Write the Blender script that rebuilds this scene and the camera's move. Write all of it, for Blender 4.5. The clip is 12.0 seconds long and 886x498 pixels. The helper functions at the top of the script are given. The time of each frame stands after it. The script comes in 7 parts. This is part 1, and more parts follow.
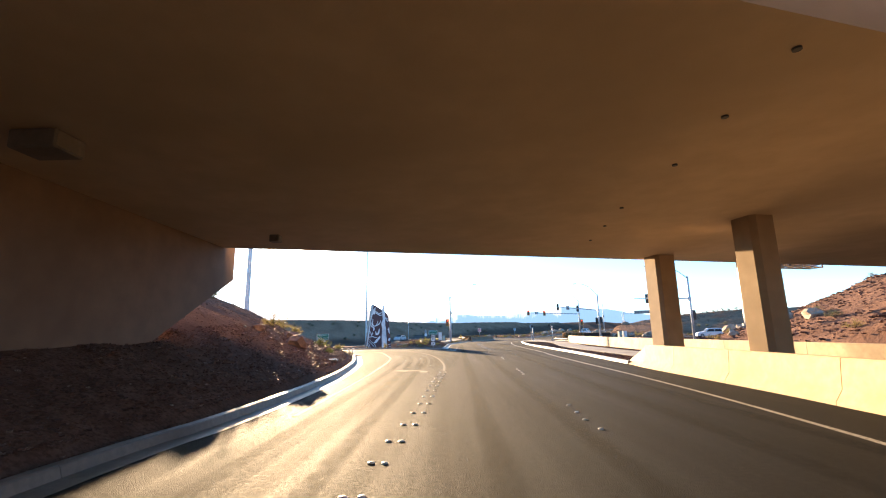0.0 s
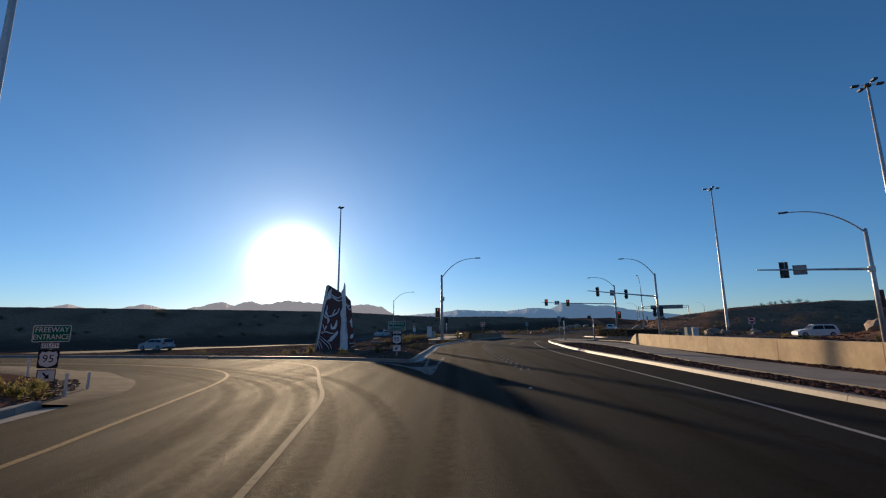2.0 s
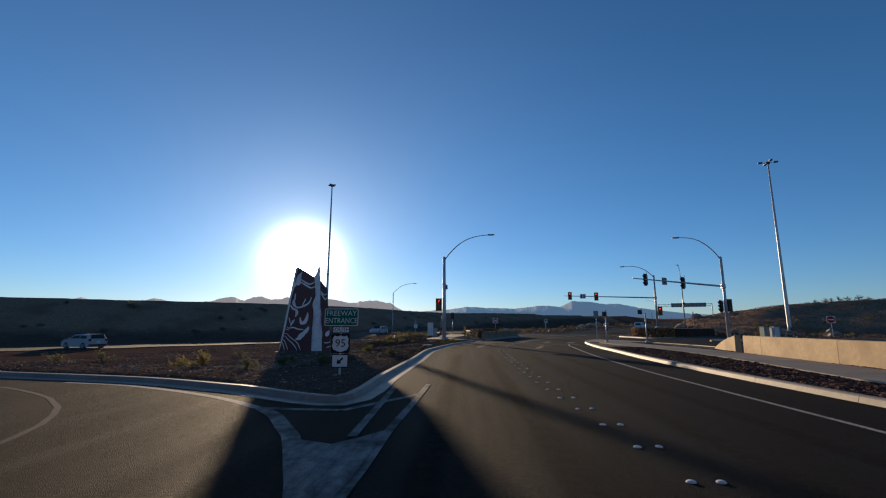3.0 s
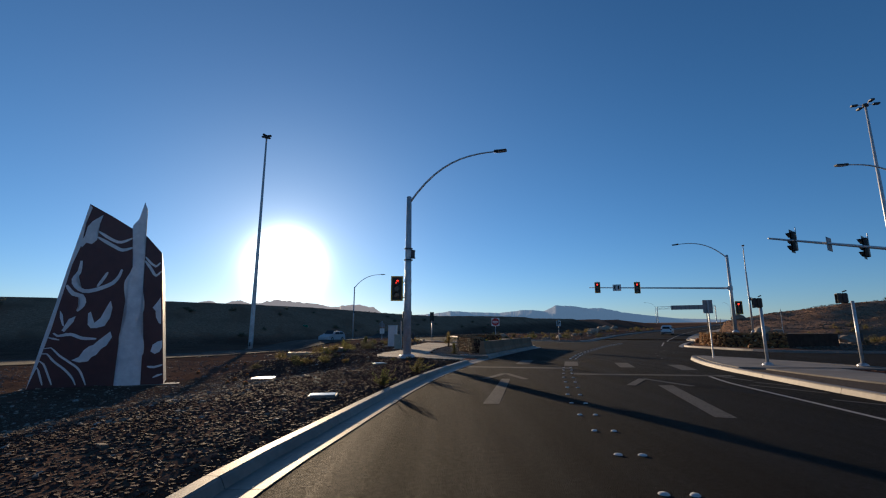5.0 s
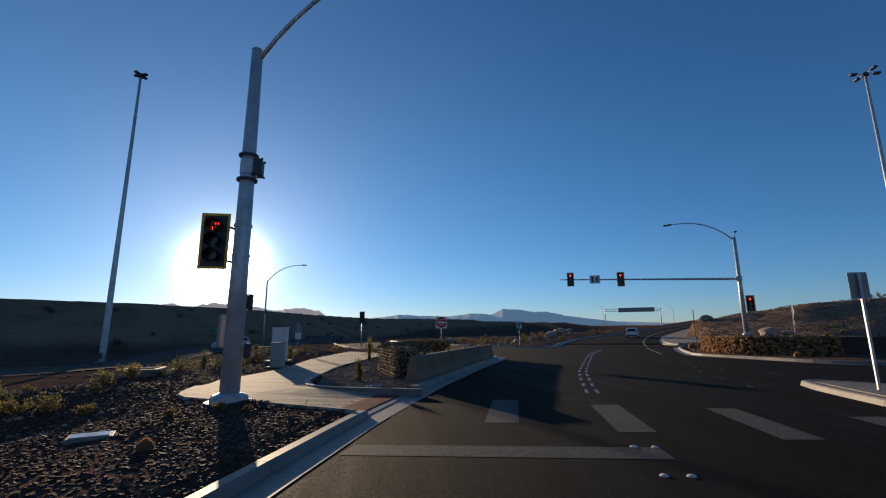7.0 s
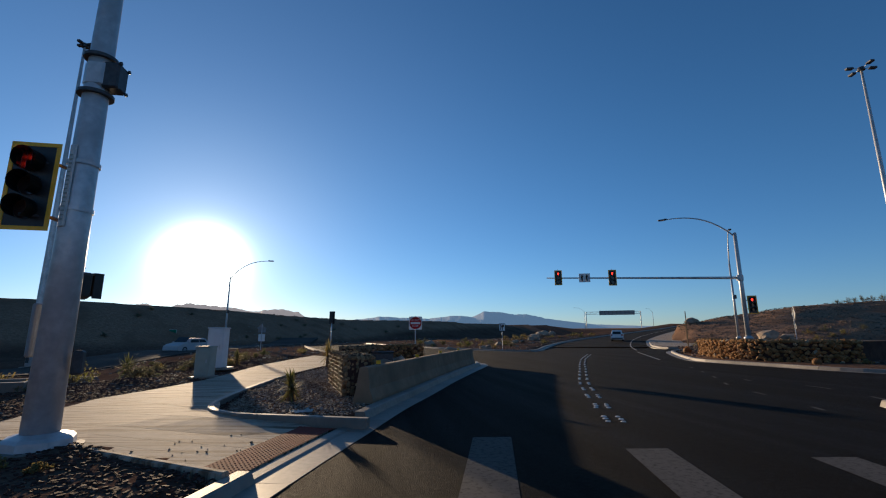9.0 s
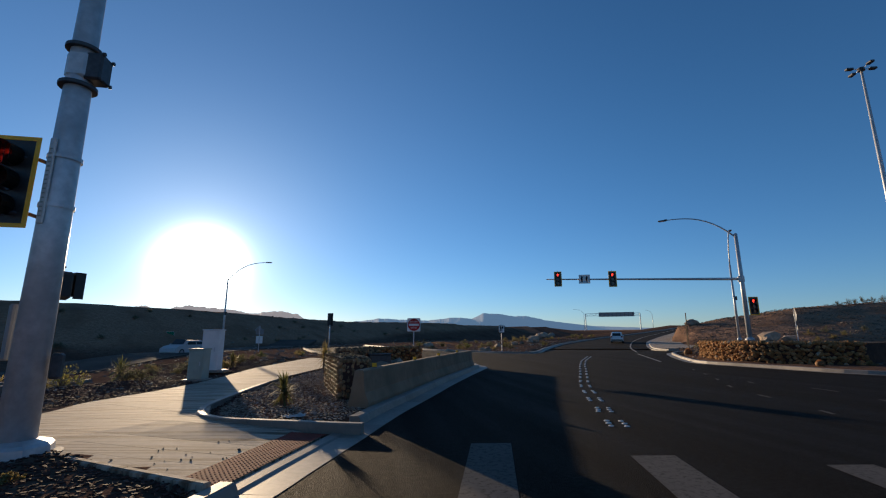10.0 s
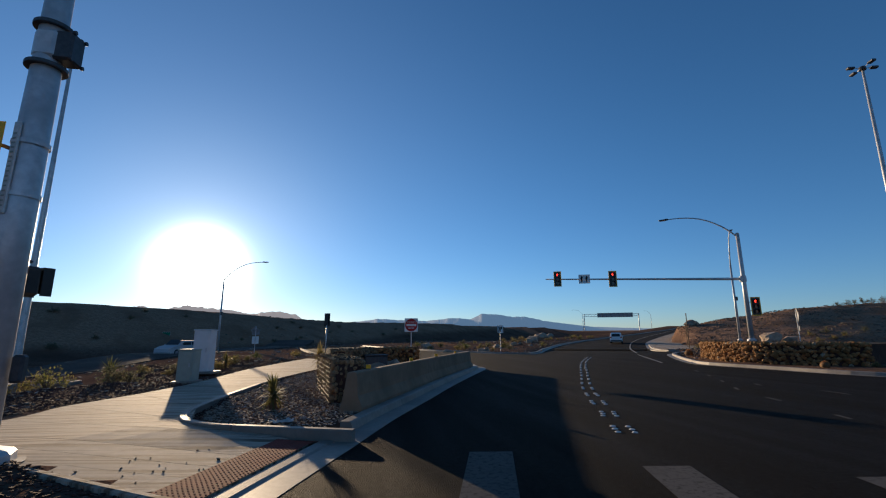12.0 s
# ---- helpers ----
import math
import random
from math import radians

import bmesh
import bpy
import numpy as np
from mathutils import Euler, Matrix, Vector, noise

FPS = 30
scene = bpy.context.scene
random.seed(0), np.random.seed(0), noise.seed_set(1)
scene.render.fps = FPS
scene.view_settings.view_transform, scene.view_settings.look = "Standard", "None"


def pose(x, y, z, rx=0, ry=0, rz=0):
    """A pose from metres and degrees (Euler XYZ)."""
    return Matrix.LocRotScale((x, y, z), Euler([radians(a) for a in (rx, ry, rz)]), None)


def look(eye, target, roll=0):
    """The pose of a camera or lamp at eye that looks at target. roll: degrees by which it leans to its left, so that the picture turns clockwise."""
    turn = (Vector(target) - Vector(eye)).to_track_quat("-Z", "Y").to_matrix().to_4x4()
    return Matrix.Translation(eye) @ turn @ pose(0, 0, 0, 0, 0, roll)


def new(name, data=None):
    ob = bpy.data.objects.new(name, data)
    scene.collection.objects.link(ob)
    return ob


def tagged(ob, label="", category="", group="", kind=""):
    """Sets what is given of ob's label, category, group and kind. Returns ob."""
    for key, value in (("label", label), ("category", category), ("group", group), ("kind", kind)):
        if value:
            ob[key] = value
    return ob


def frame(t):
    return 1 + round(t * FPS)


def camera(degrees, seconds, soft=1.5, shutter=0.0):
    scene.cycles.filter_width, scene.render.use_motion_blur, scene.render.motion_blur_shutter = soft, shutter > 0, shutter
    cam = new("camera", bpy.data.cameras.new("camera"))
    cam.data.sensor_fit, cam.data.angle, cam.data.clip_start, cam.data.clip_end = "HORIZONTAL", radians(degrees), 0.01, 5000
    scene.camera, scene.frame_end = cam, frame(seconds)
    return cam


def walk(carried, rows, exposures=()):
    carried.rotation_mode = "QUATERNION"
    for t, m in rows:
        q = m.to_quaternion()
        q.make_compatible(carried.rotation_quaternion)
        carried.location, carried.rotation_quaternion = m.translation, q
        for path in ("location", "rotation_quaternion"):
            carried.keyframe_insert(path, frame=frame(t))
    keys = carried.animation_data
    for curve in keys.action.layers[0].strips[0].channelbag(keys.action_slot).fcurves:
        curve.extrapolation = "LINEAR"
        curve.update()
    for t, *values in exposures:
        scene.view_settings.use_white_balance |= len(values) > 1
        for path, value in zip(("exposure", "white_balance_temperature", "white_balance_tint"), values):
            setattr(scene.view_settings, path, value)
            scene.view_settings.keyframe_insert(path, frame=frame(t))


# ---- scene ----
cam = camera(90.65, 12.0, 1.15)
PATH = [
    (0.0, look((0.000, -0.000, 1.709), (-0.125, 19.639, 5.490), -1.10)),
    (0.5, look((0.234, 6.98, 1.609), (0.197, 26.63, 5.337), -0.52)),
    (1.0, look((0.529, 13.879, 1.619), (0.578, 33.552, 5.223), -0.95)),
    (1.5, look((0.936, 20.362, 1.655), (0.899, 40.043, 5.211), -0.67)),
    (2.0, look((1.334, 27.058, 1.637), (1.169, 46.736, 5.207), -0.54)),
    (2.5, look((1.654, 34.072, 1.632), (1.289, 53.748, 5.199), -0.45)),
    (3.0, look((1.862, 40.298, 1.579), (1.271, 59.991, 5.016), 0.08)),
    (5.0, look((2.340, 63.305, 1.555), (2.463, 82.972, 5.188), -0.02)),
    (5.5, look((2.734, 67.429, 1.553), (3.386, 87.068, 5.277), -0.17)),
    (6.0, look((3.170, 70.917, 1.548), (4.443, 90.518, 5.311), -0.27)),
    (6.5, look((3.629, 73.829, 1.592), (5.551, 93.378, 5.350), -0.34)),
    (7.0, look((4.082, 76.055, 1.579), (6.497, 95.544, 5.363), -0.36)),
    (7.5, look((4.436, 77.597, 1.580), (7.277, 97.023, 5.392), -0.42)),
    (9.5, look((4.980, 79.829, 1.582), (8.217, 99.174, 5.495), -0.14)),
    (10.0, look((5.012, 79.920, 1.580), (8.261, 99.254, 5.537), -0.18)),
    (10.5, look((5.031, 80.018, 1.585), (8.293, 99.348, 5.546), -0.15)),
    (11.0, look((5.060, 80.139, 1.578), (8.334, 99.465, 5.553), -0.13)),
    (11.5, look((5.086, 80.267, 1.577), (8.385, 99.588, 5.554), -0.15)),
    (12.0, look((5.117, 80.376, 1.580), (8.428, 99.695, 5.559), -0.14)),
]
EXPOSURES = [(0.0, 2.65, 7000, 12), (0.5, 2.05, 6900, 12), (0.8, 1.3, 7000, 12), (1.1, 1.0, 6950, 12), (1.6, 0.5, 6450, 11), (2.5, 0.28, 6250, 10), (7.7, 0.26, 6200, 10), (9.3, 0.42, 6350, 10), (12.0, 0.44, 6350, 10)]
walk(cam, PATH, EXPOSURES)

# ---- world and sun ----
SUN_AZ, SUN_EL = -19.6, 7.9
world = bpy.data.worlds.new("sky")
scene.world = world
world.use_nodes = True
_n = world.node_tree.nodes
sky = _n.new("ShaderNodeTexSky")
sky.sky_type = 'NISHITA'
sky.sun_disc = False
sky.sun_elevation = radians(SUN_EL)
sky.sun_rotation = radians(SUN_AZ)
sky.altitude = 700
sky.air_density = 0.9
sky.dust_density = 0.12
sky.ozone_density = 3.95
_n["Background"].inputs["Strength"].default_value = 0.107
_wl = world.node_tree.links
_az, _el = radians(SUN_AZ), radians(SUN_EL)
SUN_DIR = Vector((math.sin(_az) * math.cos(_el), math.cos(_az) * math.cos(_el), math.sin(_el)))


def sky_math(op, a, b):
    x = _n.new("ShaderNodeMath")
    x.operation = op
    for k, v in enumerate((a, b)):
        if isinstance(v, (int, float)):
            x.inputs[k].default_value = v
        else:
            _wl.new(v, x.inputs[k])
    return x.outputs[0]


# glow added to the sky round the low sun: dusty air, lens glare
_co = _n.new("ShaderNodeTexCoord")
_dot = _n.new("ShaderNodeVectorMath")
_dot.operation = 'DOT_PRODUCT'
_wl.new(_co.outputs["Generated"], _dot.inputs[0])
_dot.inputs[1].default_value = SUN_DIR
_near = sky_math('MAXIMUM', _dot.outputs["Value"], 0.0)
_aureole = sky_math('MULTIPLY', sky_math('POWER', _near, 900.0), 80.0)
for _p, _k in ((240.0, 4.0), (45.0, 1.5), (7.0, 0.45)):
    _aureole = sky_math('ADD', _aureole, sky_math('MULTIPLY', sky_math('POWER', _near, _p), _k))
_tone = _n.new("ShaderNodeHueSaturation")
_tone.inputs["Hue"].default_value = 0.498
_tone.inputs["Saturation"].default_value = 1.045
_wl.new(sky.outputs[0], _tone.inputs["Color"])
# haze takes the green out of the lowest sky
_sep = _n.new("ShaderNodeSeparateXYZ")
_wl.new(_co.outputs["Generated"], _sep.inputs[0])
_haze = _n.new("ShaderNodeMix")
_haze.data_type = 'RGBA'
_haze.blend_type = 'MULTIPLY'
_wl.new(sky_math('POWER', sky_math('SUBTRACT', 1.0, sky_math('MINIMUM', sky_math('MAXIMUM', sky_math('DIVIDE', _sep.outputs["Z"], 0.42), 0.0), 1.0)), 1.6), _haze.inputs[0])
_wl.new(_tone.outputs[0], _haze.inputs[6])
_haze.inputs[7].default_value = (0.92, 0.88, 0.98, 1)
_warm = _n.new("ShaderNodeMix")
_warm.data_type = 'RGBA'
_warm.blend_type = 'ADD'
_wl.new(_aureole, _warm.inputs[0])
_warm.clamp_factor = False
_wl.new(_haze.outputs[2], _warm.inputs[6])
_warm.inputs[7].default_value = (0.98, 0.98, 0.84, 1)
_wl.new(_warm.outputs[2], _n["Background"].inputs["Color"])
sun_data = bpy.data.lights.new("sun", 'SUN')
sun_data.energy = 5.0
sun_data.angle = radians(0.53)
sun_data.color = (1.0, 0.73, 0.45)
sun = new("sun", sun_data)
sun.matrix_world = look(tuple(SUN_DIR * 300), (0, 0, 0))

# ---- materials ----
def mat_base(name, rough=0.8, metal=0.0, spec=0.5):
    m = bpy.data.materials.new(name)
    m.use_nodes = True
    b = m.node_tree.nodes["Principled BSDF"]
    b.inputs["Roughness"].default_value = rough
    b.inputs["Metallic"].default_value = metal
    b.inputs["Specular IOR Level"].default_value = spec
    return m, m.node_tree, b


def mix_node(nt, fac, a, b):
    x = nt.nodes.new("ShaderNodeMix")
    x.data_type = 'RGBA'
    for k, v in ((0, fac), (6, a), (7, b)):
        if isinstance(v, (int, float)):
            x.inputs[k].default_value = v
        elif isinstance(v, tuple):
            x.inputs[k].default_value = (*v, 1) if len(v) == 3 else v
        else:
            nt.links.new(v, x.inputs[k])
    return x.outputs[2]


def noise_node(nt, scale, detail=4.0, rough=0.55, coord=None):
    x = nt.nodes.new("ShaderNodeTexNoise")
    x.inputs["Scale"].default_value = scale
    x.inputs["Detail"].default_value = detail
    x.inputs["Roughness"].default_value = rough
    if coord is None:
        coord = pos_node(nt)
    nt.links.new(coord, x.inputs["Vector"])
    return x.outputs["Fac"]


def pos_node(nt):
    g = nt.nodes.new("ShaderNodeNewGeometry")
    return g.outputs["Position"]


def ramp(nt, src, lo, hi):
    x = nt.nodes.new("ShaderNodeMapRange")
    x.inputs["From Min"].default_value = lo
    x.inputs["From Max"].default_value = hi
    nt.links.new(src, x.inputs["Value"])
    return x.outputs["Result"]


def bump(nt, b, src, strength, dist):
    x = nt.nodes.new("ShaderNodeBump")
    x.inputs["Strength"].default_value = strength
    x.inputs["Distance"].default_value = dist
    nt.links.new(src, x.inputs["Height"])
    nt.links.new(x.outputs[0], b.inputs["Normal"])


def surface(name, a, b_, scale, c=None, big=0.3, rough=0.8, metal=0.0, spec=0.5, bmp=0.3, dist=0.01, fine=None, rvar=0.0, per_piece=0.0):
    """Two tones by a fine noise, a third by a coarse one, with relief."""
    m, nt, bs = mat_base(name, rough, metal, spec)
    f1 = noise_node(nt, scale, 5)
    f2 = noise_node(nt, big, 4)
    col = mix_node(nt, ramp(nt, f1, 0.35, 0.65), a, b_)
    if c is not None:
        col = mix_node(nt, ramp(nt, f2, 0.45, 0.68), col, c)
    if per_piece:
        oi = nt.nodes.new("ShaderNodeObjectInfo")
        hs = nt.nodes.new("ShaderNodeHueSaturation")
        nt.links.new(col, hs.inputs["Color"])
        mr = nt.nodes.new("ShaderNodeMapRange")
        mr.inputs["To Min"].default_value = 1 - per_piece
        mr.inputs["To Max"].default_value = 1 + per_piece
        nt.links.new(oi.outputs["Random"], mr.inputs["Value"])
        nt.links.new(mr.outputs[0], hs.inputs["Value"])
        col = hs.outputs[0]
    nt.links.new(col, bs.inputs["Base Color"])
    if rvar:
        rr = nt.nodes.new("ShaderNodeMapRange")
        rr.inputs["To Min"].default_value = rough - rvar
        rr.inputs["To Max"].default_value = rough + rvar
        nt.links.new(f2, rr.inputs["Value"])
        nt.links.new(rr.outputs[0], bs.inputs["Roughness"])
    if bmp:
        h = noise_node(nt, fine or scale * 2.5, 3)
        bump(nt, bs, h, bmp, dist)
    return m


def island_surface(name, a, b_, c, rough=0.85, bmp=0.4):
    """Stones joined in one mesh: each takes its own tone."""
    m, nt, bs = mat_base(name, rough, 0, 0.08)
    g = nt.nodes.new("ShaderNodeNewGeometry")
    r = nt.nodes.new("ShaderNodeValToRGB")
    r.color_ramp.elements[0].color = (*a, 1)
    r.color_ramp.elements[1].color = (*c, 1)
    e = r.color_ramp.elements.new(0.5)
    e.color = (*b_, 1)
    e = r.color_ramp.elements.new(0.955)
    e.color = (*c, 1)
    r.color_ramp.elements[3].color = (*tuple(min(0.5, x * 2.6) for x in c), 1)
    nt.links.new(g.outputs["Random Per Island"], r.inputs[0])
    f = noise_node(nt, 25, 4)
    col = mix_node(nt, ramp(nt, f, 0.3, 0.7), r.outputs[0], tuple(x * 0.6 for x in b_))
    nt.links.new(col, bs.inputs["Base Color"])
    bump(nt, bs, noise_node(nt, 40, 4), bmp, 0.01)
    return m


def glow(name, color, strength):
    m, nt, bs = mat_base(name, 0.5)
    bs.inputs["Base Color"].default_value = (*color, 1)
    bs.inputs["Emission Color"].default_value = (*color, 1)
    bs.inputs["Emission Strength"].default_value = strength
    return m


def asphalt_mat():
    m, nt, bs = mat_base("asphalt", 0.8, 0, 0.055)
    p = pos_node(nt)
    fine = noise_node(nt, 75, 3, 0.65, p)
    coarse = noise_node(nt, 17, 4, 0.65, p)
    mid = noise_node(nt, 0.9, 5, 0.6, p)
    # wear stretched along the driving direction
    mp = nt.nodes.new("ShaderNodeMapping")
    mp.inputs["Scale"].default_value = (1.3, 0.05, 1)
    nt.links.new(p, mp.inputs["Vector"])
    streak = noise_node(nt, 1.0, 5, 0.6, mp.outputs[0])
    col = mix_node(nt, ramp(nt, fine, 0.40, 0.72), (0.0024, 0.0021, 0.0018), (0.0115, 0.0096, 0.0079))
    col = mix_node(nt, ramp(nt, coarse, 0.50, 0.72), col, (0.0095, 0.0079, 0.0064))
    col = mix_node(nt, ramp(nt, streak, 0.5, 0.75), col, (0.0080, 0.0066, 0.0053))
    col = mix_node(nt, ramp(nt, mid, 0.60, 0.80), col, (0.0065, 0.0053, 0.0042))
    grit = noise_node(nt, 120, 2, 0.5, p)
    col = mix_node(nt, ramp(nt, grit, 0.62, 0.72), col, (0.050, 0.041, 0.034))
    nt.links.new(col, bs.inputs["Base Color"])
    rr = nt.nodes.new("ShaderNodeMapRange")
    rr.inputs["From Min"].default_value = 0.3
    rr.inputs["From Max"].default_value = 0.7
    rr.inputs["To Min"].default_value = 1.0
    rr.inputs["To Max"].default_value = 0.64
    nt.links.new(mix_node(nt, 0.5, streak, coarse), rr.inputs["Value"])
    nt.links.new(rr.outputs[0], bs.inputs["Roughness"])
    v = nt.nodes.new("ShaderNodeTexVoronoi")
    v.inputs["Scale"].default_value = 95
    nt.links.new(p, v.inputs["Vector"])
    h = nt.nodes.new("ShaderNodeMath")
    h.operation = 'MULTIPLY_ADD'
    nt.links.new(coarse, h.inputs[0])
    h.inputs[1].default_value = 0.45
    nt.links.new(v.outputs["Distance"], h.inputs[2])
    bump(nt, bs, h.outputs[0], 1.0, 0.011)
    return m


def worn_track(name, col, rough, strength):
    """Polished or dusty wheel track that fades out at its sides."""
    m, nt, bs = mat_base(name, rough, 0, 0.12)
    p = pos_node(nt)
    f = noise_node(nt, 40, 4, 0.65, p)
    c = mix_node(nt, ramp(nt, f, 0.38, 0.7), tuple(x * 0.45 for x in col), col)
    nt.links.new(c, bs.inputs["Base Color"])
    bump(nt, bs, noise_node(nt, 55, 3), 0.9, 0.012)
    at = nt.nodes.new("ShaderNodeAttribute")
    at.attribute_name = "cover"
    g = ramp(nt, noise_node(nt, 5, 5, 0.7, p), 0.30, 0.72)
    mu = nt.nodes.new("ShaderNodeMath")
    mu.operation = 'MULTIPLY'
    nt.links.new(at.outputs["Fac"], mu.inputs[0])
    nt.links.new(g, mu.inputs[1])
    mv = nt.nodes.new("ShaderNodeMath")
    mv.operation = 'MULTIPLY'
    nt.links.new(mu.outputs[0], mv.inputs[0])
    mv.inputs[1].default_value = strength
    nt.links.new(mv.outputs[0], bs.inputs["Alpha"])
    return m


def painted_line(name, col, worn):
    m, nt, bs = mat_base(name, 0.85, 0, 0.15)
    f = noise_node(nt, 14, 6, 0.7)
    f2 = noise_node(nt, 1.3, 3)
    c = mix_node(nt, ramp(nt, f, 0.50, 0.66), col, worn)
    c = mix_node(nt, ramp(nt, f2, 0.5, 0.8), c, tuple((x + y) / 2 for x, y in zip(col, worn)))
    nt.links.new(c, bs.inputs["Base Color"])
    bump(nt, bs, noise_node(nt, 80, 3), 0.4, 0.004)
    return m


def scuffed_paint(name, col, worn):
    """Thick old paint dragged by tyres: long pale streaks, bare patches and grit."""
    m, nt, bs = mat_base(name, 0.85, 0, 0.15)
    p = pos_node(nt)
    mp = nt.nodes.new("ShaderNodeMapping")
    mp.inputs["Rotation"].default_value = (0, 0, 0.5)
    mp.inputs["Scale"].default_value = (5.0, 0.9, 1)
    nt.links.new(p, mp.inputs["Vector"])
    streak = noise_node(nt, 1.0, 6, 0.7, mp.outputs[0])
    patch = noise_node(nt, 1.6, 5, 0.6, p)
    c = mix_node(nt, ramp(nt, streak, 0.40, 0.62), col, tuple(0.35 * a + 0.65 * b for a, b in zip(col, worn)))
    c = mix_node(nt, ramp(nt, patch, 0.46, 0.66), c, worn)
    c = mix_node(nt, ramp(nt, noise_node(nt, 34, 4, 0.7, p), 0.56, 0.72), c, worn)
    nt.links.new(c, bs.inputs["Base Color"])
    bump(nt, bs, noise_node(nt, 80, 3), 0.4, 0.004)
    return m


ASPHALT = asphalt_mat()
AGED_ASPHALT = surface("aged_asphalt", (0.050, 0.044, 0.038), (0.036, 0.032, 0.028), 14, (0.06, 0.052, 0.044), 0.3, 0.95, spec=0.15, bmp=0.3, dist=0.006, fine=60)


def ground_mat():
    """Desert soil that turns to graded gravel on slopes and to red rock soil on the bank."""
    m, nt, bs = mat_base("desert_ground", 1.0, 0, 0.0)
    p = pos_node(nt)
    f1, f2, f3 = noise_node(nt, 2.4, 6, 0.65, p), noise_node(nt, 0.16, 4, 0.55, p), noise_node(nt, 14, 4, 0.6, p)
    sets = (((0.105, 0.066, 0.048), (0.165, 0.112, 0.083), (0.085, 0.053, 0.040)),
            ((0.265, 0.160, 0.104), (0.42, 0.265, 0.178), (0.22, 0.132, 0.086)),
            ((0.150, 0.086, 0.062), (0.225, 0.138, 0.102), (0.120, 0.070, 0.051)))
    cols = []
    for a, b, c in sets:
        k = mix_node(nt, ramp(nt, f1, 0.35, 0.65), a, b)
        k = mix_node(nt, ramp(nt, f3, 0.45, 0.75), k, tuple(x * 0.6 for x in a))
        cols.append(mix_node(nt, ramp(nt, f2, 0.45, 0.68), k, c))
    col = cols[0]
    for name, other in (("grade", cols[1]), ("bank", cols[2])):
        at = nt.nodes.new("ShaderNodeAttribute")
        at.attribute_name = name
        col = mix_node(nt, at.outputs["Fac"], col, other)
    nt.links.new(col, bs.inputs["Base Color"])
    at = nt.nodes.new("ShaderNodeAttribute")
    at.attribute_name = "grade"
    big = nt.nodes.new("ShaderNodeMath")
    big.operation = 'MULTIPLY'
    nt.links.new(noise_node(nt, 1.4, 5, 0.7, p), big.inputs[0])
    nt.links.new(at.outputs["Fac"], big.inputs[1])
    add = nt.nodes.new("ShaderNodeMath")
    add.operation = 'MULTIPLY_ADD'
    nt.links.new(big.outputs[0], add.inputs[0])
    add.inputs[1].default_value = 9.0
    nt.links.new(noise_node(nt, 6, 5, 0.65, p), add.inputs[2])
    bump(nt, bs, add.outputs[0], 1.0, 0.05)
    return m


GROUND = ground_mat()
TRACK_DARK = worn_track("dark_tyre_track", (0.008, 0.007, 0.006), 0.9, 0.9)
TRACK_PALE = worn_track("dusty_tyre_track", (0.075, 0.058, 0.042), 0.8, 0.75)
CONCRETE = surface("concrete", (0.235, 0.205, 0.17), (0.185, 0.162, 0.135), 9, (0.155, 0.135, 0.112), 0.8, 0.62, bmp=0.25, dist=0.006, fine=60, per_piece=0.08)


def walk_mat():
    """Broom-finished concrete with brown water streaks."""
    m, nt, bs = mat_base("broom_finished_concrete", 0.86, 0, 0.22)
    p = pos_node(nt)
    col = mix_node(nt, ramp(nt, noise_node(nt, 6, 5, 0.6, p), 0.35, 0.65), (0.44, 0.365, 0.285), (0.37, 0.305, 0.235))
    mp = nt.nodes.new("ShaderNodeMapping")
    mp.inputs["Rotation"].default_value = (0, 0, 0.12)
    mp.inputs["Scale"].default_value = (0.3, 9.0, 1)
    nt.links.new(p, mp.inputs["Vector"])
    st = noise_node(nt, 1.0, 5, 0.65, mp.outputs[0])
    col = mix_node(nt, ramp(nt, st, 0.47, 0.58), col, (0.135, 0.092, 0.06))
    col = mix_node(nt, ramp(nt, noise_node(nt, 0.8, 4, 0.6, p), 0.55, 0.8), col, (0.30, 0.245, 0.19))
    nt.links.new(col, bs.inputs["Base Color"])
    bump(nt, bs, noise_node(nt, 60, 4, 0.6, p), 0.35, 0.005)
    return m


WALK = walk_mat()
SHOULDER = surface("dusty_shoulder_soil", (0.10, 0.078, 0.058), (0.15, 0.118, 0.09), 3.0, (0.075, 0.058, 0.044), 0.5, 0.97, spec=0.1, bmp=0.9, dist=0.02, fine=22)
GREY_WALK = surface("grey_walk_concrete", (0.25, 0.225, 0.195), (0.20, 0.18, 0.155), 2.5, (0.165, 0.148, 0.128), 0.4, 0.85, spec=0.2, bmp=0.2, dist=0.005, fine=60, per_piece=0.05)
COVER_LID = surface("smooth_polymer_concrete", (0.50, 0.46, 0.41), (0.42, 0.385, 0.34), 12, (0.36, 0.33, 0.29), 1.0, 0.22, bmp=0.03, dist=0.003, fine=70)
BARRIER = surface("tan_grey_barrier_concrete", (0.29, 0.195, 0.125), (0.235, 0.158, 0.10), 3.5, (0.19, 0.128, 0.08), 0.6, 0.9, spec=0.2, bmp=0.25, dist=0.006, fine=45, per_piece=0.05)
TANWALL = surface("tan_stained_concrete", (0.45, 0.335, 0.205), (0.37, 0.272, 0.163), 5, (0.31, 0.225, 0.135), 0.9, 0.85, bmp=0.3, dist=0.008, fine=40, per_piece=0.07)
# deck concrete darkened: the shade on abutment and wing is in the colour
ABUTMENT = surface("shade_browned_concrete", (0.25, 0.165, 0.105), (0.21, 0.137, 0.087), 1.5, (0.175, 0.112, 0.07), 0.3, 0.9, bmp=0.2, dist=0.01, fine=25)
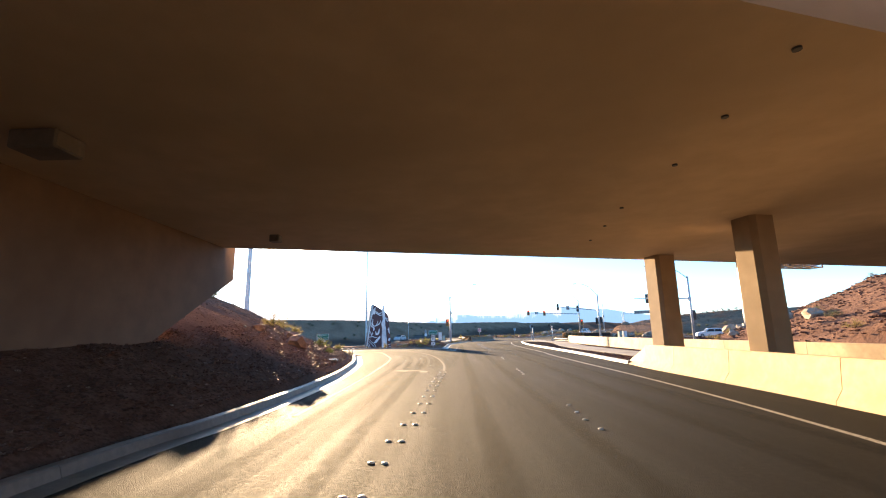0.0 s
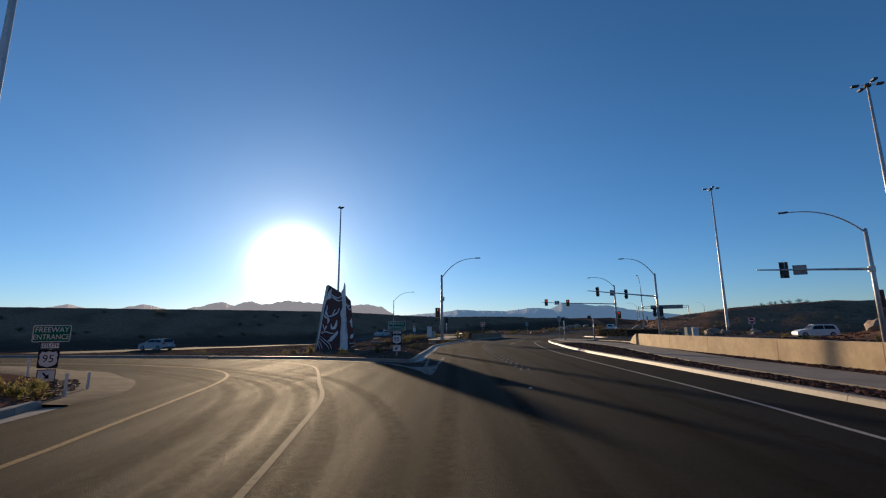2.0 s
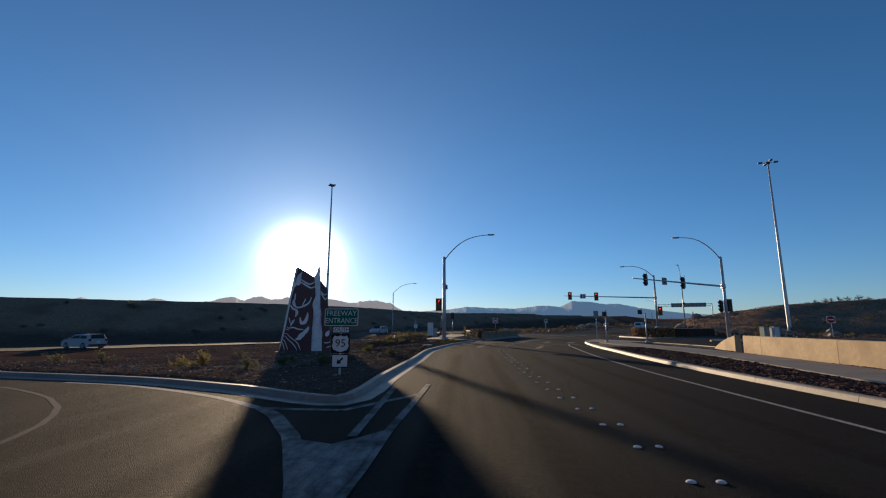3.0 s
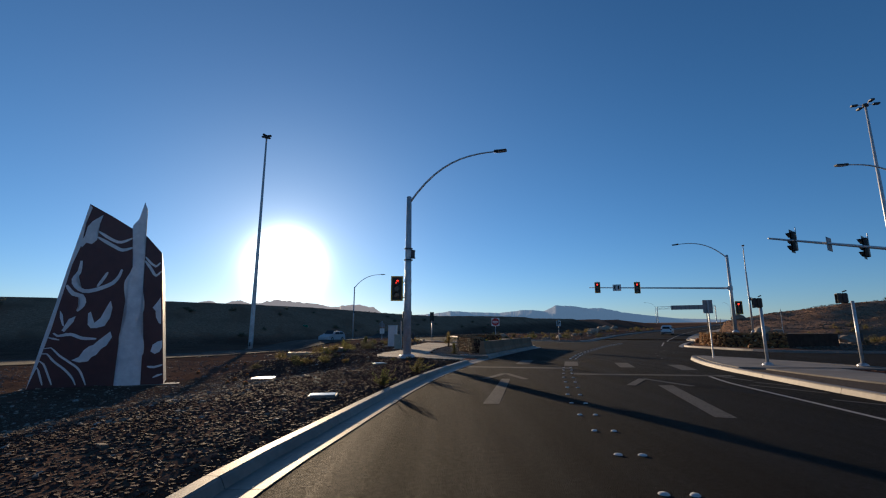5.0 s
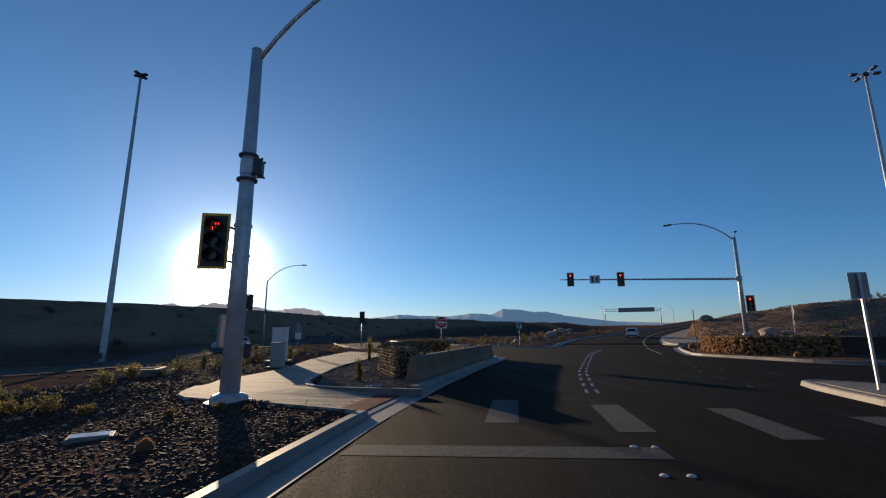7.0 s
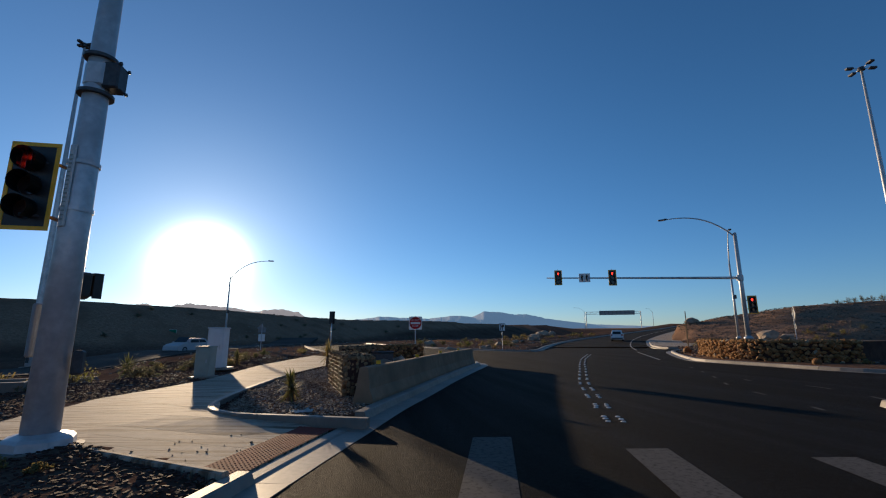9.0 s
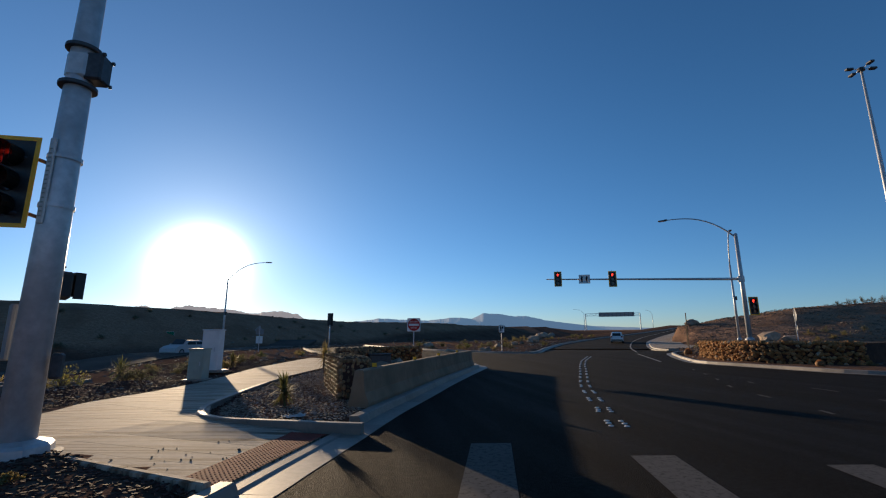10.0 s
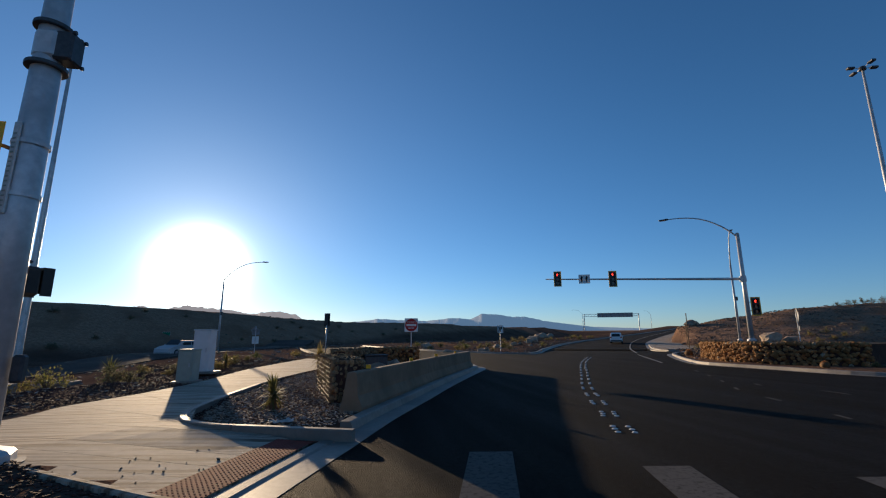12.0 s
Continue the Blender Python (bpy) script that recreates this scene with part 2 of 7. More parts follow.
# the columns' shade is likewise put into a darker tan
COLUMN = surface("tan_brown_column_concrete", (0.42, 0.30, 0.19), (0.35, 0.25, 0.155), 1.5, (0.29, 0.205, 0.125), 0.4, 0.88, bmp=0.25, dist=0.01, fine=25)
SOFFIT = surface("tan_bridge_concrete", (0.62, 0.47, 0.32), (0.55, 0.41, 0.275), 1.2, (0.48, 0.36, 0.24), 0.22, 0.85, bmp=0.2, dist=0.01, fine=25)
SOIL = surface("desert_soil", (0.046, 0.028, 0.020), (0.076, 0.049, 0.035), 2.2, (0.036, 0.022, 0.016), 0.16, 0.97, spec=0.2, bmp=0.9, dist=0.04, fine=9)
MULCH = island_surface("rock_mulch", (0.062, 0.030, 0.024), (0.095, 0.049, 0.039), (0.14, 0.078, 0.061), 0.85)
BANK_ROCK = island_surface("red_bank_rock", (0.110, 0.054, 0.038), (0.165, 0.086, 0.062), (0.24, 0.14, 0.105), 0.7)
GRAVEL = island_surface("grey_gravel", (0.20, 0.155, 0.118), (0.30, 0.245, 0.195), (0.45, 0.38, 0.315))
DULL_GRAVEL = island_surface("dull_grey_gravel", (0.105, 0.082, 0.064), (0.16, 0.128, 0.10), (0.23, 0.185, 0.15))
GABION_STONE = island_surface("rusty_field_stone", (0.17, 0.078, 0.030), (0.33, 0.175, 0.072), (0.50, 0.31, 0.155))
BOULDER = surface("boulder_stone", (0.30, 0.22, 0.155), (0.40, 0.31, 0.225), 3, (0.22, 0.16, 0.115), 0.8, 0.9, bmp=0.8, dist=0.04, fine=9)
WHITE_LINE = painted_line("worn_white_paint", (0.36, 0.34, 0.31), (0.07, 0.063, 0.056))
FADED_LINE = painted_line("faded_white_paint", (0.045, 0.039, 0.033), (0.016, 0.0138, 0.0115))
BAR_LINE = painted_line("worn_bar_paint", (0.088, 0.081, 0.073), (0.022, 0.020, 0.017))
GORE_PAINT = scuffed_paint("worn_gore_paint", (0.27, 0.255, 0.235), (0.040, 0.037, 0.033))
YELLOW_LINE = painted_line("worn_yellow_paint", (0.27, 0.175, 0.066), (0.06, 0.043, 0.025))
GALV = surface("galvanised_steel", (0.60, 0.60, 0.60), (0.46, 0.465, 0.47), 9, (0.40, 0.40, 0.40), 1.6, 0.45, metal=0.3, bmp=0.05, dist=0.002, rvar=0.1)
DARK = surface("black_signal_housing", (0.012, 0.012, 0.012), (0.02, 0.02, 0.02), 20, rough=0.45, bmp=0.05, dist=0.001)
DARK_GREY = surface("dark_grey_metal", (0.05, 0.05, 0.052), (0.075, 0.075, 0.078), 15, rough=0.5, metal=0.4, bmp=0.05, dist=0.001)
YELLOW_EDGE = surface("yellow_reflective_tape", (0.98, 0.47, 0.012), (0.90, 0.41, 0.012), 15, rough=0.4, bmp=0.02, dist=0.001)
SIGN_WHITE = surface("white_sign_sheet", (0.74, 0.74, 0.72), (0.66, 0.66, 0.64), 5, rough=0.75, spec=0.15, bmp=0.02, dist=0.001)
SIGN_GREEN = surface("green_sign_sheet", (0.0, 0.15, 0.085), (0.0, 0.125, 0.072), 5, rough=0.75, spec=0.15, bmp=0.02, dist=0.001)
SIGN_RED = surface("red_sign_sheet", (0.42, 0.028, 0.028), (0.36, 0.025, 0.025), 5, rough=0.75, spec=0.15, bmp=0.02, dist=0.001)
SIGN_BLACK = surface("black_sign_sheet", (0.015, 0.015, 0.015), (0.022, 0.022, 0.022), 5, rough=0.75, spec=0.15, bmp=0.02, dist=0.001)
ALU = surface("bare_aluminium_sheet", (0.30, 0.30, 0.30), (0.24, 0.24, 0.245), 6, rough=0.6, metal=0.3, bmp=0.03, dist=0.001)
MAROON = surface("maroon_painted_steel", (0.085, 0.026, 0.027), (0.068, 0.021, 0.023), 3, (0.10, 0.036, 0.035), 0.7, 0.5, bmp=0.08, dist=0.003)
MOTIF = surface("pale_painted_metal", (0.80, 0.79, 0.78), (0.72, 0.71, 0.70), 8, (0.60, 0.59, 0.59), 1.5, 0.6, metal=0.0, bmp=0.1, dist=0.002)
CABINET = surface("pale_enamelled_metal", (0.66, 0.66, 0.65), (0.60, 0.60, 0.59), 3, rough=0.6, bmp=0.04, dist=0.002)
CABINET_GREEN = surface("pale_green_enamel", (0.34, 0.37, 0.31), (0.29, 0.32, 0.27), 3, rough=0.75, bmp=0.04, dist=0.002)
TACTILE = surface("brick_red_tactile", (0.22, 0.048, 0.034), (0.175, 0.038, 0.028), 12, (0.14, 0.038, 0.028), 2.0, 0.9, spec=0.15, bmp=0.2, dist=0.003)
RED_LIGHT = glow("lit_red_signal", (1.0, 0.035, 0.015), 2.2)
LENS_OFF = surface("unlit_lens", (0.03, 0.012, 0.01), (0.045, 0.02, 0.015), 30, rough=0.15, bmp=0.0)
MARKER = surface("white_ceramic_marker", (0.62, 0.60, 0.56), (0.50, 0.48, 0.44), 20, rough=0.35, bmp=0.1, dist=0.002)
def leafy(m, share=0.5):
    """Thin leaves that let light from behind through."""
    nt = m.node_tree
    bs = nt.nodes["Principled BSDF"]
    tr = nt.nodes.new("ShaderNodeBsdfTranslucent")
    nt.links.new(bs.inputs["Base Color"].links[0].from_socket, tr.inputs["Color"])
    mx = nt.nodes.new("ShaderNodeMixShader")
    mx.inputs[0].default_value = share
    nt.links.new(bs.outputs[0], mx.inputs[1])
    nt.links.new(tr.outputs[0], mx.inputs[2])
    nt.links.new(mx.outputs[0], nt.nodes["Material Output"].inputs["Surface"])
    return m


LEAF = surface("dusty_green_leaf", (0.085, 0.105, 0.030), (0.13, 0.14, 0.045), 4, (0.16, 0.13, 0.05), 1.2, 0.7, bmp=0.0)
DRYLEAF = surface("dry_straw_leaf", (0.27, 0.20, 0.075), (0.20, 0.16, 0.055), 4, (0.15, 0.14, 0.05), 1.2, 0.7, bmp=0.0)
GREYLEAF = surface("grey_green_leaf", (0.10, 0.105, 0.06), (0.14, 0.13, 0.075), 4, rough=0.8, bmp=0.0)
SPINE = leafy(surface("rusty_spine", (0.50, 0.22, 0.07), (0.38, 0.16, 0.05), 20, rough=0.7, bmp=0.0), 0.55)
BUSHLEAF = surface("yellow_green_leaf", (0.15, 0.16, 0.045), (0.20, 0.19, 0.06), 6, (0.22, 0.18, 0.07), 1.5, 0.7, bmp=0.0)
for _m in (LEAF, DRYLEAF, GREYLEAF, BUSHLEAF):
    leafy(_m)
CACTUS = surface("dusky_green_cactus", (0.15, 0.085, 0.030), (0.19, 0.095, 0.032), 30, rough=0.8, bmp=0.6, dist=0.02)
STEM = surface("dry_stem", (0.16, 0.11, 0.06), (0.11, 0.075, 0.045), 10, rough=0.9, bmp=0.2, dist=0.004)
RUBBER = surface("black_rubber", (0.015, 0.015, 0.015), (0.022, 0.022, 0.022), 12, rough=0.8, bmp=0.1, dist=0.003)
CAR_WHITE = surface("white_car_paint", (0.72, 0.72, 0.72), (0.70, 0.70, 0.70), 3, rough=0.25, bmp=0.0)
CAR_SILVER = surface("silver_car_paint", (0.45, 0.46, 0.47), (0.43, 0.44, 0.45), 3, rough=0.8, metal=0.1, bmp=0.0)
CAR_GLASS = surface("dark_car_glass", (0.012, 0.014, 0.016), (0.014, 0.016, 0.018), 3, rough=0.4, bmp=0.0)
LAMP_RED = surface("red_lamp_lens", (0.30, 0.012, 0.012), (0.26, 0.01, 0.01), 9, rough=0.2, bmp=0.0)
CLEAR_LAMP = surface("clear_lamp_lens", (0.55, 0.55, 0.55), (0.5, 0.5, 0.5), 9, rough=0.15, bmp=0.0)


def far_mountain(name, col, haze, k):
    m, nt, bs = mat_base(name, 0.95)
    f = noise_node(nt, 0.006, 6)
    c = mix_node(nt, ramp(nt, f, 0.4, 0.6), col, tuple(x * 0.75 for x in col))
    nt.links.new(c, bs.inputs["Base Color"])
    # air haze is put in as a glow of the mountain surface
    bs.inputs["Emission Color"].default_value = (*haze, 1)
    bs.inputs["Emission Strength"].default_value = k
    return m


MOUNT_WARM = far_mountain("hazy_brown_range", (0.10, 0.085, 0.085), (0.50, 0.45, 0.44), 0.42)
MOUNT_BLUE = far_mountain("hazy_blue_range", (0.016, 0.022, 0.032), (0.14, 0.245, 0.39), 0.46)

# ---- building helpers ----
def thing(name, label, category, group="", at=(0, 0, 0), rz=0.0, kind=""):
    ob = new(name)
    ob.empty_display_size = 0.2
    ob.matrix_basis = pose(*at, 0, 0, rz)
    return tagged(ob, label, category, group, kind)


def mesh_of(name, bm, material, smooth=False):
    me = bpy.data.meshes.new(name)
    bm.normal_update()
    bm.to_mesh(me)
    bm.free()
    me.materials.append(material)
    if smooth:
        for p in me.polygons:
            p.use_smooth = True
    return me


def part(name, bm, material, parent, label="", smooth=False):
    ob = new(name, mesh_of(name, bm, material, smooth))
    ob.parent = parent
    if label:
        ob["label"] = label
    return ob


def setting(name, bm, material, label, category, smooth=False):
    return tagged(new(name, mesh_of(name, bm, material, smooth)), label, category, kind="structure")


def put_box(bm, c, s, m=None, bev=0.0):
    """A box of size s round c, turned by m, with its edges eased by bev."""
    t = Matrix.Translation(c)
    if m is not None:
        t = t @ m
    r = bmesh.ops.create_cube(bm, size=1.0, matrix=t @ Matrix.Diagonal((*s, 1)))
    if bev:
        ed = list({e for v in r["verts"] for e in v.link_edges})
        bmesh.ops.bevel(bm, geom=ed, offset=bev, segments=1, affect='EDGES')
    return bm


def box(c, s, m=None, bev=0.0):
    return put_box(bmesh.new(), c, s, m, bev)


def put_tube(bm, pts, radii, n=12, caps=True):
    """A round tube through points, with a radius at each."""
    pts = [Vector(p) for p in pts]
    rings = []
    ref = None
    for i, p in enumerate(pts):
        d = (pts[min(i + 1, len(pts) - 1)] - pts[max(i - 1, 0)]).normalized()
        if ref is None:
            ref = Vector((1, 0, 0)) if abs(d.x) < 0.9 else Vector((0, 1, 0))
        a = (ref - d * ref.dot(d)).normalized()
        b = d.cross(a)
        ref = a
        r = radii[i] if isinstance(radii, (list, tuple)) else radii
        rings.append([bm.verts.new(p + (a * math.cos(2 * math.pi * k / n) + b * math.sin(2 * math.pi * k / n)) * r) for k in range(n)])
    for u, v in zip(rings, rings[1:]):
        for k in range(n):
            bm.faces.new((u[k], u[(k + 1) % n], v[(k + 1) % n], v[k]))
    if caps:
        bm.faces.new(rings[0][::-1])
        bm.faces.new(rings[-1])
    return bm


def tube(pts, radii, n=12, caps=True):
    return put_tube(bmesh.new(), pts, radii, n, caps)


def put_prism(bm, poly, lo, hi, m=None):
    """A flat outline (x, y) thickened from lo to hi along z, placed by m."""
    m = m or Matrix()
    a = [bm.verts.new(m @ Vector((x, y, lo))) for x, y in poly]
    b = [bm.verts.new(m @ Vector((x, y, hi))) for x, y in poly]
    f0 = bm.faces.new(a[::-1])
    f1 = bm.faces.new(b)
    for i in range(len(poly)):
        j = (i + 1) % len(poly)
        bm.faces.new((a[i], a[j], b[j], b[i]))
    bmesh.ops.triangulate(bm, faces=[f0, f1])
    return bm


def prism(poly, lo, hi, m=None):
    bm = put_prism(bmesh.new(), poly, lo, hi, m)
    bmesh.ops.recalc_face_normals(bm, faces=bm.faces[:])
    return bm


def smooth_line(pts, step=0.8):
    """A rounded path through plan points, cut in even steps."""
    pts = [Vector(p) for p in pts]
    out = []
    for i in range(len(pts) - 1):
        p0, p1, p2, p3 = pts[max(i - 1, 0)], pts[i], pts[i + 1], pts[min(i + 2, len(pts) - 1)]
        n = max(1, int((p2 - p1).length / step))
        for k in range(n):
            t = k / n
            out.append(0.5 * ((2 * p1) + (p2 - p0) * t + (2 * p0 - 5 * p1 + 4 * p2 - p3) * t * t + (3 * p1 - p0 - 3 * p2 + p3) * t ** 3))
    out.append(pts[-1])
    return out


def normals(line, side=1.0):
    out = []
    for i in range(len(line)):
        d = (line[min(i + 1, len(line) - 1)] - line[max(i - 1, 0)]).normalized()
        out.append(Vector((-d.y, d.x)) * side)
    return out


def road_z(x, y):
    """The far road climbs beyond the junction."""
    w = 0.55 * (x - 20) + 0.835 * (y - 105)
    k = np.clip((np.asarray(x) + 5) / 25, 0, 1)
    return np.interp(w, [20, 35, 50, 105, 150, 250, 450], [0, 0.16, 0.62, 2.4, 4.0, 7.5, 13.0]) * k * k * (3 - 2 * k)


def sweep(line, nrm, profile):
    """A profile of (offset, z) carried along a plan path, closed at its ends."""
    bm = bmesh.new()
    rows = [[bm.verts.new((p.x + n.x * o, p.y + n.y * o, z + float(road_z(p.x, p.y)))) for o, z in profile] for p, n in zip(line, nrm)]
    for u, v in zip(rows, rows[1:]):
        for k in range(len(profile) - 1):
            bm.faces.new((u[k], v[k], v[k + 1], u[k + 1]))
        bm.faces.new((u[-1], v[-1], v[0], u[0]))
    bm.faces.new(rows[0])
    bm.faces.new(rows[-1][::-1])
    bmesh.ops.recalc_face_normals(bm, faces=bm.faces[:])
    return bm


def pieces_along(parent, name, line, side, profile, material, length=3.0, gap=0.012):
    """A sweep cut into pieces of about the given length, with open joints."""
    nrm = normals(line, side)
    acc, start = 0.0, 0
    for i in range(1, len(line)):
        acc += (line[i] - line[i - 1]).length
        if acc >= length or i == len(line) - 1:
            seg = [p.copy() for p in line[start:i + 1]]
            d = (seg[-1] - seg[-2]).normalized()
            seg[-1] = seg[-1] - d * gap
            part(name, sweep(seg, nrm[start:i + 1], profile), material, parent)
            acc, start = 0.0, i


# ---- plan lines ----
LEFT_BERM = [(-4.9, -60), (-4.7, -20), (-4.56, 4), (-4.2, 9), (-4.08, 13), (-4.12, 17), (-4.35, 20.5), (-5.0, 26.2), (-5.68, 30), (-6.62, 34.4), (-7.2, 37.2), (-8.2, 39.6), (-9.9, 41.8), (-12.4, 44.3), (-16.5, 46.5), (-24, 49.4), (-60, 55.8)]
RAMP_ISLE = [(-60, 62.2), (-18, 54.9), (-12.7, 53.7), (-7.4, 52.5), (-4.9, 51.5), (-3.5, 50.85), (-2.45, 50.15), (-1.6, 49.65), (-0.9, 49.35), (-0.35, 49.4), (0.02, 50.1), (0.12, 51.3), (0.12, 53.6), (0.25, 57), (0.42, 61), (0.48, 65), (0.6, 68), (0.9, 70.2), (1.48, 74), (1.78, 75.7), (2.28, 78.2), (2.93, 80.8), (3.37, 82.4), (3.88, 84.2), (4.4, 85.8), (5.0, 87.5), (5.72, 89.6), (6.8, 92.3), (7.97, 95.3), (9.6, 99.2), (11.3, 103.2), (11.5, 104.6), (10.6, 106.4), (8, 110), (4, 118), (0, 130), (-4, 150)]
FAR_ISLE = [(4, 165), (9, 146), (13, 134), (16.0, 128), (17.6, 124.4), (19.6, 122.0), (21.2, 122.0), (23.0, 124.6), (28.0, 134.5), (34, 144.5), (41.5, 154), (51.6, 165), (65.3, 179), (90, 204), (114, 228), (160, 280), (230, 370)]
NE_LINE = [(240, 352), (170, 276), (128, 234), (114.5, 220), (99, 203.2), (78.2, 180.1), (62, 161.5), (51.4, 148.7), (43.4, 137.0), (39.4, 130.4), (38.0, 127.2), (38.0, 125.4), (39.2, 124.8)]
NE_PLANTER = [(39.2, 124.4), (36.6, 121.6), (33.2, 118.8), (28.9, 112.4), (25.7, 107.0), (24.6, 104.7), (24.5, 103.0), (24.7, 101.0), (24.9, 99.2), (25.05, 97.4), (25.5, 95.7), (26.6, 94.3), (29, 93.3), (34, 92.8), (44, 92.0), (70, 88.0), (140, 76)]
SE_LINE = [(140, 62), (70, 77), (45, 83), (37, 84.5), (33.5, 83), (32.0, 78), (31.6, 68), (31.4, 55), (31.2, 30), (31, -60)]
MEDIAN_L = [(9.2, 23.2), (9.45, 27), (9.75, 32), (10.0, 38), (10.22, 46), (10.42, 55), (10.85, 62), (11.55, 68.2), (12.15, 73.5), (12.75, 77.2), (13.2, 79.6), (13.75, 82), (14.6, 84.6), (15.7, 87.2), (16.3, 88.2), (17.0, 88.3), (17.7, 87.0), (18.6, 84), (19.6, 79), (20.1, 75), (20.2, 72)]

left_berm, ramp_isle, far_isle = smooth_line(LEFT_BERM), smooth_line(RAMP_ISLE), smooth_line(FAR_ISLE, 2.0)
ne_line, ne_planter, se_line, median_l = smooth_line(NE_LINE, 2.0), smooth_line(NE_PLANTER), smooth_line(SE_LINE, 2.0), smooth_line(MEDIAN_L)
outline = left_berm + ramp_isle + far_isle + ne_line[:-1] + ne_planter + se_line

# ---- road ----
i0 = min(range(len(far_isle)), key=lambda i: (far_isle[i] - Vector((28, 134.5))).length)
j0 = min(range(len(ne_line)), key=lambda i: (ne_line[i] - Vector((39.4, 130.4))).length)
near_outline = left_berm + ramp_isle + far_isle[:i0 + 1] + ne_line[j0:-1] + ne_planter + se_line
bm = bmesh.new()
face = bm.faces.new([bm.verts.new((p.x, p.y, 0)) for p in near_outline])
bmesh.ops.triangulate(bm, faces=[face])
bmesh.ops.recalc_face_normals(bm, faces=bm.faces[:])
if sum(f.normal.z * f.calc_area() for f in bm.faces) < 0:
    bmesh.ops.reverse_faces(bm, faces=bm.faces[:])
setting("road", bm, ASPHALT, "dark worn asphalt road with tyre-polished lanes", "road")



def along(line, n):
    """n + 1 points at even distances on a plan line."""
    acc = [0.0]
    for a, b in zip(line, line[1:]):
        acc.append(acc[-1] + (b - a).length)
    u = np.linspace(0, acc[-1], n + 1)
    return [Vector((float(x), float(y))) for x, y in zip(np.interp(u, acc, [p.x for p in line]), np.interp(u, acc, [p.y for p in line]))]


def loft(left, right, lift=0.0, cuts=4, skirt=0.0):
    """A sheet between two plan lines that follows the climb of the road."""
    bm = bmesh.new()
    rows = []
    for a, b in zip(left, right):
        row = []
        for k in range(cuts + 1):
            q = a.lerp(b, k / cuts)
            row.append(bm.verts.new((q.x, q.y, float(road_z(q.x, q.y)) + lift)))
        if skirt:
            row = [bm.verts.new((a.x, a.y, row[0].co.z - skirt))] + row + [bm.verts.new((b.x, b.y, row[-1].co.z - skirt))]
        rows.append(row)
    for u, v in zip(rows, rows[1:]):
        for k in range(len(u) - 1):
            bm.faces.new((u[k], u[k + 1], v[k + 1], v[k]))
    if skirt:
        bm.faces.new(rows[0])
        bm.faces.new(rows[-1][::-1])
    bmesh.ops.recalc_face_normals(bm, faces=bm.faces[:])
    if sum(f.normal.z * f.calc_area() for f in bm.faces) < 0:
        bmesh.ops.reverse_faces(bm, faces=bm.faces[:])
    return bm


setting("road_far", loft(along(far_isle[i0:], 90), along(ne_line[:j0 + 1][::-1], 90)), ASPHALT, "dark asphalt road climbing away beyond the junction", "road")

# ---- ground ----
POLY = np.array([(p.x, p.y) for p in outline])


def road_distance(px, py):
    """Metres outside the road's edge; below zero on the road."""
    best = np.full(px.shape, 1e9)
    inside = np.zeros(px.shape, bool)
    a, b = POLY, np.roll(POLY, -1, axis=0)
    for (x0, y0), (x1, y1) in zip(a, b):
        dx, dy = x1 - x0, y1 - y0
        t = np.clip(((px - x0) * dx + (py - y0) * dy) / (dx * dx + dy * dy + 1e-9), 0, 1)
        best = np.minimum(best, (px - x0 - t * dx) ** 2 + (py - y0 - t * dy) ** 2)
        if y0 != y1:
            inside ^= ((y0 > py) != (y1 > py)) & (px < (x1 - x0) * (py - y0) / (y1 - y0) + x0)
    d = np.sqrt(best)
    return np.where(inside, -d, d)


def line_distance(px, py, pts):
    """Distance to a plan line, positive on its left."""
    best, sign = np.full(px.shape, 1e18), np.ones(px.shape)
    for (x0, y0), (x1, y1) in zip(pts, pts[1:]):
        dx, dy = x1 - x0, y1 - y0
        t = np.clip(((px - x0) * dx + (py - y0) * dy) / (dx * dx + dy * dy), 0, 1)
        q = (px - x0 - t * dx) ** 2 + (py - y0 - t * dy) ** 2
        s = np.sign(dx * (py - y0) - dy * (px - x0))
        near = q < best
        best, sign = np.where(near, q, best), np.where(near, s, sign)
    return np.sqrt(best) * sign


CREST = [(-900, -160), (-400, 0), (-150, 92), (-85, 126), (-58, 144), (-40, 158), (-28, 176), (-18, 205), (-3, 236), (24, 262), (60, 300), (150, 420), (250, 620), (330, 900), (420, 1500)]
HILL_FOOT = [(30, -60), (25, 0), (27.5, 25), (34, 48), (42.5, 72), (47, 84)]
HILL_TOP = [(58.5, 148.4, 1.6), (62, 147.5, 3.2), (66.7, 146.4, 4.75), (75.9, 144.6, 6.1), (92, 141.7, 7.3), (130, 136, 8.2), (220, 125, 9.5)]


def sstep(x):
    x = np.clip(x, 0, 1)
    return x * x * (3 - 2 * x)


def bumps(px, py, scale, amp):
    q = np.zeros(px.shape)
    for i, (u, v) in enumerate(((1, .3), (-.4, 1), (.8, -.7), (.2, 1.3), (1.4, .9))):
        q += np.sin((px * u + py * v) * scale * (1 + .37 * i) + 1.7 * i)
    return q * amp / 3


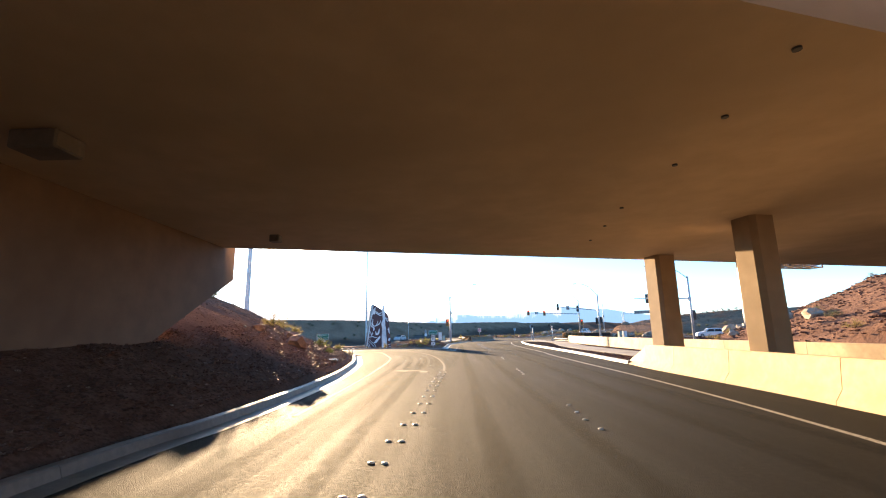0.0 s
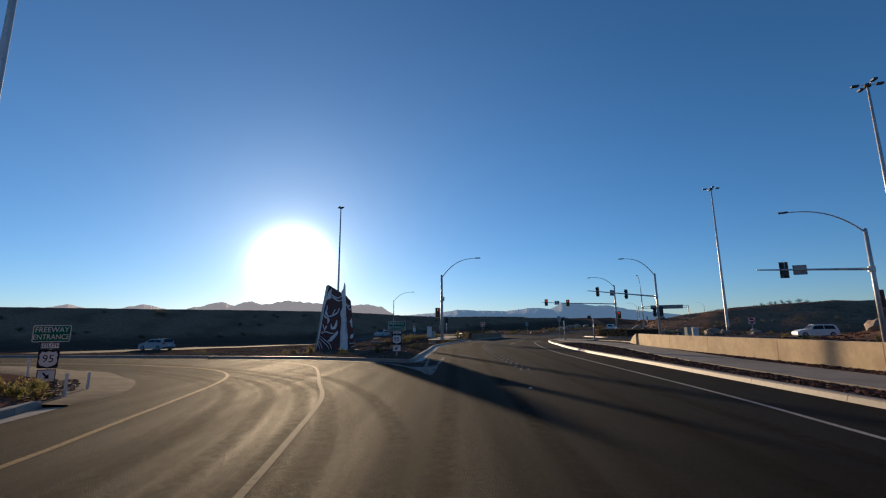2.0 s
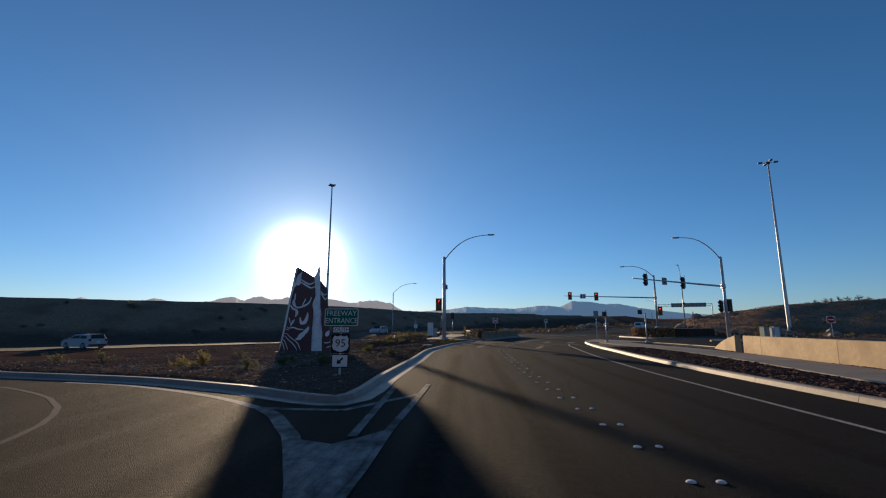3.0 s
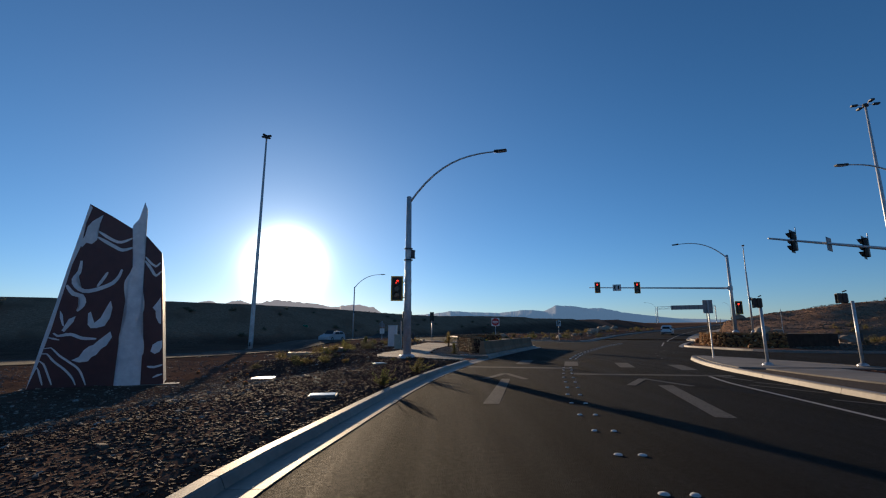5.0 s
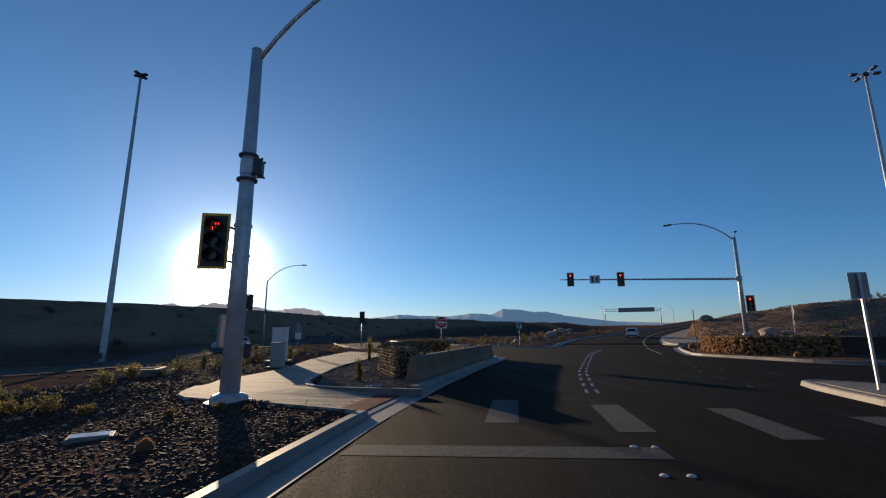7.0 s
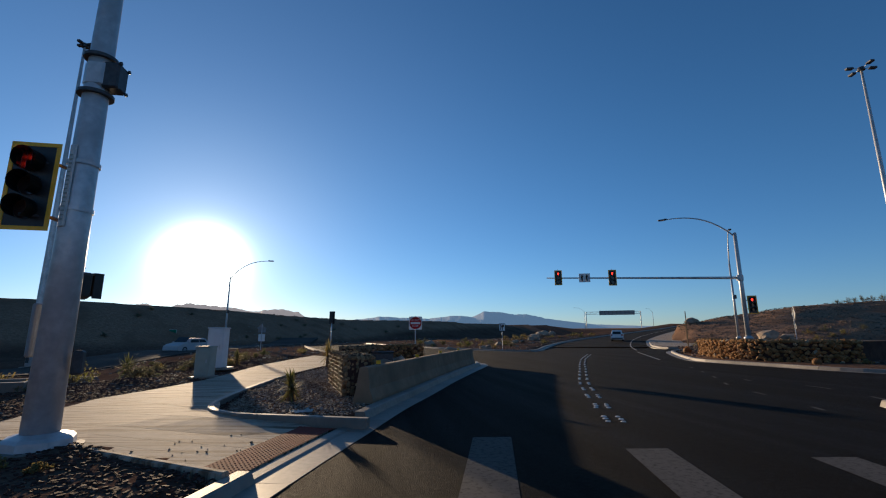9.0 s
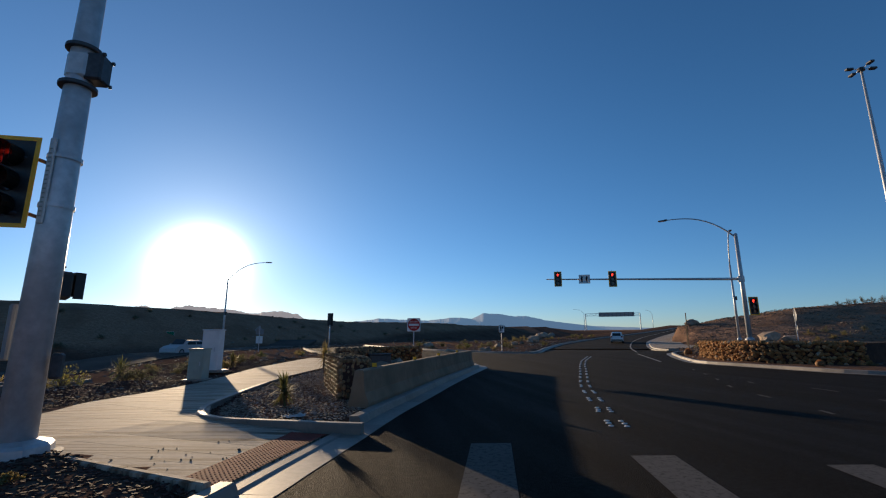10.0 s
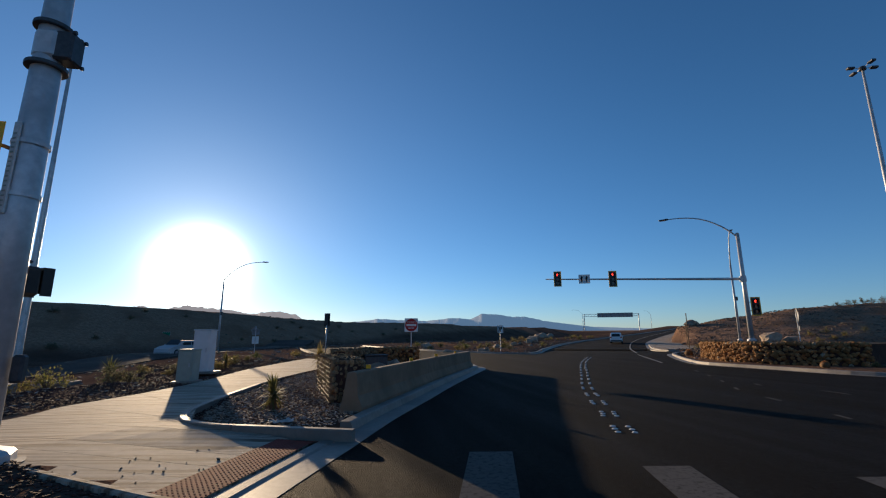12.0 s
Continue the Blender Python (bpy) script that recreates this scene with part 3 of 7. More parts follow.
def terrain(px, py):
    d = road_distance(px, py)
    # verge that falls away from the kerb on the left
    start = 2.5 + 8.0 * sstep((py - 85) / 8)
    z = 0.105 - 1.005 * sstep((d - start) / 9.0)
    z = np.where((py < 48) | (px > 20), 0.13, z)
    z = z + bumps(px, py, 0.8, 0.05) * sstep((d - 1) / 2)
    # bank beside the road and under the bridge
    crest = np.interp(py, [-60, 12, 22, 28, 33, 38, 42, 46, 50], [5.8, 5.5, 5.6, 5.35, 4.7, 3.9, 3.2, 2.2, 0.3])
    nose = 4.2 * sstep((py - 36.3) / 4.0)
    bank = 0.13 - 0.02 * nose + np.minimum(np.maximum(d - 0.75 - nose, 0) * np.interp(py, [16, 20], [0.40, 0.45]), 0.4 + crest * sstep(np.maximum(d - 0.4 - nose, 0) / np.interp(py, [10, 16], [8, 13]))) + bumps(px, py, 1.1, 0.07) * sstep((d - 1) / 3)
    bank = np.minimum(bank, crest + bumps(px, py, 0.5, 0.12))
    z = np.where((px < -2) & (py < 50), bank, z)
    # long graded embankment behind
    s = line_distance(px, py, CREST)
    high = np.interp(px, [-900, 10, 44, 50, 150, 420], [7.0, 7.1, 7.3, 6.7, 8.2, 10.0])
    em = np.where(s > 0, high - 0.01 * s, high + 0.25 - np.sqrt(np.maximum(-s, 0) ** 2 + 1.5) * 0.42 + bumps(px, py, 0.35, 0.10))
    z = np.where((py > 58) | (px < -40), np.maximum(z, em), z)
    # rocky hill on the right
    s2 = line_distance(px, py, HILL_FOOT)
    up = np.clip(-s2, 0, 60)
    fade = np.interp(py, [-60, 60, 72, 84, 92], [1, 1, 0.75, 0.25, 0])
    hill = 0.13 + fade * np.minimum(up * 0.42, 7.2 + 0.05 * up) + bumps(px, py, 0.6, 0.22) * sstep(up / 4)
    z = np.where((px > 20) & (py < 92) & (s2 < 0), np.maximum(z, hill), z)
    top = np.full(px.shape, -50.0)
    for (x0, y0, z0), (x1, y1, z1) in zip(HILL_TOP, HILL_TOP[1:]):
        dx, dy = x1 - x0, y1 - y0
        t = np.clip(((px - x0) * dx + (py - y0) * dy) / (dx * dx + dy * dy), 0, 1)
        dist = np.sqrt((px - x0 - t * dx) ** 2 + (py - y0 - t * dy) ** 2 + 0.5)
        # steeper round the near end of the crest
        over = np.clip(-((px - x0) * dx + (py - y0) * dy) / math.hypot(dx, dy), 0, None) / dist if x0 < 61 else 0.0
        top = np.maximum(top, z0 + (z1 - z0) * t - dist * (0.2 + 0.4 * over))
    z = z + road_z(px, py) * (1 - 0.85 * sstep((d - 5) / 30))
    z = np.where((px > 30) & (py > 90), np.maximum(z, 0.3 + top + bumps(px, py, 0.45, 0.15)), z)
    far = np.hypot(px, py - 60)
    z = np.where((px > 60) & (py > 90), np.maximum(z, np.minimum(0.018 * (far - 260), 30)), z)
    low = road_z(px, py)
    z = np.where(in_ring(px, py, FAR_WALK), np.minimum(z, low + 0.02), z)
    z = np.where(walk_hole(px, py), -0.04, z)
    # under the road and its kerbs
    return np.where(d < 1.06, np.minimum(z, low - 0.45 + 0.55 * np.clip(d, 0, 1.06)), z)


WALK_HOLE = [(1.2, 86.8), (-0.3, 87.7), (-0.95, 88.6), (-1.2, 89.9), (-1.1, 91.6), (-0.6, 93.6), (-0.25, 96), (-0.2, 103), (0.8, 113), (3.9, 109), (2.3, 100), (1.6, 95.6), (1.45, 91.2), (1.95, 89.4), (4.2, 88.1), (4.5, 87.4), (3.6, 85.2)]


FAR_WALK = [(38.8, 127), (40.2, 130), (44, 136.5), (52, 148.2), (62.6, 161), (78.8, 179.6), (99.6, 202.6), (102.6, 203), (95, 194.4), (73.5, 170.4), (60.3, 153.8), (53.6, 143.6), (48.5, 134.4), (45.5, 127.8)]


def walk_hole(px, py):
    return in_ring(px, py, WALK_HOLE)


def in_ring(px, py, ring):
    r = np.zeros(px.shape, bool)
    for (x0, y0), (x1, y1) in zip(ring, ring[1:] + ring[:1]):
        if y0 != y1:
            r ^= ((y0 > py) != (y1 > py)) & (px < (x1 - x0) * (py - y0) / (y1 - y0) + x0)
    return r


def axis(*runs):
    out = []
    for lo, hi, step in runs:
        out += list(np.arange(lo, hi, step))
    return np.array(out + [runs[-1][1]])


gx = axis((-4500, -900, 600), (-900, -160, 60), (-160, -60, 5), (-60, -26, 1.6), (-26, 24, 0.45), (24, 70, 1.5), (70, 160, 6), (160, 900, 60), (900, 4500, 600))
gy = axis((-4500, -300, 600), (-300, -60, 30), (-60, -4, 3), (-4, 112, 0.5), (112, 200, 2.0), (200, 330, 5), (330, 900, 40), (900, 4500, 600))
mx, my = np.meshgrid(gx, gy)
mz = terrain(mx, my)
nx, ny = len(gx), len(gy)
verts = np.stack([mx, my, mz], -1).reshape(-1, 3)
idx = np.arange(nx * ny).reshape(ny, nx)
quads = np.stack([idx[:-1, :-1], idx[:-1, 1:], idx[1:, 1:], idx[1:, :-1]], -1).reshape(-1, 4)
me = bpy.data.meshes.new("ground")
me.from_pydata(verts.tolist(), [], quads.tolist())
me.materials.append(GROUND)
for p in me.polygons:
    p.use_smooth = True
grade = np.where((my > 62) | (mx > 20), sstep((mz - road_z(mx, my) + 0.2) / 1.4), 0.0)
bank_mask = np.where(mx < 0, sstep((52 - my) / 5), np.where(mx > 20, sstep((86 - my) / 10), 0.0))
for name, values in (("grade", grade), ("bank", bank_mask)):
    layer = me.attributes.new(name, 'FLOAT', 'POINT')
    layer.data.foreach_set("value", values.reshape(-1).astype(np.float32))
ground = tagged(new("ground", me), "brown stony desert ground with graded banks", "ground", kind="structure")


def ground_z(x, y):
    return float(terrain(np.array([float(x)]), np.array([float(y)]))[0])


# ---- kerbs ----
KERB = [(0, 0.006), (0.42, 0.0), (0.46, 0.13), (0.49, 0.15), (0.66, 0.15), (0.68, -0.3), (0.0, -0.3)]
berm_end = min(range(len(left_berm)), key=lambda i: (left_berm[i] - Vector((-7.15, 37.2))).length)
CURBS = (("curb_berm", [p for p in left_berm[:berm_end + 1] if p.y > -12], 1.0), ("curb_ramp", [p for p in ramp_isle if p.x > -40], 1.0),
         ("curb_far", [p for p in far_isle if p.y < 300], 1.0), ("curb_planter", ne_planter, 1.0),
         ("curb_ne", [p for p in ne_line if p.y < 260], 1.0), ("curb_se", [p for p in se_line if p.y > -5], 1.0))
SLOPED_KERB = [(0, 0.010), (0.40, 0.0), (0.445, 0.10), (0.475, 0.118), (0.62, 0.118), (0.64, -0.3), (0.0, -0.3)]
LOW_KERB = [(0, 0.006), (0.42, 0.0), (0.46, 0.018), (0.62, 0.026), (0.64, -0.3), (0.0, -0.3)]
for name, line, side in CURBS:
    root = thing(name, "pale concrete curb with gutter along the asphalt", "curb", kind="structure")
    if name == "curb_ramp":
        cut0 = min(range(len(line)), key=lambda i: (line[i] - Vector((4.08, 84.9))).length)
        cut1 = min(range(len(line)), key=lambda i: (line[i] - Vector((5.25, 88.1))).length)
        pieces_along(root, "curb_piece", line[:cut0 + 1], side, SLOPED_KERB, CONCRETE, 3.0)
        pieces_along(root, "dropped_curb_piece", line[cut0:cut1 + 1], side, LOW_KERB, CONCRETE, 2.0)
        pieces_along(root, "curb_piece", line[cut1:], side, KERB, CONCRETE, 3.0)
        continue
    pieces_along(root, "curb_piece", line, side, KERB, CONCRETE, 3.0 if name in ("curb_berm", "curb_ramp") else 6.0)
# loose dirt spills over the pavement where the left kerb stops
edge = [p for p in left_berm[berm_end:] if p.y < 52]
bm = bmesh.new()
rows = []
for i, (p, n) in enumerate(zip(edge, normals(edge, 1.0))):
    w = (0.75 + 0.1 * math.sin(i * 1.3)) * min(1.0, 0.1 + i / 4)
    rows.append([bm.verts.new((p.x + n.x * o, p.y + n.y * o, z)) for o, z in ((0.02 - w, 0.003), (-0.4 * w, 0.035), (0.45, 0.075), (1.15, 0.085), (1.7, 0.02))])
for u, v in zip(rows, rows[1:]):
    for k in range(4):
        bm.faces.new((u[k], v[k], v[k + 1], u[k + 1]))
bmesh.ops.recalc_face_normals(bm, faces=bm.faces[:])
if bm.faces[:][0].normal.z < 0:
    bmesh.ops.reverse_faces(bm, faces=bm.faces[:])
setting("dirt_shoulder", bm, SHOULDER, "tan dusty dirt shoulder where the curb ends", "dirt", True)
root = thing("curb_median", "pale concrete curb round the rock-covered median", "curb", kind="structure")
pieces_along(root, "curb_piece", median_l, -1.0, [(-0.04, -0.3), (-0.04, 0.004), (0.0, 0.12), (0.03, 0.15), (0.2, 0.15), (0.22, -0.3)], CONCRETE, 3.0)

# ---- median surface, walk and tan wall ----
WALL_LINE = [(15.35, -20), (15.35, 14), (15.4, 30), (15.7, 42), (16.1, 50), (16.9, 60), (17.7, 65.5), (19.0, 70.6)]
wall_line = smooth_line(WALL_LINE, 1.0)
inner = [p + n * 0.1 for p, n in zip(median_l, normals(median_l, -1.0))]
bm = bmesh.new()
back = [p for p in wall_line if p.y > -12][::-1]
ring = inner + [Vector((19.6, 71.0))] + [p + Vector((0.2, 0)) for p in back] + [Vector((9.6, -12)), Vector((9.6, 23.0))]
face = bm.faces.new([bm.verts.new((p.x, p.y, 0.10)) for p in ring])
bmesh.ops.triangulate(bm, faces=[face])
bmesh.ops.recalc_face_normals(bm, faces=bm.faces[:])
if bm.faces[:][0].normal.z < 0:
    bmesh.ops.reverse_faces(bm, faces=bm.faces[:])
setting("median", bm, SOIL, "brown soil bed of the median under rock mulch", "median")
walk_l = smooth_line([(11.3, -12), (11.3, 20), (11.5, 34), (11.7, 42), (12.4, 50), (13.6, 57), (14.5, 63), (14.8, 70), (14.3, 76), (14.4, 80)], 1.5)
root = thing("median_walk", "grey concrete walk between the rock strips", "sidewalk", kind="structure")
pieces_along(root, "slab", walk_l, -1.0, [(0, 0.02), (0, 0.15), (2.6, 0.15), (2.6, 0.02)], GREY_WALK, 3.0)
isle = [(14.6, 80.3), (16.9, 80.3), (18.7, 79.6), (18.2, 83.6), (17.4, 86.8), (16.7, 87.9), (16.3, 87.8), (15.8, 86.6), (14.8, 84.2), (14.05, 82), (13.8, 80.6)]
bm = prism(isle, 0.05, 0.155)
setting("refuge_slab", bm, GREY_WALK, "grey concrete refuge slab at the end of the median", "sidewalk")

root = thing("tan_wall", "long tan-stained concrete barrier wall, sunlit and weathered", "wall", kind="structure")
WALLP = [(-0.02, 0.0), (0.0, 1.02), (0.03, 1.05), (0.27, 1.05), (0.3, 1.02), (0.32, 0.0)]
pieces_along(root, "panel", [p for p in wall_line if p.y < 66.5], -1.0, WALLP, TANWALL, 5.0, 0.02)
tail = [p for p in wall_line if p.y >= 65.8]
tn = normals(tail, -1.0)
bm = bmesh.new()
rows = []
for i, (p, n) in enumerate(zip(tail, tn)):
    h = 1.05 - 0.95 * (i / (len(tail) - 1)) ** 1.1
    rows.append([bm.verts.new((p.x + n.x * o, p.y + n.y * o, min(z, h) if z else 0)) for o, z in WALLP])
for u, v in zip(rows, rows[1:]):
    for k in range(len(WALLP) - 1):
        bm.faces.new((u[k], v[k], v[k + 1], u[k + 1]))
bm.faces.new(rows[-1])
bm.faces.new(rows[0])
bmesh.ops.recalc_face_normals(bm, faces=bm.faces[:])
part("end_panel", bm, TANWALL, root)

# barrier under the bridge with a sloped nose
root = thing("bridge_barrier", "tan concrete barrier with open joints beneath the bridge", "barrier", kind="structure")
bl = smooth_line([(7.2, -14), (7.95, 4), (8.35, 9), (8.6, 12), (8.75, 16), (8.85, 19), (8.95, 21)], 0.8)
BP = [(0.0, 0.0), (0.0, 0.08), (0.17, 0.33), (0.24, 0.98), (0.27, 1.02), (0.45, 1.02), (0.48, 0.98), (0.60, 0.0)]
pieces_along(root, "panel", bl, -1.0, BP, TANWALL, 3.6, 0.02)
bm = bmesh.new()
tail = smooth_line([(8.95, 21), (9.1, 22.2), (9.25, 23.6)], 0.6)
rows = []
for i, (p, n) in enumerate(zip(tail, normals(tail, -1.0))):
    h = 1.02 - 0.84 * i / (len(tail) - 1)
    rows.append([bm.verts.new((p.x + n.x * o, p.y + n.y * o, z * h / 1.02)) for o, z in BP])
for u, v in zip(rows, rows[1:]):
    for k in range(len(BP) - 1):
        bm.faces.new((u[k], v[k], v[k + 1], u[k + 1]))
bm.faces.new(rows[-1])
bm.faces.new(rows[0])
bmesh.ops.recalc_face_normals(bm, faces=bm.faces[:])
part("end_panel", bm, TANWALL, root)

# ---- bridge ----
bridge = thing("bridge", "tan concrete highway overpass with a flat soffit", "bridge", kind="structure")
SK = 0.275
SOF = 5.09


def skew(x, off):
    return (x, off + SK * x)


def slab(x0, x1, o0, o1, z0, z1):
    return prism([skew(x0, o0), skew(x1, o0), skew(x1, o1), skew(x0, o1)], z0, z1)


part("deck", slab(-60, 75, 3.2, 18.79, SOF, SOF + 1.5), SOFFIT, bridge, "wide tan concrete box soffit")
part("parapet", slab(-60, 75, 18.44, 18.79, SOF + 1.504, SOF + 2.5), SOFFIT, bridge)
part("second_deck", slab(-60, 75, -9.0, 2.1, SOF + 0.35, SOF + 1.8), CONCRETE, bridge, "paler neighbouring deck")
part("abutment", prism([(-8.5, 12.8), (-8.5, -25), (-14.5, -25), (-14.5, 12.8)], 1.5, SOF - 0.004), ABUTMENT, bridge, "abutment face in tan concrete darkened to its shade")
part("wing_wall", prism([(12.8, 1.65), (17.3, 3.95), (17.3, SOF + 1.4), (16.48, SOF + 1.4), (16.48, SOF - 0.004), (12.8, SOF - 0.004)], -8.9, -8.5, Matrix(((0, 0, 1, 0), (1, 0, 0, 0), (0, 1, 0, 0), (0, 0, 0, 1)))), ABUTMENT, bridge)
part("bearing_block", box((-6.62, 6.8, SOF - 0.16), (0.8, 0.6, 0.32), None, 0.03), CONCRETE, bridge, "pale block fixed under the deck")
part("fixture_box", box((-5.77, 14.5, SOF - 0.12), (0.34, 0.3, 0.24), None, 0.02), CONCRETE, bridge, "small pale box fixed under the deck")
part("far_abutment", prism([(46, 31.5), (48, 31.5), (48, -25), (46, -25)], 0, SOF - 0.004), SOFFIT, bridge)
for cx, cy, c in ((9.66, 13.5, 0.45), (10.1, 20.6, 0.52), (9.2, 5.2, 0.5), (8.7, -2.8, 0.5)):
    k = 0.14
    poly = [(-c + k, -c), (c - k, -c), (c, -c + k), (c, c - k), (c - k, c), (-c + k, c), (-c, c - k), (-c, -c + k)]
    part("column", prism(poly, 0, SOF + 0.004, pose(cx, cy, 0, 0, 0, 12)), COLUMN, bridge, "concrete column darkened to its shade")
for x, y in ((4.39, 4.89), (4.58, 6.63), (4.83, 8.72), (4.97, 11.93), (5.25, 14.07), (5.51, 16.36)):
    part("drain", tube([(x, y, SOF - 0.03), (x, y, SOF + 0.05)], 0.055, 12), DARK_GREY, bridge, "small dark drain hole")

# sign frame carried in front of the parapet over the other carriageway
t = thing("bridge_sign", "back of a big sign on a tan steel truss", "road sign", "", (18.9, 27.4, 0.0), 15.4)
bm = bmesh.new()
for y in (0.0, 0.75):
    for z in (5.55, 6.3):
        put_box(bm, (3.2, y, z), (6.4, 0.09, 0.09))
for i in range(9):
    x = 0.05 + 0.79 * i
    for y in (0.0, 0.75):
        put_box(bm, (x, y, 5.92), (0.07, 0.07, 0.7))
    put_box(bm, (x, 0.375, 5.55), (0.06, 0.7, 0.06))
    if i < 8:
        put_tube(bm, [(x, 0, 5.55 if i % 2 else 6.3), (x + 0.79, 0, 6.3 if i % 2 else 5.55)], 0.03, 6)
part("truss", bm, TANWALL, t, "tan-painted box truss")
p = part("sign_panel", box((3.3, 0.86, 7.0), (6.2, 0.06, 2.7), None, 0.01), ALU, t, "dull aluminium sign back")
for i in range(5):
    part("stiffener", box((0.6 + 1.35 * i, 0.80, 7.0), (0.1, 0.06, 2.6)), DARK_GREY, p)
for x in (0.8, 5.4):
    part("bracket", tube([(x, 0.05, 6.2), (x, -3.3, 6.2)], 0.07, 8), GALV, t)
    part("bracket", tube([(x, 0.05, 5.6), (x, -3.3, 5.9)], 0.05, 8), GALV, t)

# walk beside the climbing road
fw_l = [p + n * 0.64 for p, n in zip(ne_line, normals(ne_line, 1.0))][::-1]
fw_l = [p for p in fw_l if 126.5 < p.y < 206]
fw_r = smooth_line([(45.5, 127.4), (48.5, 134), (53.6, 143.2), (60.3, 153.4), (73.5, 170), (95, 194), (103, 203)], 2.0)
root = thing("far_walk", "pale concrete walk beside the climbing road", "sidewalk", kind="structure")
fa, fb = along(fw_l, 24), along(fw_r, 24)
for i in range(0, 24, 2):
    part("slab", loft(fa[i:i + 3], fb[i:i + 3], 0.16, 3, 0.3), WALK, root)

# freeway ramp below the embankment
ramp_mid = smooth_line([(-120, 12), (-80, 48), (-56, 70), (-37.5, 88), (-24, 106), (-15.5, 126), (-11.5, 148), (-9, 175)], 2.0)
rl, rr_ = [[p + n * k for p, n in zip(ramp_mid, normals(ramp_mid))] for k in (3.6, -3.6)]


def ramp_z(p):
    return float(terrain(np.array([p.x]), np.array([p.y]))[0])


bm = bmesh.new()
prev = None
for a, b in zip(rl, rr_):
    z = max(ramp_z(a), ramp_z(b), ramp_z((a + b) / 2)) + 0.06
    row = [bm.verts.new((q.x, q.y, zz)) for q, zz in ((a, z - 0.5), (a, z), (b, z), (b, z - 0.5))]
    if prev:
        for k in range(3):
            bm.faces.new((prev[k], prev[k + 1], row[k + 1], row[k]))
    prev = row
bmesh.ops.recalc_face_normals(bm, faces=bm.faces[:])
setting("ramp_road", bm, AGED_ASPHALT, "narrow asphalt ramp at the foot of the embankment", "road")

bm = prism([(27.6, 86.2), (28.4, 85.3), (31, 84.9), (35.2, 85.0), (36.4, 86.0), (36.2, 87.6), (34.5, 88.3), (30.5, 88.2), (28.2, 87.6)], -0.05, 0.15)
setting("corner_island", bm, WALK, "pale concrete island under the signal pole", "sidewalk")

# ---- painted markings ----
def strip(line, width, z=0.004):
    """A painted line of the given width along a plan path."""
    bm = bmesh.new()
    nrm = normals(line)
    rows = [tuple(bm.verts.new((p.x + n.x * width * k, p.y + n.y * width * k, z + float(road_z(p.x, p.y)) * 1.02)) for k in (-0.5, 0.5)) for p, n in zip(line, nrm)]
    for u, v in zip(rows, rows[1:]):
        bm.faces.new((u[1], u[0], v[0], v[1]))
    return bm


def painted(name, bm, material, label):
    bmesh.ops.recalc_face_normals(bm, faces=bm.faces[:])
    if bm.faces[:][0].normal.z < 0:
        bmesh.ops.reverse_faces(bm, faces=bm.faces[:])
    return setting(name, bm, material, label, "road marking")


def flat(poly, z=0.004):
    bm = bmesh.new()
    f = bm.faces.new([bm.verts.new((x, y, z)) for x, y in poly])
    bmesh.ops.triangulate(bm, faces=[f])
    return bm


painted("edge_line", strip(smooth_line([(5.2, -20), (5.9, 3), (6.4, 7.2), (6.85, 12), (7.15, 18), (7.35, 26), (7.6, 33), (8.0, 38), (8.25, 46), (8.42, 52), (8.6, 57), (9.1, 63), (9.75, 68.5), (10.4, 73), (10.95, 76.8), (11.55, 78.8)]), 0.12), WHITE_LINE, "thin white edge line")
painted("edge_line_far", strip(smooth_line([(23.7, 106.4), (30.2, 118.9)], 1.0), 0.14), WHITE_LINE, "thin white edge line")
painted("edge_line_far", strip(smooth_line([(32.4, 122.4), (37.0, 130.6), (43.0, 140.2), (51.4, 152.3), (67.1, 171.7), (95.2, 203.1), (125, 235)], 1.5), 0.16, 0.02), WHITE_LINE, "thin white edge line")
painted("yellow_line", strip(smooth_line([(-3.35, 10), (-3.4, 18), (-3.55, 23), (-3.75, 28), (-4.15, 32.5), (-4.75, 35.6), (-5.35, 38.6), (-5.95, 41.3), (-6.65, 43.4), (-7.65, 45.1), (-9.3, 46.7), (-11.7, 48.0), (-18, 50.3), (-40, 54.4)]), 0.13), YELLOW_LINE, "worn yellow ramp edge line")
painted("turn_line", strip(smooth_line([(-0.2, 20.9), (-0.2, 24), (-0.38, 27.5), (-0.68, 31), (-1.1, 34.2), (-1.75, 38.2), (-2.65, 41.1), (-3.4, 43.6), (-4.1, 45.8), (-4.8, 47.5), (-5.9, 49.0), (-7.0, 50.0), (-8.9, 51.2), (-11.0, 52.0), (-18, 53.6), (-40, 57.4)]), 0.11), FADED_LINE, "worn white turning lane line")


def wheel_track(pts, width, material):
    """A soft-edged band of wear along a plan path."""
    line = smooth_line(pts, 0.5)
    nrm = normals(line)
    bm = bmesh.new()
    rows = [[bm.verts.new((p.x + n.x * width * k, p.y + n.y * width * k, 0.002)) for k in (-0.5, -0.2, 0.2, 0.5)] for p, n in zip(line, nrm)]
    for u, v in zip(rows, rows[1:]):
        for k in range(3):
            bm.faces.new((u[k + 1], u[k], v[k], v[k + 1]))
    if bm.faces[:][0].normal.z < 0:
        bmesh.ops.reverse_faces(bm, faces=bm.faces[:])
    ob = setting("wheel_track", bm, material, "curving band of tyre wear on the asphalt", "road wear")
    cover = ob.data.attributes.new("cover", 'FLOAT', 'POINT')
    for i in range(len(rows)):
        e = min(1.0, i / 6, (len(rows) - 1 - i) / 6)
        for k in range(4):
            cover.data[i * 4 + k].value = e if k in (1, 2) else 0.0


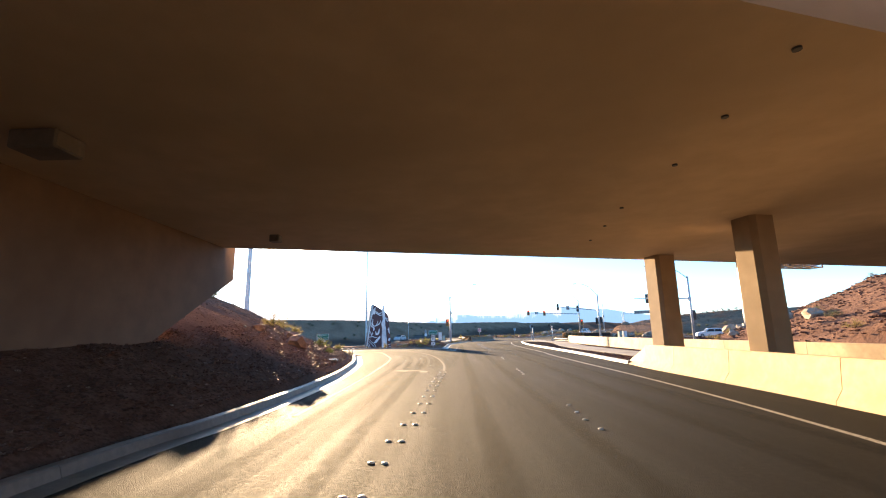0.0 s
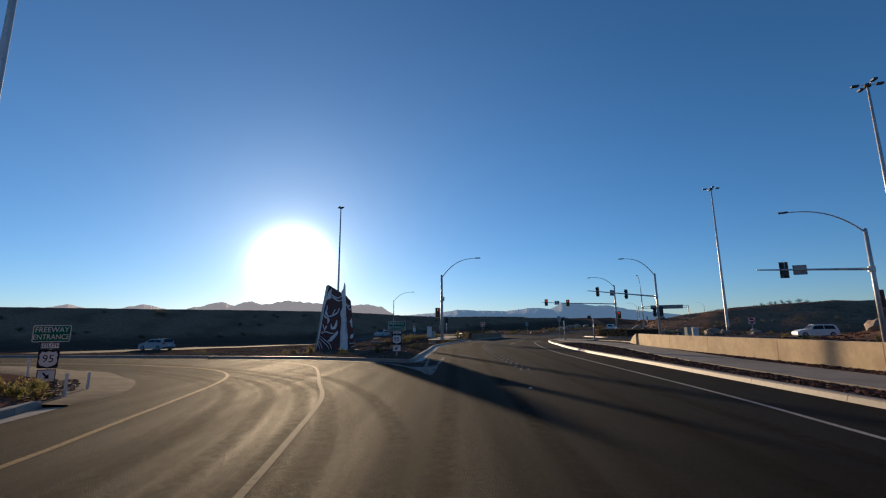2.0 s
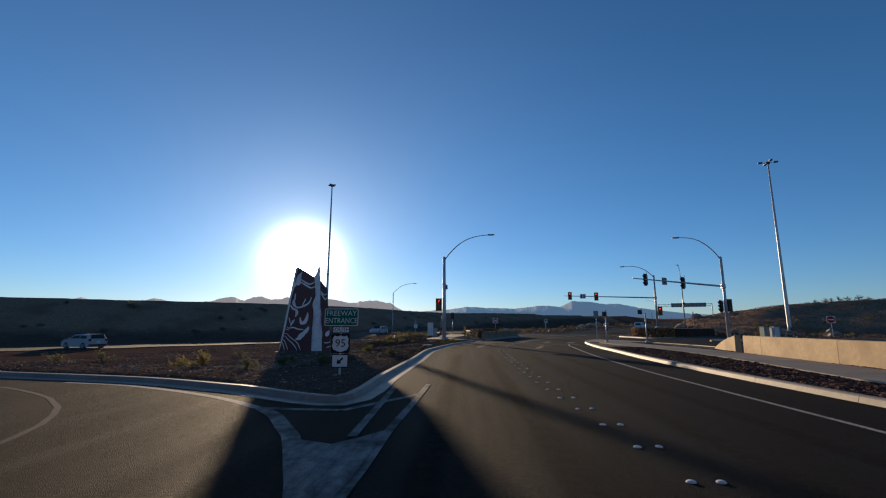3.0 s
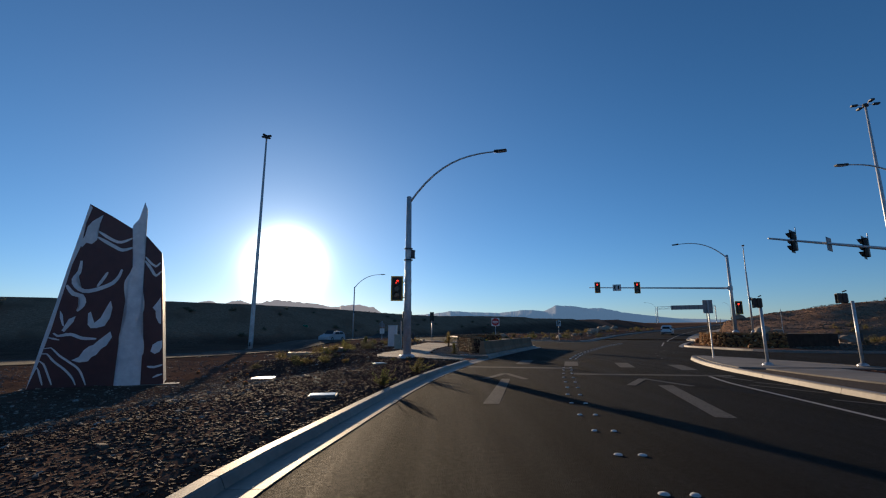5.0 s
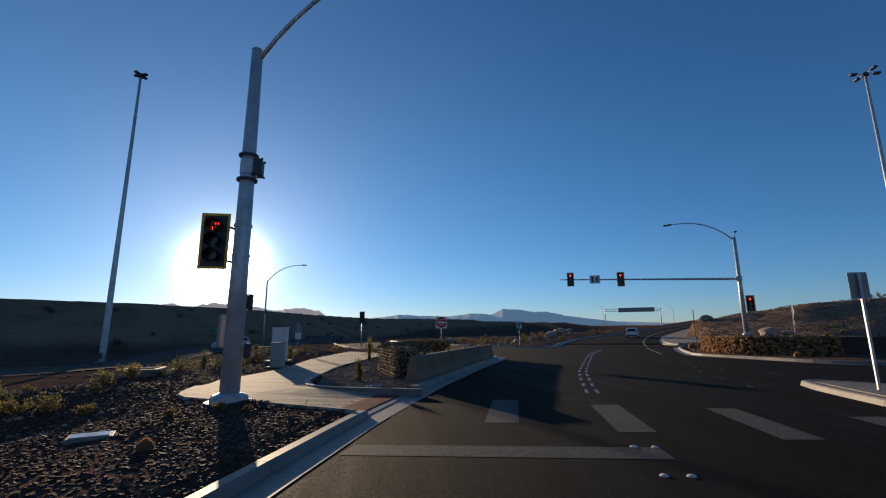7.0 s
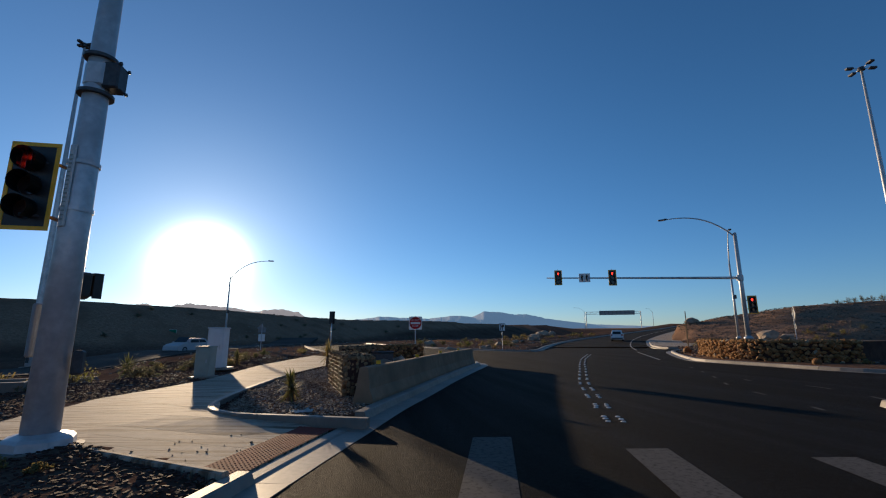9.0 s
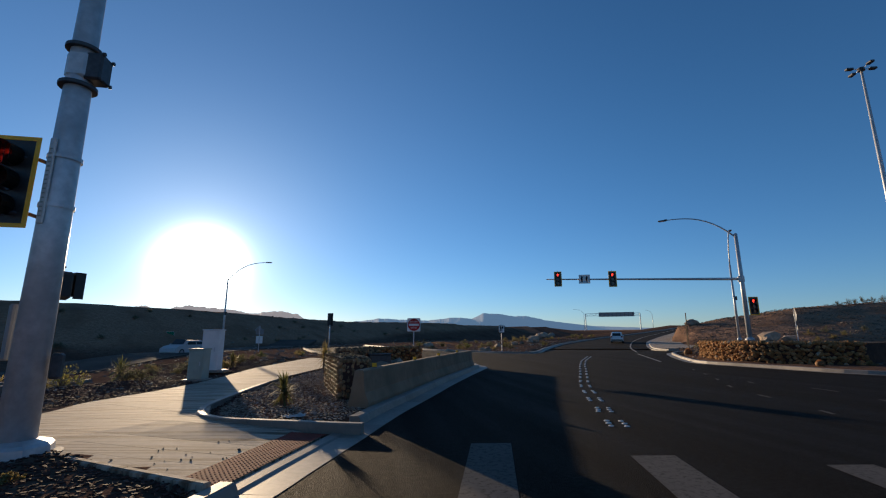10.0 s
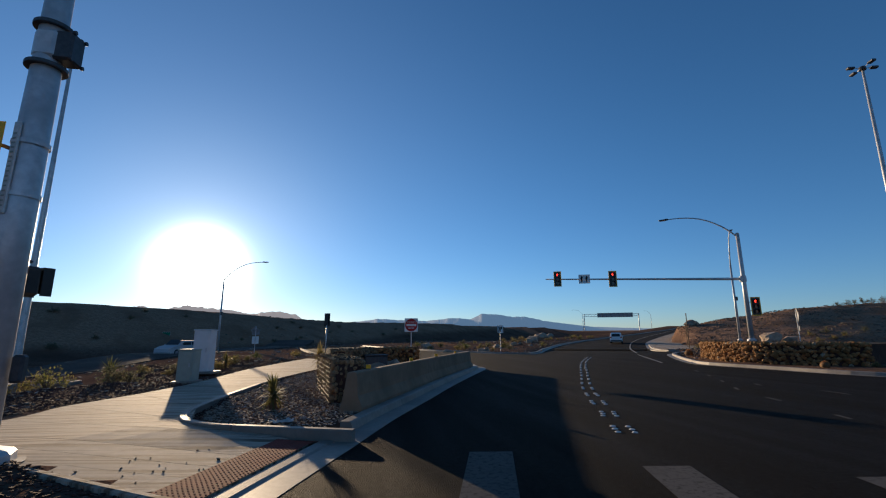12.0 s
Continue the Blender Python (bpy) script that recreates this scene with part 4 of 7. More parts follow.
RAMP_TURN = [(-0.9, 22), (-0.95, 26), (-1.1, 30), (-1.4, 33.2), (-2.0, 36.0), (-3.0, 39.2), (-4.4, 41.6), (-6.6, 43.9), (-9.4, 46.0), (-13, 48.2), (-20, 50.6)]
for off, wd, m_ in ((0.0, 0.28, TRACK_PALE), (-0.38, 0.5, TRACK_DARK), (0.42, 0.45, TRACK_DARK), (0.8, 0.3, TRACK_PALE), (1.35, 0.5, TRACK_DARK), (-0.95, 0.5, TRACK_DARK), (1.8, 0.35, TRACK_PALE), (-1.3, 0.3, TRACK_PALE)):
    ln_ = [Vector(p) for p in RAMP_TURN]
    wheel_track([tuple(p + n * off) for p, n in zip(ln_, normals(ln_))], wd, m_)
wheel_track([(0.3, 28), (0.55, 31), (0.6, 33), (0.5, 34.6), (0.0, 36.4), (-0.9, 39), (-2.8, 42.6), (-5.5, 45.6)], 0.5, TRACK_DARK)
for x in (-2.9, -2.2, -1.6):
    wheel_track([(x - 0.1, -8), (x - 0.1, 0), (x, 8), (x + 0.1, 15), (x + 0.1, 22), (x - 0.1, 28)], 0.42, TRACK_PALE if x == -2.2 else TRACK_DARK)
for x in (1.0, 2.6, 4.9, 6.3):
    wheel_track([(x - 0.6, -8), (x - 0.3, 8), (x, 22), (x + 0.4, 40), (x + 0.8, 58), (x + 1.1, 66)], 0.5, TRACK_DARK)

GORE = [[(-9.0, 52.6), (-7.2, 52.2), (-5.5, 51.45), (-4.4, 50.85), (-3.5, 50.3), (-2.7, 49.7), (-2.0, 49.08)], [(-2.0, 49.05), (-1.2, 48.95), (-0.35, 48.9)], [(-0.3, 48.85), (0.35, 49.85), (1.05, 50.95)], [(1.1, 52.6), (0.98, 49.9), (0.84, 47.4), (0.8, 45.4), (0.7, 43.2)], [(0.27, 52.0), (0.32, 49.3), (0.36, 46.9)]]
for k, g in enumerate(GORE):
    painted("gore_line", strip(smooth_line(g, 0.5), 0.19 if k < 3 else 0.14, 0.004 + 0.002 * k), WHITE_LINE if k == 0 else GORE_PAINT, "worn white gore outline")
painted("gore_line", strip(smooth_line([(-1.85, 48.95), (-1.3, 48.25), (-0.85, 47.45), (-0.55, 46.95), (-0.31, 46.4), (0.05, 45.5), (0.4, 44.6), (0.6, 43.6)], 0.4), 0.26, 0.016), GORE_PAINT, "worn white gore outline")
painted("gore_bar", flat([(-0.52, 46.85), (-0.3, 46.68), (0.19, 46.46), (0.5, 46.85), (0.8, 47.3), (0.78, 45.4), (0.7, 44.2), (0.55, 43.8), (0.3, 44.8), (-0.15, 45.9)], 0.019), GORE_PAINT, "worn white gore fill")
# turn arrow before the ramp
painted("turn_arrow", strip(smooth_line([(-2.05, 21.3), (-1.6, 21.32), (-1.25, 21.15), (-1.08, 20.8), (-1.16, 20.35)], 0.2), 0.34), FADED_LINE, "worn white left turn arrow")
painted("turn_arrow", flat([(-1.95, 20.85), (-2.7, 21.5), (-1.9, 21.75)], 0.006), FADED_LINE, "worn white left turn arrow head")
# straight arrows before the stop lines
painted("lane_arrow", flat([(3.25, 73.1), (3.6, 73.08), (4.6, 77.95), (4.33, 77.98)]), BAR_LINE, "worn white lane arrow shaft")
painted("lane_arrow", strip([Vector((3.78, 77.95)), Vector((4.68, 79.7))], 0.24, 0.008), BAR_LINE, "worn white lane arrow head")
painted("lane_arrow", strip([Vector((4.72, 79.75)), Vector((5.08, 77.8))], 0.24, 0.006), BAR_LINE, "worn white lane arrow head")
painted("lane_arrow", flat([(7.3, 71.6), (7.65, 71.5), (8.95, 76.2), (8.55, 76.25)]), BAR_LINE, "worn white lane arrow shaft")
painted("lane_arrow", strip([Vector((7.75, 76.2)), Vector((8.86, 77.9))], 0.24, 0.008), BAR_LINE, "worn white lane arrow head")
painted("lane_arrow", strip([Vector((8.9, 77.95)), Vector((9.42, 76.0))], 0.24, 0.006), BAR_LINE, "worn white lane arrow head")
painted("stop_line", flat([(3.62, 82.93), (7.85, 82.14), (7.7, 81.57), (3.46, 82.4)]), BAR_LINE, "worn white stop line")
painted("stop_line", flat([(7.2, 79.75), (12.4, 79.0), (12.3, 78.55), (7.05, 79.3)]), BAR_LINE, "worn white stop line")
for x, y in ((6.6, 86.85), (8.56, 85.78), (10.7, 84.95), (12.62, 83.7)):
    painted("crossing_bar", flat([(x, y), (x + 0.6, y - 0.09), (x - 0.17, y - 2.75), (x - 0.78, y - 2.65)]), BAR_LINE, "worn white crossing bar")
for a, b in (((12.0, 77.3), (11.65, 79.2)), ((12.25, 76.1), (11.8, 76.9)), ((12.0, 74.6), (11.2, 76.3)), ((11.9, 72.6), (11.2, 73.6))):
    painted("bicycle_mark", strip([Vector(a), Vector(b)], 0.14), BAR_LINE, "faded white bicycle lane mark")


# raised pavement markers in two files
def dot_mesh():
    bm = bmesh.new()
    n = 10
    r0 = [bm.verts.new((0.052 * math.cos(2 * math.pi * k / n), 0.052 * math.sin(2 * math.pi * k / n), 0)) for k in range(n)]
    r1 = [bm.verts.new((0.04 * math.cos(2 * math.pi * k / n), 0.04 * math.sin(2 * math.pi * k / n), 0.014)) for k in range(n)]
    t = bm.verts.new((0, 0, 0.02))
    for k in range(n):
        j = (k + 1) % n
        bm.faces.new((r0[k], r0[j], r1[j], r1[k]))
        bm.faces.new((r1[k], r1[j], t))
    return mesh_of("pavement_marker", bm, MARKER, True)


DOT = dot_mesh()


def marker(x, y):
    ob = new("pavement_marker", DOT)
    ob.matrix_basis = pose(x, y, 0.002, 0, 0, random.uniform(0, 90)) @ Matrix.Diagonal((random.uniform(.9, 1.15), random.uniform(.9, 1.15), 1, 1))
    tagged(ob, "small round white raised pavement marker on asphalt", "road marker", "raised markers along the lane")


def file_of(pts, spacing, off, burst=1, pitch=0.28):
    line = smooth_line(pts, 0.1)
    nrm = normals(line)
    acc = 0.0
    for i in range(1, len(line)):
        acc += (line[i] - line[i - 1]).length
        if acc >= spacing:
            acc = 0.0
            d = (line[i] - line[i - 1]).normalized()
            for b in range(burst):
                for s in (-1, 1):
                    q = line[i] + nrm[i] * off * s + d * (b * pitch)
                    marker(q.x + random.uniform(-.015, .015), q.y + random.uniform(-.02, .02))


file_of([(8.9, 86.05), (9.51, 87.63), (10.1, 89.15), (10.8, 90.9), (11.6, 92.8), (12.6, 95.0), (14.7, 99.2), (17.2, 104.2), (19.7, 108.9), (23, 114.5)], 1.6, 0.13, 3, 0.26)
file_of([(4.41, 43.9), (4.41, 45.2), (4.34, 48.8), (4.28, 52.5), (4.36, 58), (4.45, 63), (4.62, 67.5), (4.95, 71), (5.5, 74), (6.14, 76.45), (6.47, 77.85), (6.83, 79.24), (7.2, 80.56), (7.65, 82.2)], 1.28, 0.145)
file_of([(-1.12, 2.6), (-1.06, 5.0), (-0.9, 7.4), (-0.66, 10.4), (-0.52, 14.5), (-0.35, 18.2), (-0.22, 20.6)], 1.22, 0.11)
for x, y in ((2.67, 8.2), (2.65, 9.05), (2.72, 9.85), (2.8, 10.8), (3.08, 18.65), (3.15, 19.5), (3.18, 20.3), (3.22, 21.2), (3.6, 29.2), (3.65, 30.1), (3.7, 31.0), (3.6, 39.6)):
    marker(x, y)
for pts in ([(14.55, 88.0), (15.4, 90.1), (16.15, 92.2), (17.7, 94.6), (19.4, 97.4), (22, 102)], [(15.2, 84.5), (18.5, 91.1), (18.15, 93.6), (20, 96)]):
    ln = smooth_line(pts, 0.3)
    for i in range(0, len(ln) - 3, 8):
        painted("guide_dash", strip(ln[i:i + 3], 0.09), BAR_LINE, "short white guide dash through the junction")

# ---- steel poles, signals and lamps ----
def unit(a):
    return Vector((math.sin(radians(a)), math.cos(radians(a)), 0))


def luminaire(parent, root, tip, drop=0.0):
    """A curved bracket from root to tip with a flat lamp head."""
    root, tip = Vector(root), Vector(tip)
    v = Vector((tip.x - root.x, tip.y - root.y, 0))
    h = tip.z - root.z
    pts = []
    for i in range(11):
        s = i / 10
        pts.append((root.x + v.x * s, root.y + v.y * s, root.z + h * (1 - (1 - s) ** 2.7)))
    part("lamp_arm", tube(pts, [0.06 - 0.025 * i / 10 for i in range(11)], 10), GALV, parent, smooth=True)
    d = v.normalized()
    rot = Matrix.Rotation(math.atan2(d.y, d.x), 4, 'Z')
    bm = bmesh.new()
    put_box(bm, tip + d * 0.28, (0.62, 0.3, 0.10), rot, 0.04)
    put_box(bm, tip + d * 0.02 + Vector((0, 0, 0.02)), (0.25, 0.14, 0.14), rot, 0.03)
    head = part("lamp_head", bm, DARK_GREY, parent, "dark flat lamp head")
    part("lens", box(tip + d * 0.32 - Vector((0, 0, 0.055)), (0.42, 0.22, 0.02), rot, 0.005), CLEAR_LAMP, head)


def signal_head(parent, c, face, lit=None, border=True, aim="up", lamp=None, tunnel=False):
    """Three lamps on a backplate; c: middle, face: the compass angle it looks towards."""
    f = unit(face)
    # local x to the viewer's right, y up, z towards the viewer
    right = Vector((0, 0, 1)).cross(f)
    m = Matrix(((right.x, 0, f.x, c[0]), (right.y, 0, f.y, c[1]), (0, 1, 0, c[2]), (0, 0, 0, 1)))
    body = part("housing", box((0, 0, -0.09), (0.34, 1.06, 0.18), None, 0.03), DARK, parent, "black signal housing")
    body.matrix_basis = m
    part("backplate", box((0, 0, 0.012), (0.60, 1.28, 0.006), None, 0.0), DARK, body)
    if border:
        bm = bmesh.new()
        for x, y, w, h in ((0, 0.63, 0.64, 0.06), (0, -0.63, 0.64, 0.06), (-0.29, 0, 0.06, 1.20), (0.29, 0, 0.06, 1.20)):
            put_box(bm, (x, y, 0.014), (w, h, 0.016), None, 0.004)
        part("border", bm, YELLOW_EDGE, body, "yellow reflective border")
    for k, y in enumerate((0.355, 0.0, -0.355)):
        lens = part("lens", tube([(0, y, 0.015), (0, y, 0.035)], 0.145, 18), LENS_OFF, body)
        if lit == k:
            if aim == "up":
                poly = [(-0.028, -0.105), (0.028, -0.105), (0.028, 0.02), (0.09, 0.02), (0, 0.115), (-0.09, 0.02), (-0.028, 0.02)]
                rz = 0
            elif aim == "slant":
                poly = [(-0.028, -0.115), (0.028, -0.115), (0.028, 0.02), (0.09, 0.02), (0, 0.12), (-0.09, 0.02), (-0.028, 0.02)]
                rz = -42
            else:
                poly = [(0.13 * math.cos(a * math.pi / 9), 0.13 * math.sin(a * math.pi / 9)) for a in range(18)]
                rz = 0
            part("lit_arrow", prism(poly, 0.036, 0.042, pose(0, y, 0, 0, 0, rz)), lamp or RED_LIGHT, lens, "glowing red arrow")
        # fins added to block the arrow's light sideways, in place of lamp optics
        if tunnel and lit == k:
            bm = bmesh.new()
            for i in range(-2, 3):
                put_box(bm, (0.062 * i, y, 0.105), (0.004, 2 * math.sqrt(0.149 ** 2 - (0.062 * i) ** 2), 0.12))
            part("louvre", bm, DARK, lens, "black vertical fins added to hide the arrow from the side")
        bm = bmesh.new()
        n = 14
        rows = []
        for z in (0.0, 1.0):
            ring = []
            for i in range(n + 1):
                a = radians(-60 + 300 * i / n)
                r = 0.155
                ring.append(bm.verts.new((r * math.cos(a), y + r * math.sin(a), 0.02 + z * ((0.20 if tunnel else 0.10) + (0.06 if tunnel else 0.14) * (0.5 + 0.5 * math.sin(a))))))
            rows.append(ring)
        for i in range(n):
            bm.faces.new((rows[0][i], rows[0][i + 1], rows[1][i + 1], rows[1][i]))
        bmesh.ops.solidify(bm, geom=bm.faces[:], thickness=0.006)
        part("visor", bm, DARK, body)
    return body


def ped_head(parent, c, face):
    f = unit(face)
    right = Vector((0, 0, 1)).cross(f)
    m = Matrix(((right.x, 0, f.x, c[0]), (right.y, 0, f.y, c[1]), (0, 1, 0, c[2]), (0, 0, 0, 1)))
    b = part("walk_signal", box((0, 0, 0), (0.40, 0.40, 0.2), None, 0.04), DARK, parent, "black pedestrian signal box")
    b.matrix_basis = m
    bm = bmesh.new()
    for x, y, w, h in ((0, 0.19, 0.40, 0.02), (-0.19, 0.0, 0.02, 0.38), (0.19, 0, 0.02, 0.38)):
        put_box(bm, (x, y, 0.17), (w, h, 0.13))
    part("hood", bm, DARK, b)
    part("lens", box((0, 0, 0.113), (0.34, 0.32, 0.006)), LENS_OFF, b)
    bm = tube([(-0.1, 0.26, 0), (-0.1, 0.30, -0.08), (0.1, 0.30, -0.08), (0.1, 0.26, 0)], 0.022, 8)
    part("bracket", bm, DARK_GREY, b)


def base_of(parent, r, z0=0.0):
    bm = bmesh.new()
    put_tube(bm, [(0, 0, z0 - 0.3), (0, 0, z0 + 0.05)], r * 2.0, 20)
    part("footing", bm, CONCRETE, parent)
    bm = tube([(0, 0, z0 + 0.05), (0, 0, z0 + 0.16), (0, 0, z0 + 0.19), (0, 0, z0 + 0.26)], [r * 1.75, r * 1.7, r * 1.5, r * 1.05], 20)
    part("base_skirt", bm, GALV, parent, smooth=True)


def mast_signal(name, label, base, height, arm_z, tip, lamp, heads, signs, side, face, lit, radius=0.16):
    """A signal pole with a long arm; places are in the world."""
    b = Vector(base)
    t = thing(name, label, "traffic signal", "signal poles at the junction", base)
    part("pole", tube([(0, 0, 0), (0, 0, height)], [radius, radius * 0.72], 20), GALV, t, smooth=True)
    part("pole_cap", tube([(0, 0, height), (0, 0, height + 0.06)], [radius * 0.76, radius * 0.4], 16), GALV, t)
    base_of(t, radius)
    tip = Vector(tip) - b
    root = Vector((0, 0, arm_z))
    v = tip - root
    part("mast_arm", tube([root + v * (i / 8) for i in range(9)], [0.105 - 0.055 * i / 8 for i in range(9)], 14), GALV, t, smooth=True)
    d = Vector((v.x, v.y, 0)).normalized()
    rot = Matrix.Rotation(math.atan2(d.y, d.x), 4, 'Z')
    part("arm_flange", box(root + d * (radius * 0.9), (0.16, 0.34, 0.42), rot, 0.03), GALV, t)
    bm = tube([root - Vector((0, 0, 0.22)), root - Vector((0, 0, 0.16)), root + Vector((0, 0, 0.16)), root + Vector((0, 0, 0.22))], [radius, radius * 1.12, radius * 1.12, radius], 20, False)
    part("collar", bm, GALV, t)
    luminaire(t, (0, 0, height - 0.25), tuple(Vector(lamp) - b))
    f = unit(face)
    for s in heads:
        q = root + v * s + f * 0.2
        signal_head(t, q, face, lit, border=lit is not None)
        part("hanger", box(root + v * s + f * 0.08, (0.08, 0.08, 0.5), None, 0.01), DARK_GREY, t)
        part("camera_stub", tube([root + v * s + Vector((0, 0, 0.05)), root + v * s + Vector((0, 0, 0.78))], 0.02, 8), GALV, t)
    for s in signs:
        q = root + v * s + f * 0.14
        right = Vector((0, 0, 1)).cross(f)
        m = Matrix(((right.x, 0, f.x, q.x), (right.y, 0, f.y, q.y), (0, 1, 0, q.z), (0, 0, 0, 1)))
        p = part("lane_sign", box((0, 0, 0), (0.92, 0.76, 0.008), None, 0.0), SIGN_WHITE if lit is not None else ALU, t, "white lane sign with two black arrows" if lit is not None else "bare aluminium sign back")
        p.matrix_basis = m
        bm = bmesh.new()
        for x in (-0.2, 0.2):
            put_prism(bm, [(x - 0.04, -0.28), (x + 0.04, -0.28), (x + 0.04, 0.08), (x + 0.11, 0.08), (x, 0.3), (x - 0.11, 0.08), (x - 0.04, 0.08)], 0.006, 0.009)
        part("arrows", bm, SIGN_BLACK if lit is not None else DARK_GREY, p, "two black arrows")
    for dx, dy, z, fa in side:
        signal_head(t, Vector((dx, dy, z)), fa, lit, border=lit is not None)
        part("side_bracket", tube([(0, 0, z + 0.3), (dx * 0.9, dy * 0.9, z + 0.3)], 0.025, 8), DARK_GREY, t)
        part("side_bracket", tube([(0, 0, z - 0.3), (dx * 0.9, dy * 0.9, z - 0.3)], 0.025, 8), DARK_GREY, t)
    return t


mast_signal("signal_pole", "galvanised signal pole with long arm and lit red arrows", (32.1, 108.0, 1.25), 7.9, 4.5, (20.53, 116.69, 6.62), (28.9, 111.3, 10.96),
            (0.93, 0.62), (0.775,), ((0.42, -0.3, 2.5, 200),), 200, 0, 0.17)
mast_signal("signal_pole", "galvanised signal pole with arm and dark heads seen from behind", (29.5, 86.4, 0.1), 8.55, 5.5, (20.4, 86.8, 6.5), (25.6, 86.95, 10.84),
            (0.835, 0.42), (0.63,), ((-0.42, 0.1, 3.45, 325), (0.42, 0.1, 3.55, 8)), 325, None, 0.17)
mast_signal("signal_pole", "galvanised signal pole with short arm and one dark head", (32.6, 59.3, 0.1), 8.55, 5.55, (26.45, 62.5, 6.05), (28.3, 61.0, 10.42),
            (0.74,), (0.60,), ((0.35, 0.2, 3.4, 20),), 20, None, 0.17)

# near corner pole without a mast arm
t = thing("corner_signal_pole", "scuffed galvanised pole with yellow-edged signal and curved lamp arm", "traffic signal", "signal poles at the junction", (0.61, 86.7, 0.12))
part("pole", tube([(0, 0, 0), (0, 0, 3), (0, 0, 8.66)], [0.215, 0.19, 0.135], 28), GALV, t, smooth=True)
part("pole_cap", tube([(0, 0, 8.66), (0, 0, 8.72)], [0.145, 0.08], 20), GALV, t)
bm = bmesh.new()
put_tube(bm, [(0, 0, -0.5), (0, 0, 0.02)], 0.5, 20)
part("footing", bm, CONCRETE, t)
bm = tube([(0, 0, 0.02), (0, 0, 0.12), (0, 0, 0.16), (0, 0, 0.2)], [0.42, 0.41, 0.37, 0.235], 8)
part("base_skirt", bm, GALV, t)
luminaire(t, (0, 0, 8.3), (5.29 - 0.61, 85.28 - 86.7, 10.78))
signal_head(t, Vector((-0.57, -0.12, 3.60)), 179, 0, True, "slant", RED_LIGHT, True)
for z in (3.95, 3.15):
    part("side_bracket", tube([(-0.14, -0.03, z - 0.05), (-0.28, -0.06, z), (-0.6, -0.2, z)], 0.026, 8), DARK_GREY, t)
part("terminal_box", box((0.22, 0.0, 5.46), (0.26, 0.28, 0.44), None, 0.03), DARK_GREY, t, "dark terminal box clamped to the pole")
for z, r in ((5.12, 0.24), (5.74, 0.23)):
    part("clamp_band", tube([(0, 0, z), (0, 0, z + 0.05)], [r, r], 20), DARK_GREY, t)
part("clamp_plate", box((0.02, 0, 5.46), (0.36, 0.34, 0.5), None, 0.08), GALV, t)
bm = bmesh.new()
for i in range(4):
    put_tube(bm, [(0.34, -0.12 if i % 2 else 0.12, 5.26 + 0.4 * (i // 2)), (0.37, -0.12 if i % 2 else 0.12, 5.26 + 0.4 * (i // 2))], 0.03, 8)
part("bolts", bm, DARK_GREY, t)
part("worn_band", box((-0.055, -0.19, 3.62), (0.11, 0.03, 1.25), Matrix.Rotation(radians(-18), 4, 'Z'), 0.012), MARKER, t, "pale peeling tape strip")
bm = bmesh.new()
for i in range(16):
    put_box(bm, (-0.06, -0.209, 3.1 + 0.065 * i), (0.05, 0.006, 0.02), Matrix.Rotation(radians(-18), 4, 'Z'))
part("tape_marks", bm, CABINET_GREEN, t, "faded bars on the tape")
for z in (3.28, 4.0):
    part("strap", tube([(0, 0, z - 0.03), (0, 0, z + 0.03)], 0.205, 20, False), GALV, t)
ped_head(t, Vector((-0.1, 0.46, 2.22)), 30)
part("side_panel", box((-0.36, 0.2, 1.55), (0.08, 0.3, 0.75), None, 0.02), ALU, t)
part("push_button", box((0.30, 0.05, 1.1), (0.14, 0.12, 0.34), None, 0.03), DARK_GREY, t)


def high_mast(base, height, label, reach=1.0):
    t = thing("high_mast_light", label, "light mast", "high mast lights", base)
    part("shaft", tube([(0, 0, -0.2), (0, 0, 1.2), (0, 0, height * 0.5), (0, 0, height)], [0.30, 0.285, 0.2, 0.11], 18), GALV, t, smooth=True)
    part("footing", tube([(0, 0, -0.6), (0, 0, 0.12)], 0.6, 18), CONCRETE, t)
    part("handhole", box((0.0, -0.335, 0.7), (0.22, 0.05, 0.5), None, 0.01), DARK_GREY, t)
    part("ring", tube([(0, 0, height - 0.15), (0, 0, height + 0.2)], [0.32, 0.28], 16), DARK_GREY, t)
    for a in (15, 105, 195, 285):
        u = unit(a)
        bm = tube([u * 0.25 + Vector((0, 0, height + 0.05)), u * (0.9 * reach) + Vector((0, 0, height + 0.12))], 0.035, 8)
        arm = part("lamp_arm", bm, GALV, t)
        part("lamp_head", box(u * (1.15 * reach) + Vector((0, 0, height + 0.1)), (0.42 * reach ** 0.3, 0.7 * reach ** 0.5, 0.24), Matrix.Rotation(-radians(a), 4, 'Z'), 0.06), DARK_GREY, arm)


high_mast((-22.1, 121.2, -0.95), 29.2, "slender galvanised high mast light on low desert ground", 0.45)
high_mast((55.6, 113.7, 0.4), 28.8, "slender galvanised high mast light before a bare hill")
high_mast((48.4, 72.3, 2.3), 25.5, "tall galvanised high mast light on a rocky slope")
high_mast((-21.6, 47.4, ground_z(-21.6, 47.4)), 27.3 - ground_z(-21.6, 47.4), "thick galvanised high mast light on a rocky bank", 0.45)


def street_light(base, height, tip, label):
    t = thing("street_lamp", label, "street lamp", "curved street lamps", base)
    part("pole", tube([(0, 0, 0), (0, 0, height)], [0.13, 0.085], 16), GALV, t, smooth=True)
    base_of(t, 0.13)
    part("terminal_box", box((0.1, -0.06, height * 0.55), (0.26, 0.24, 0.4), None, 0.03), DARK_GREY, t)
    luminaire(t, (0, 0, height - 0.15), tip)


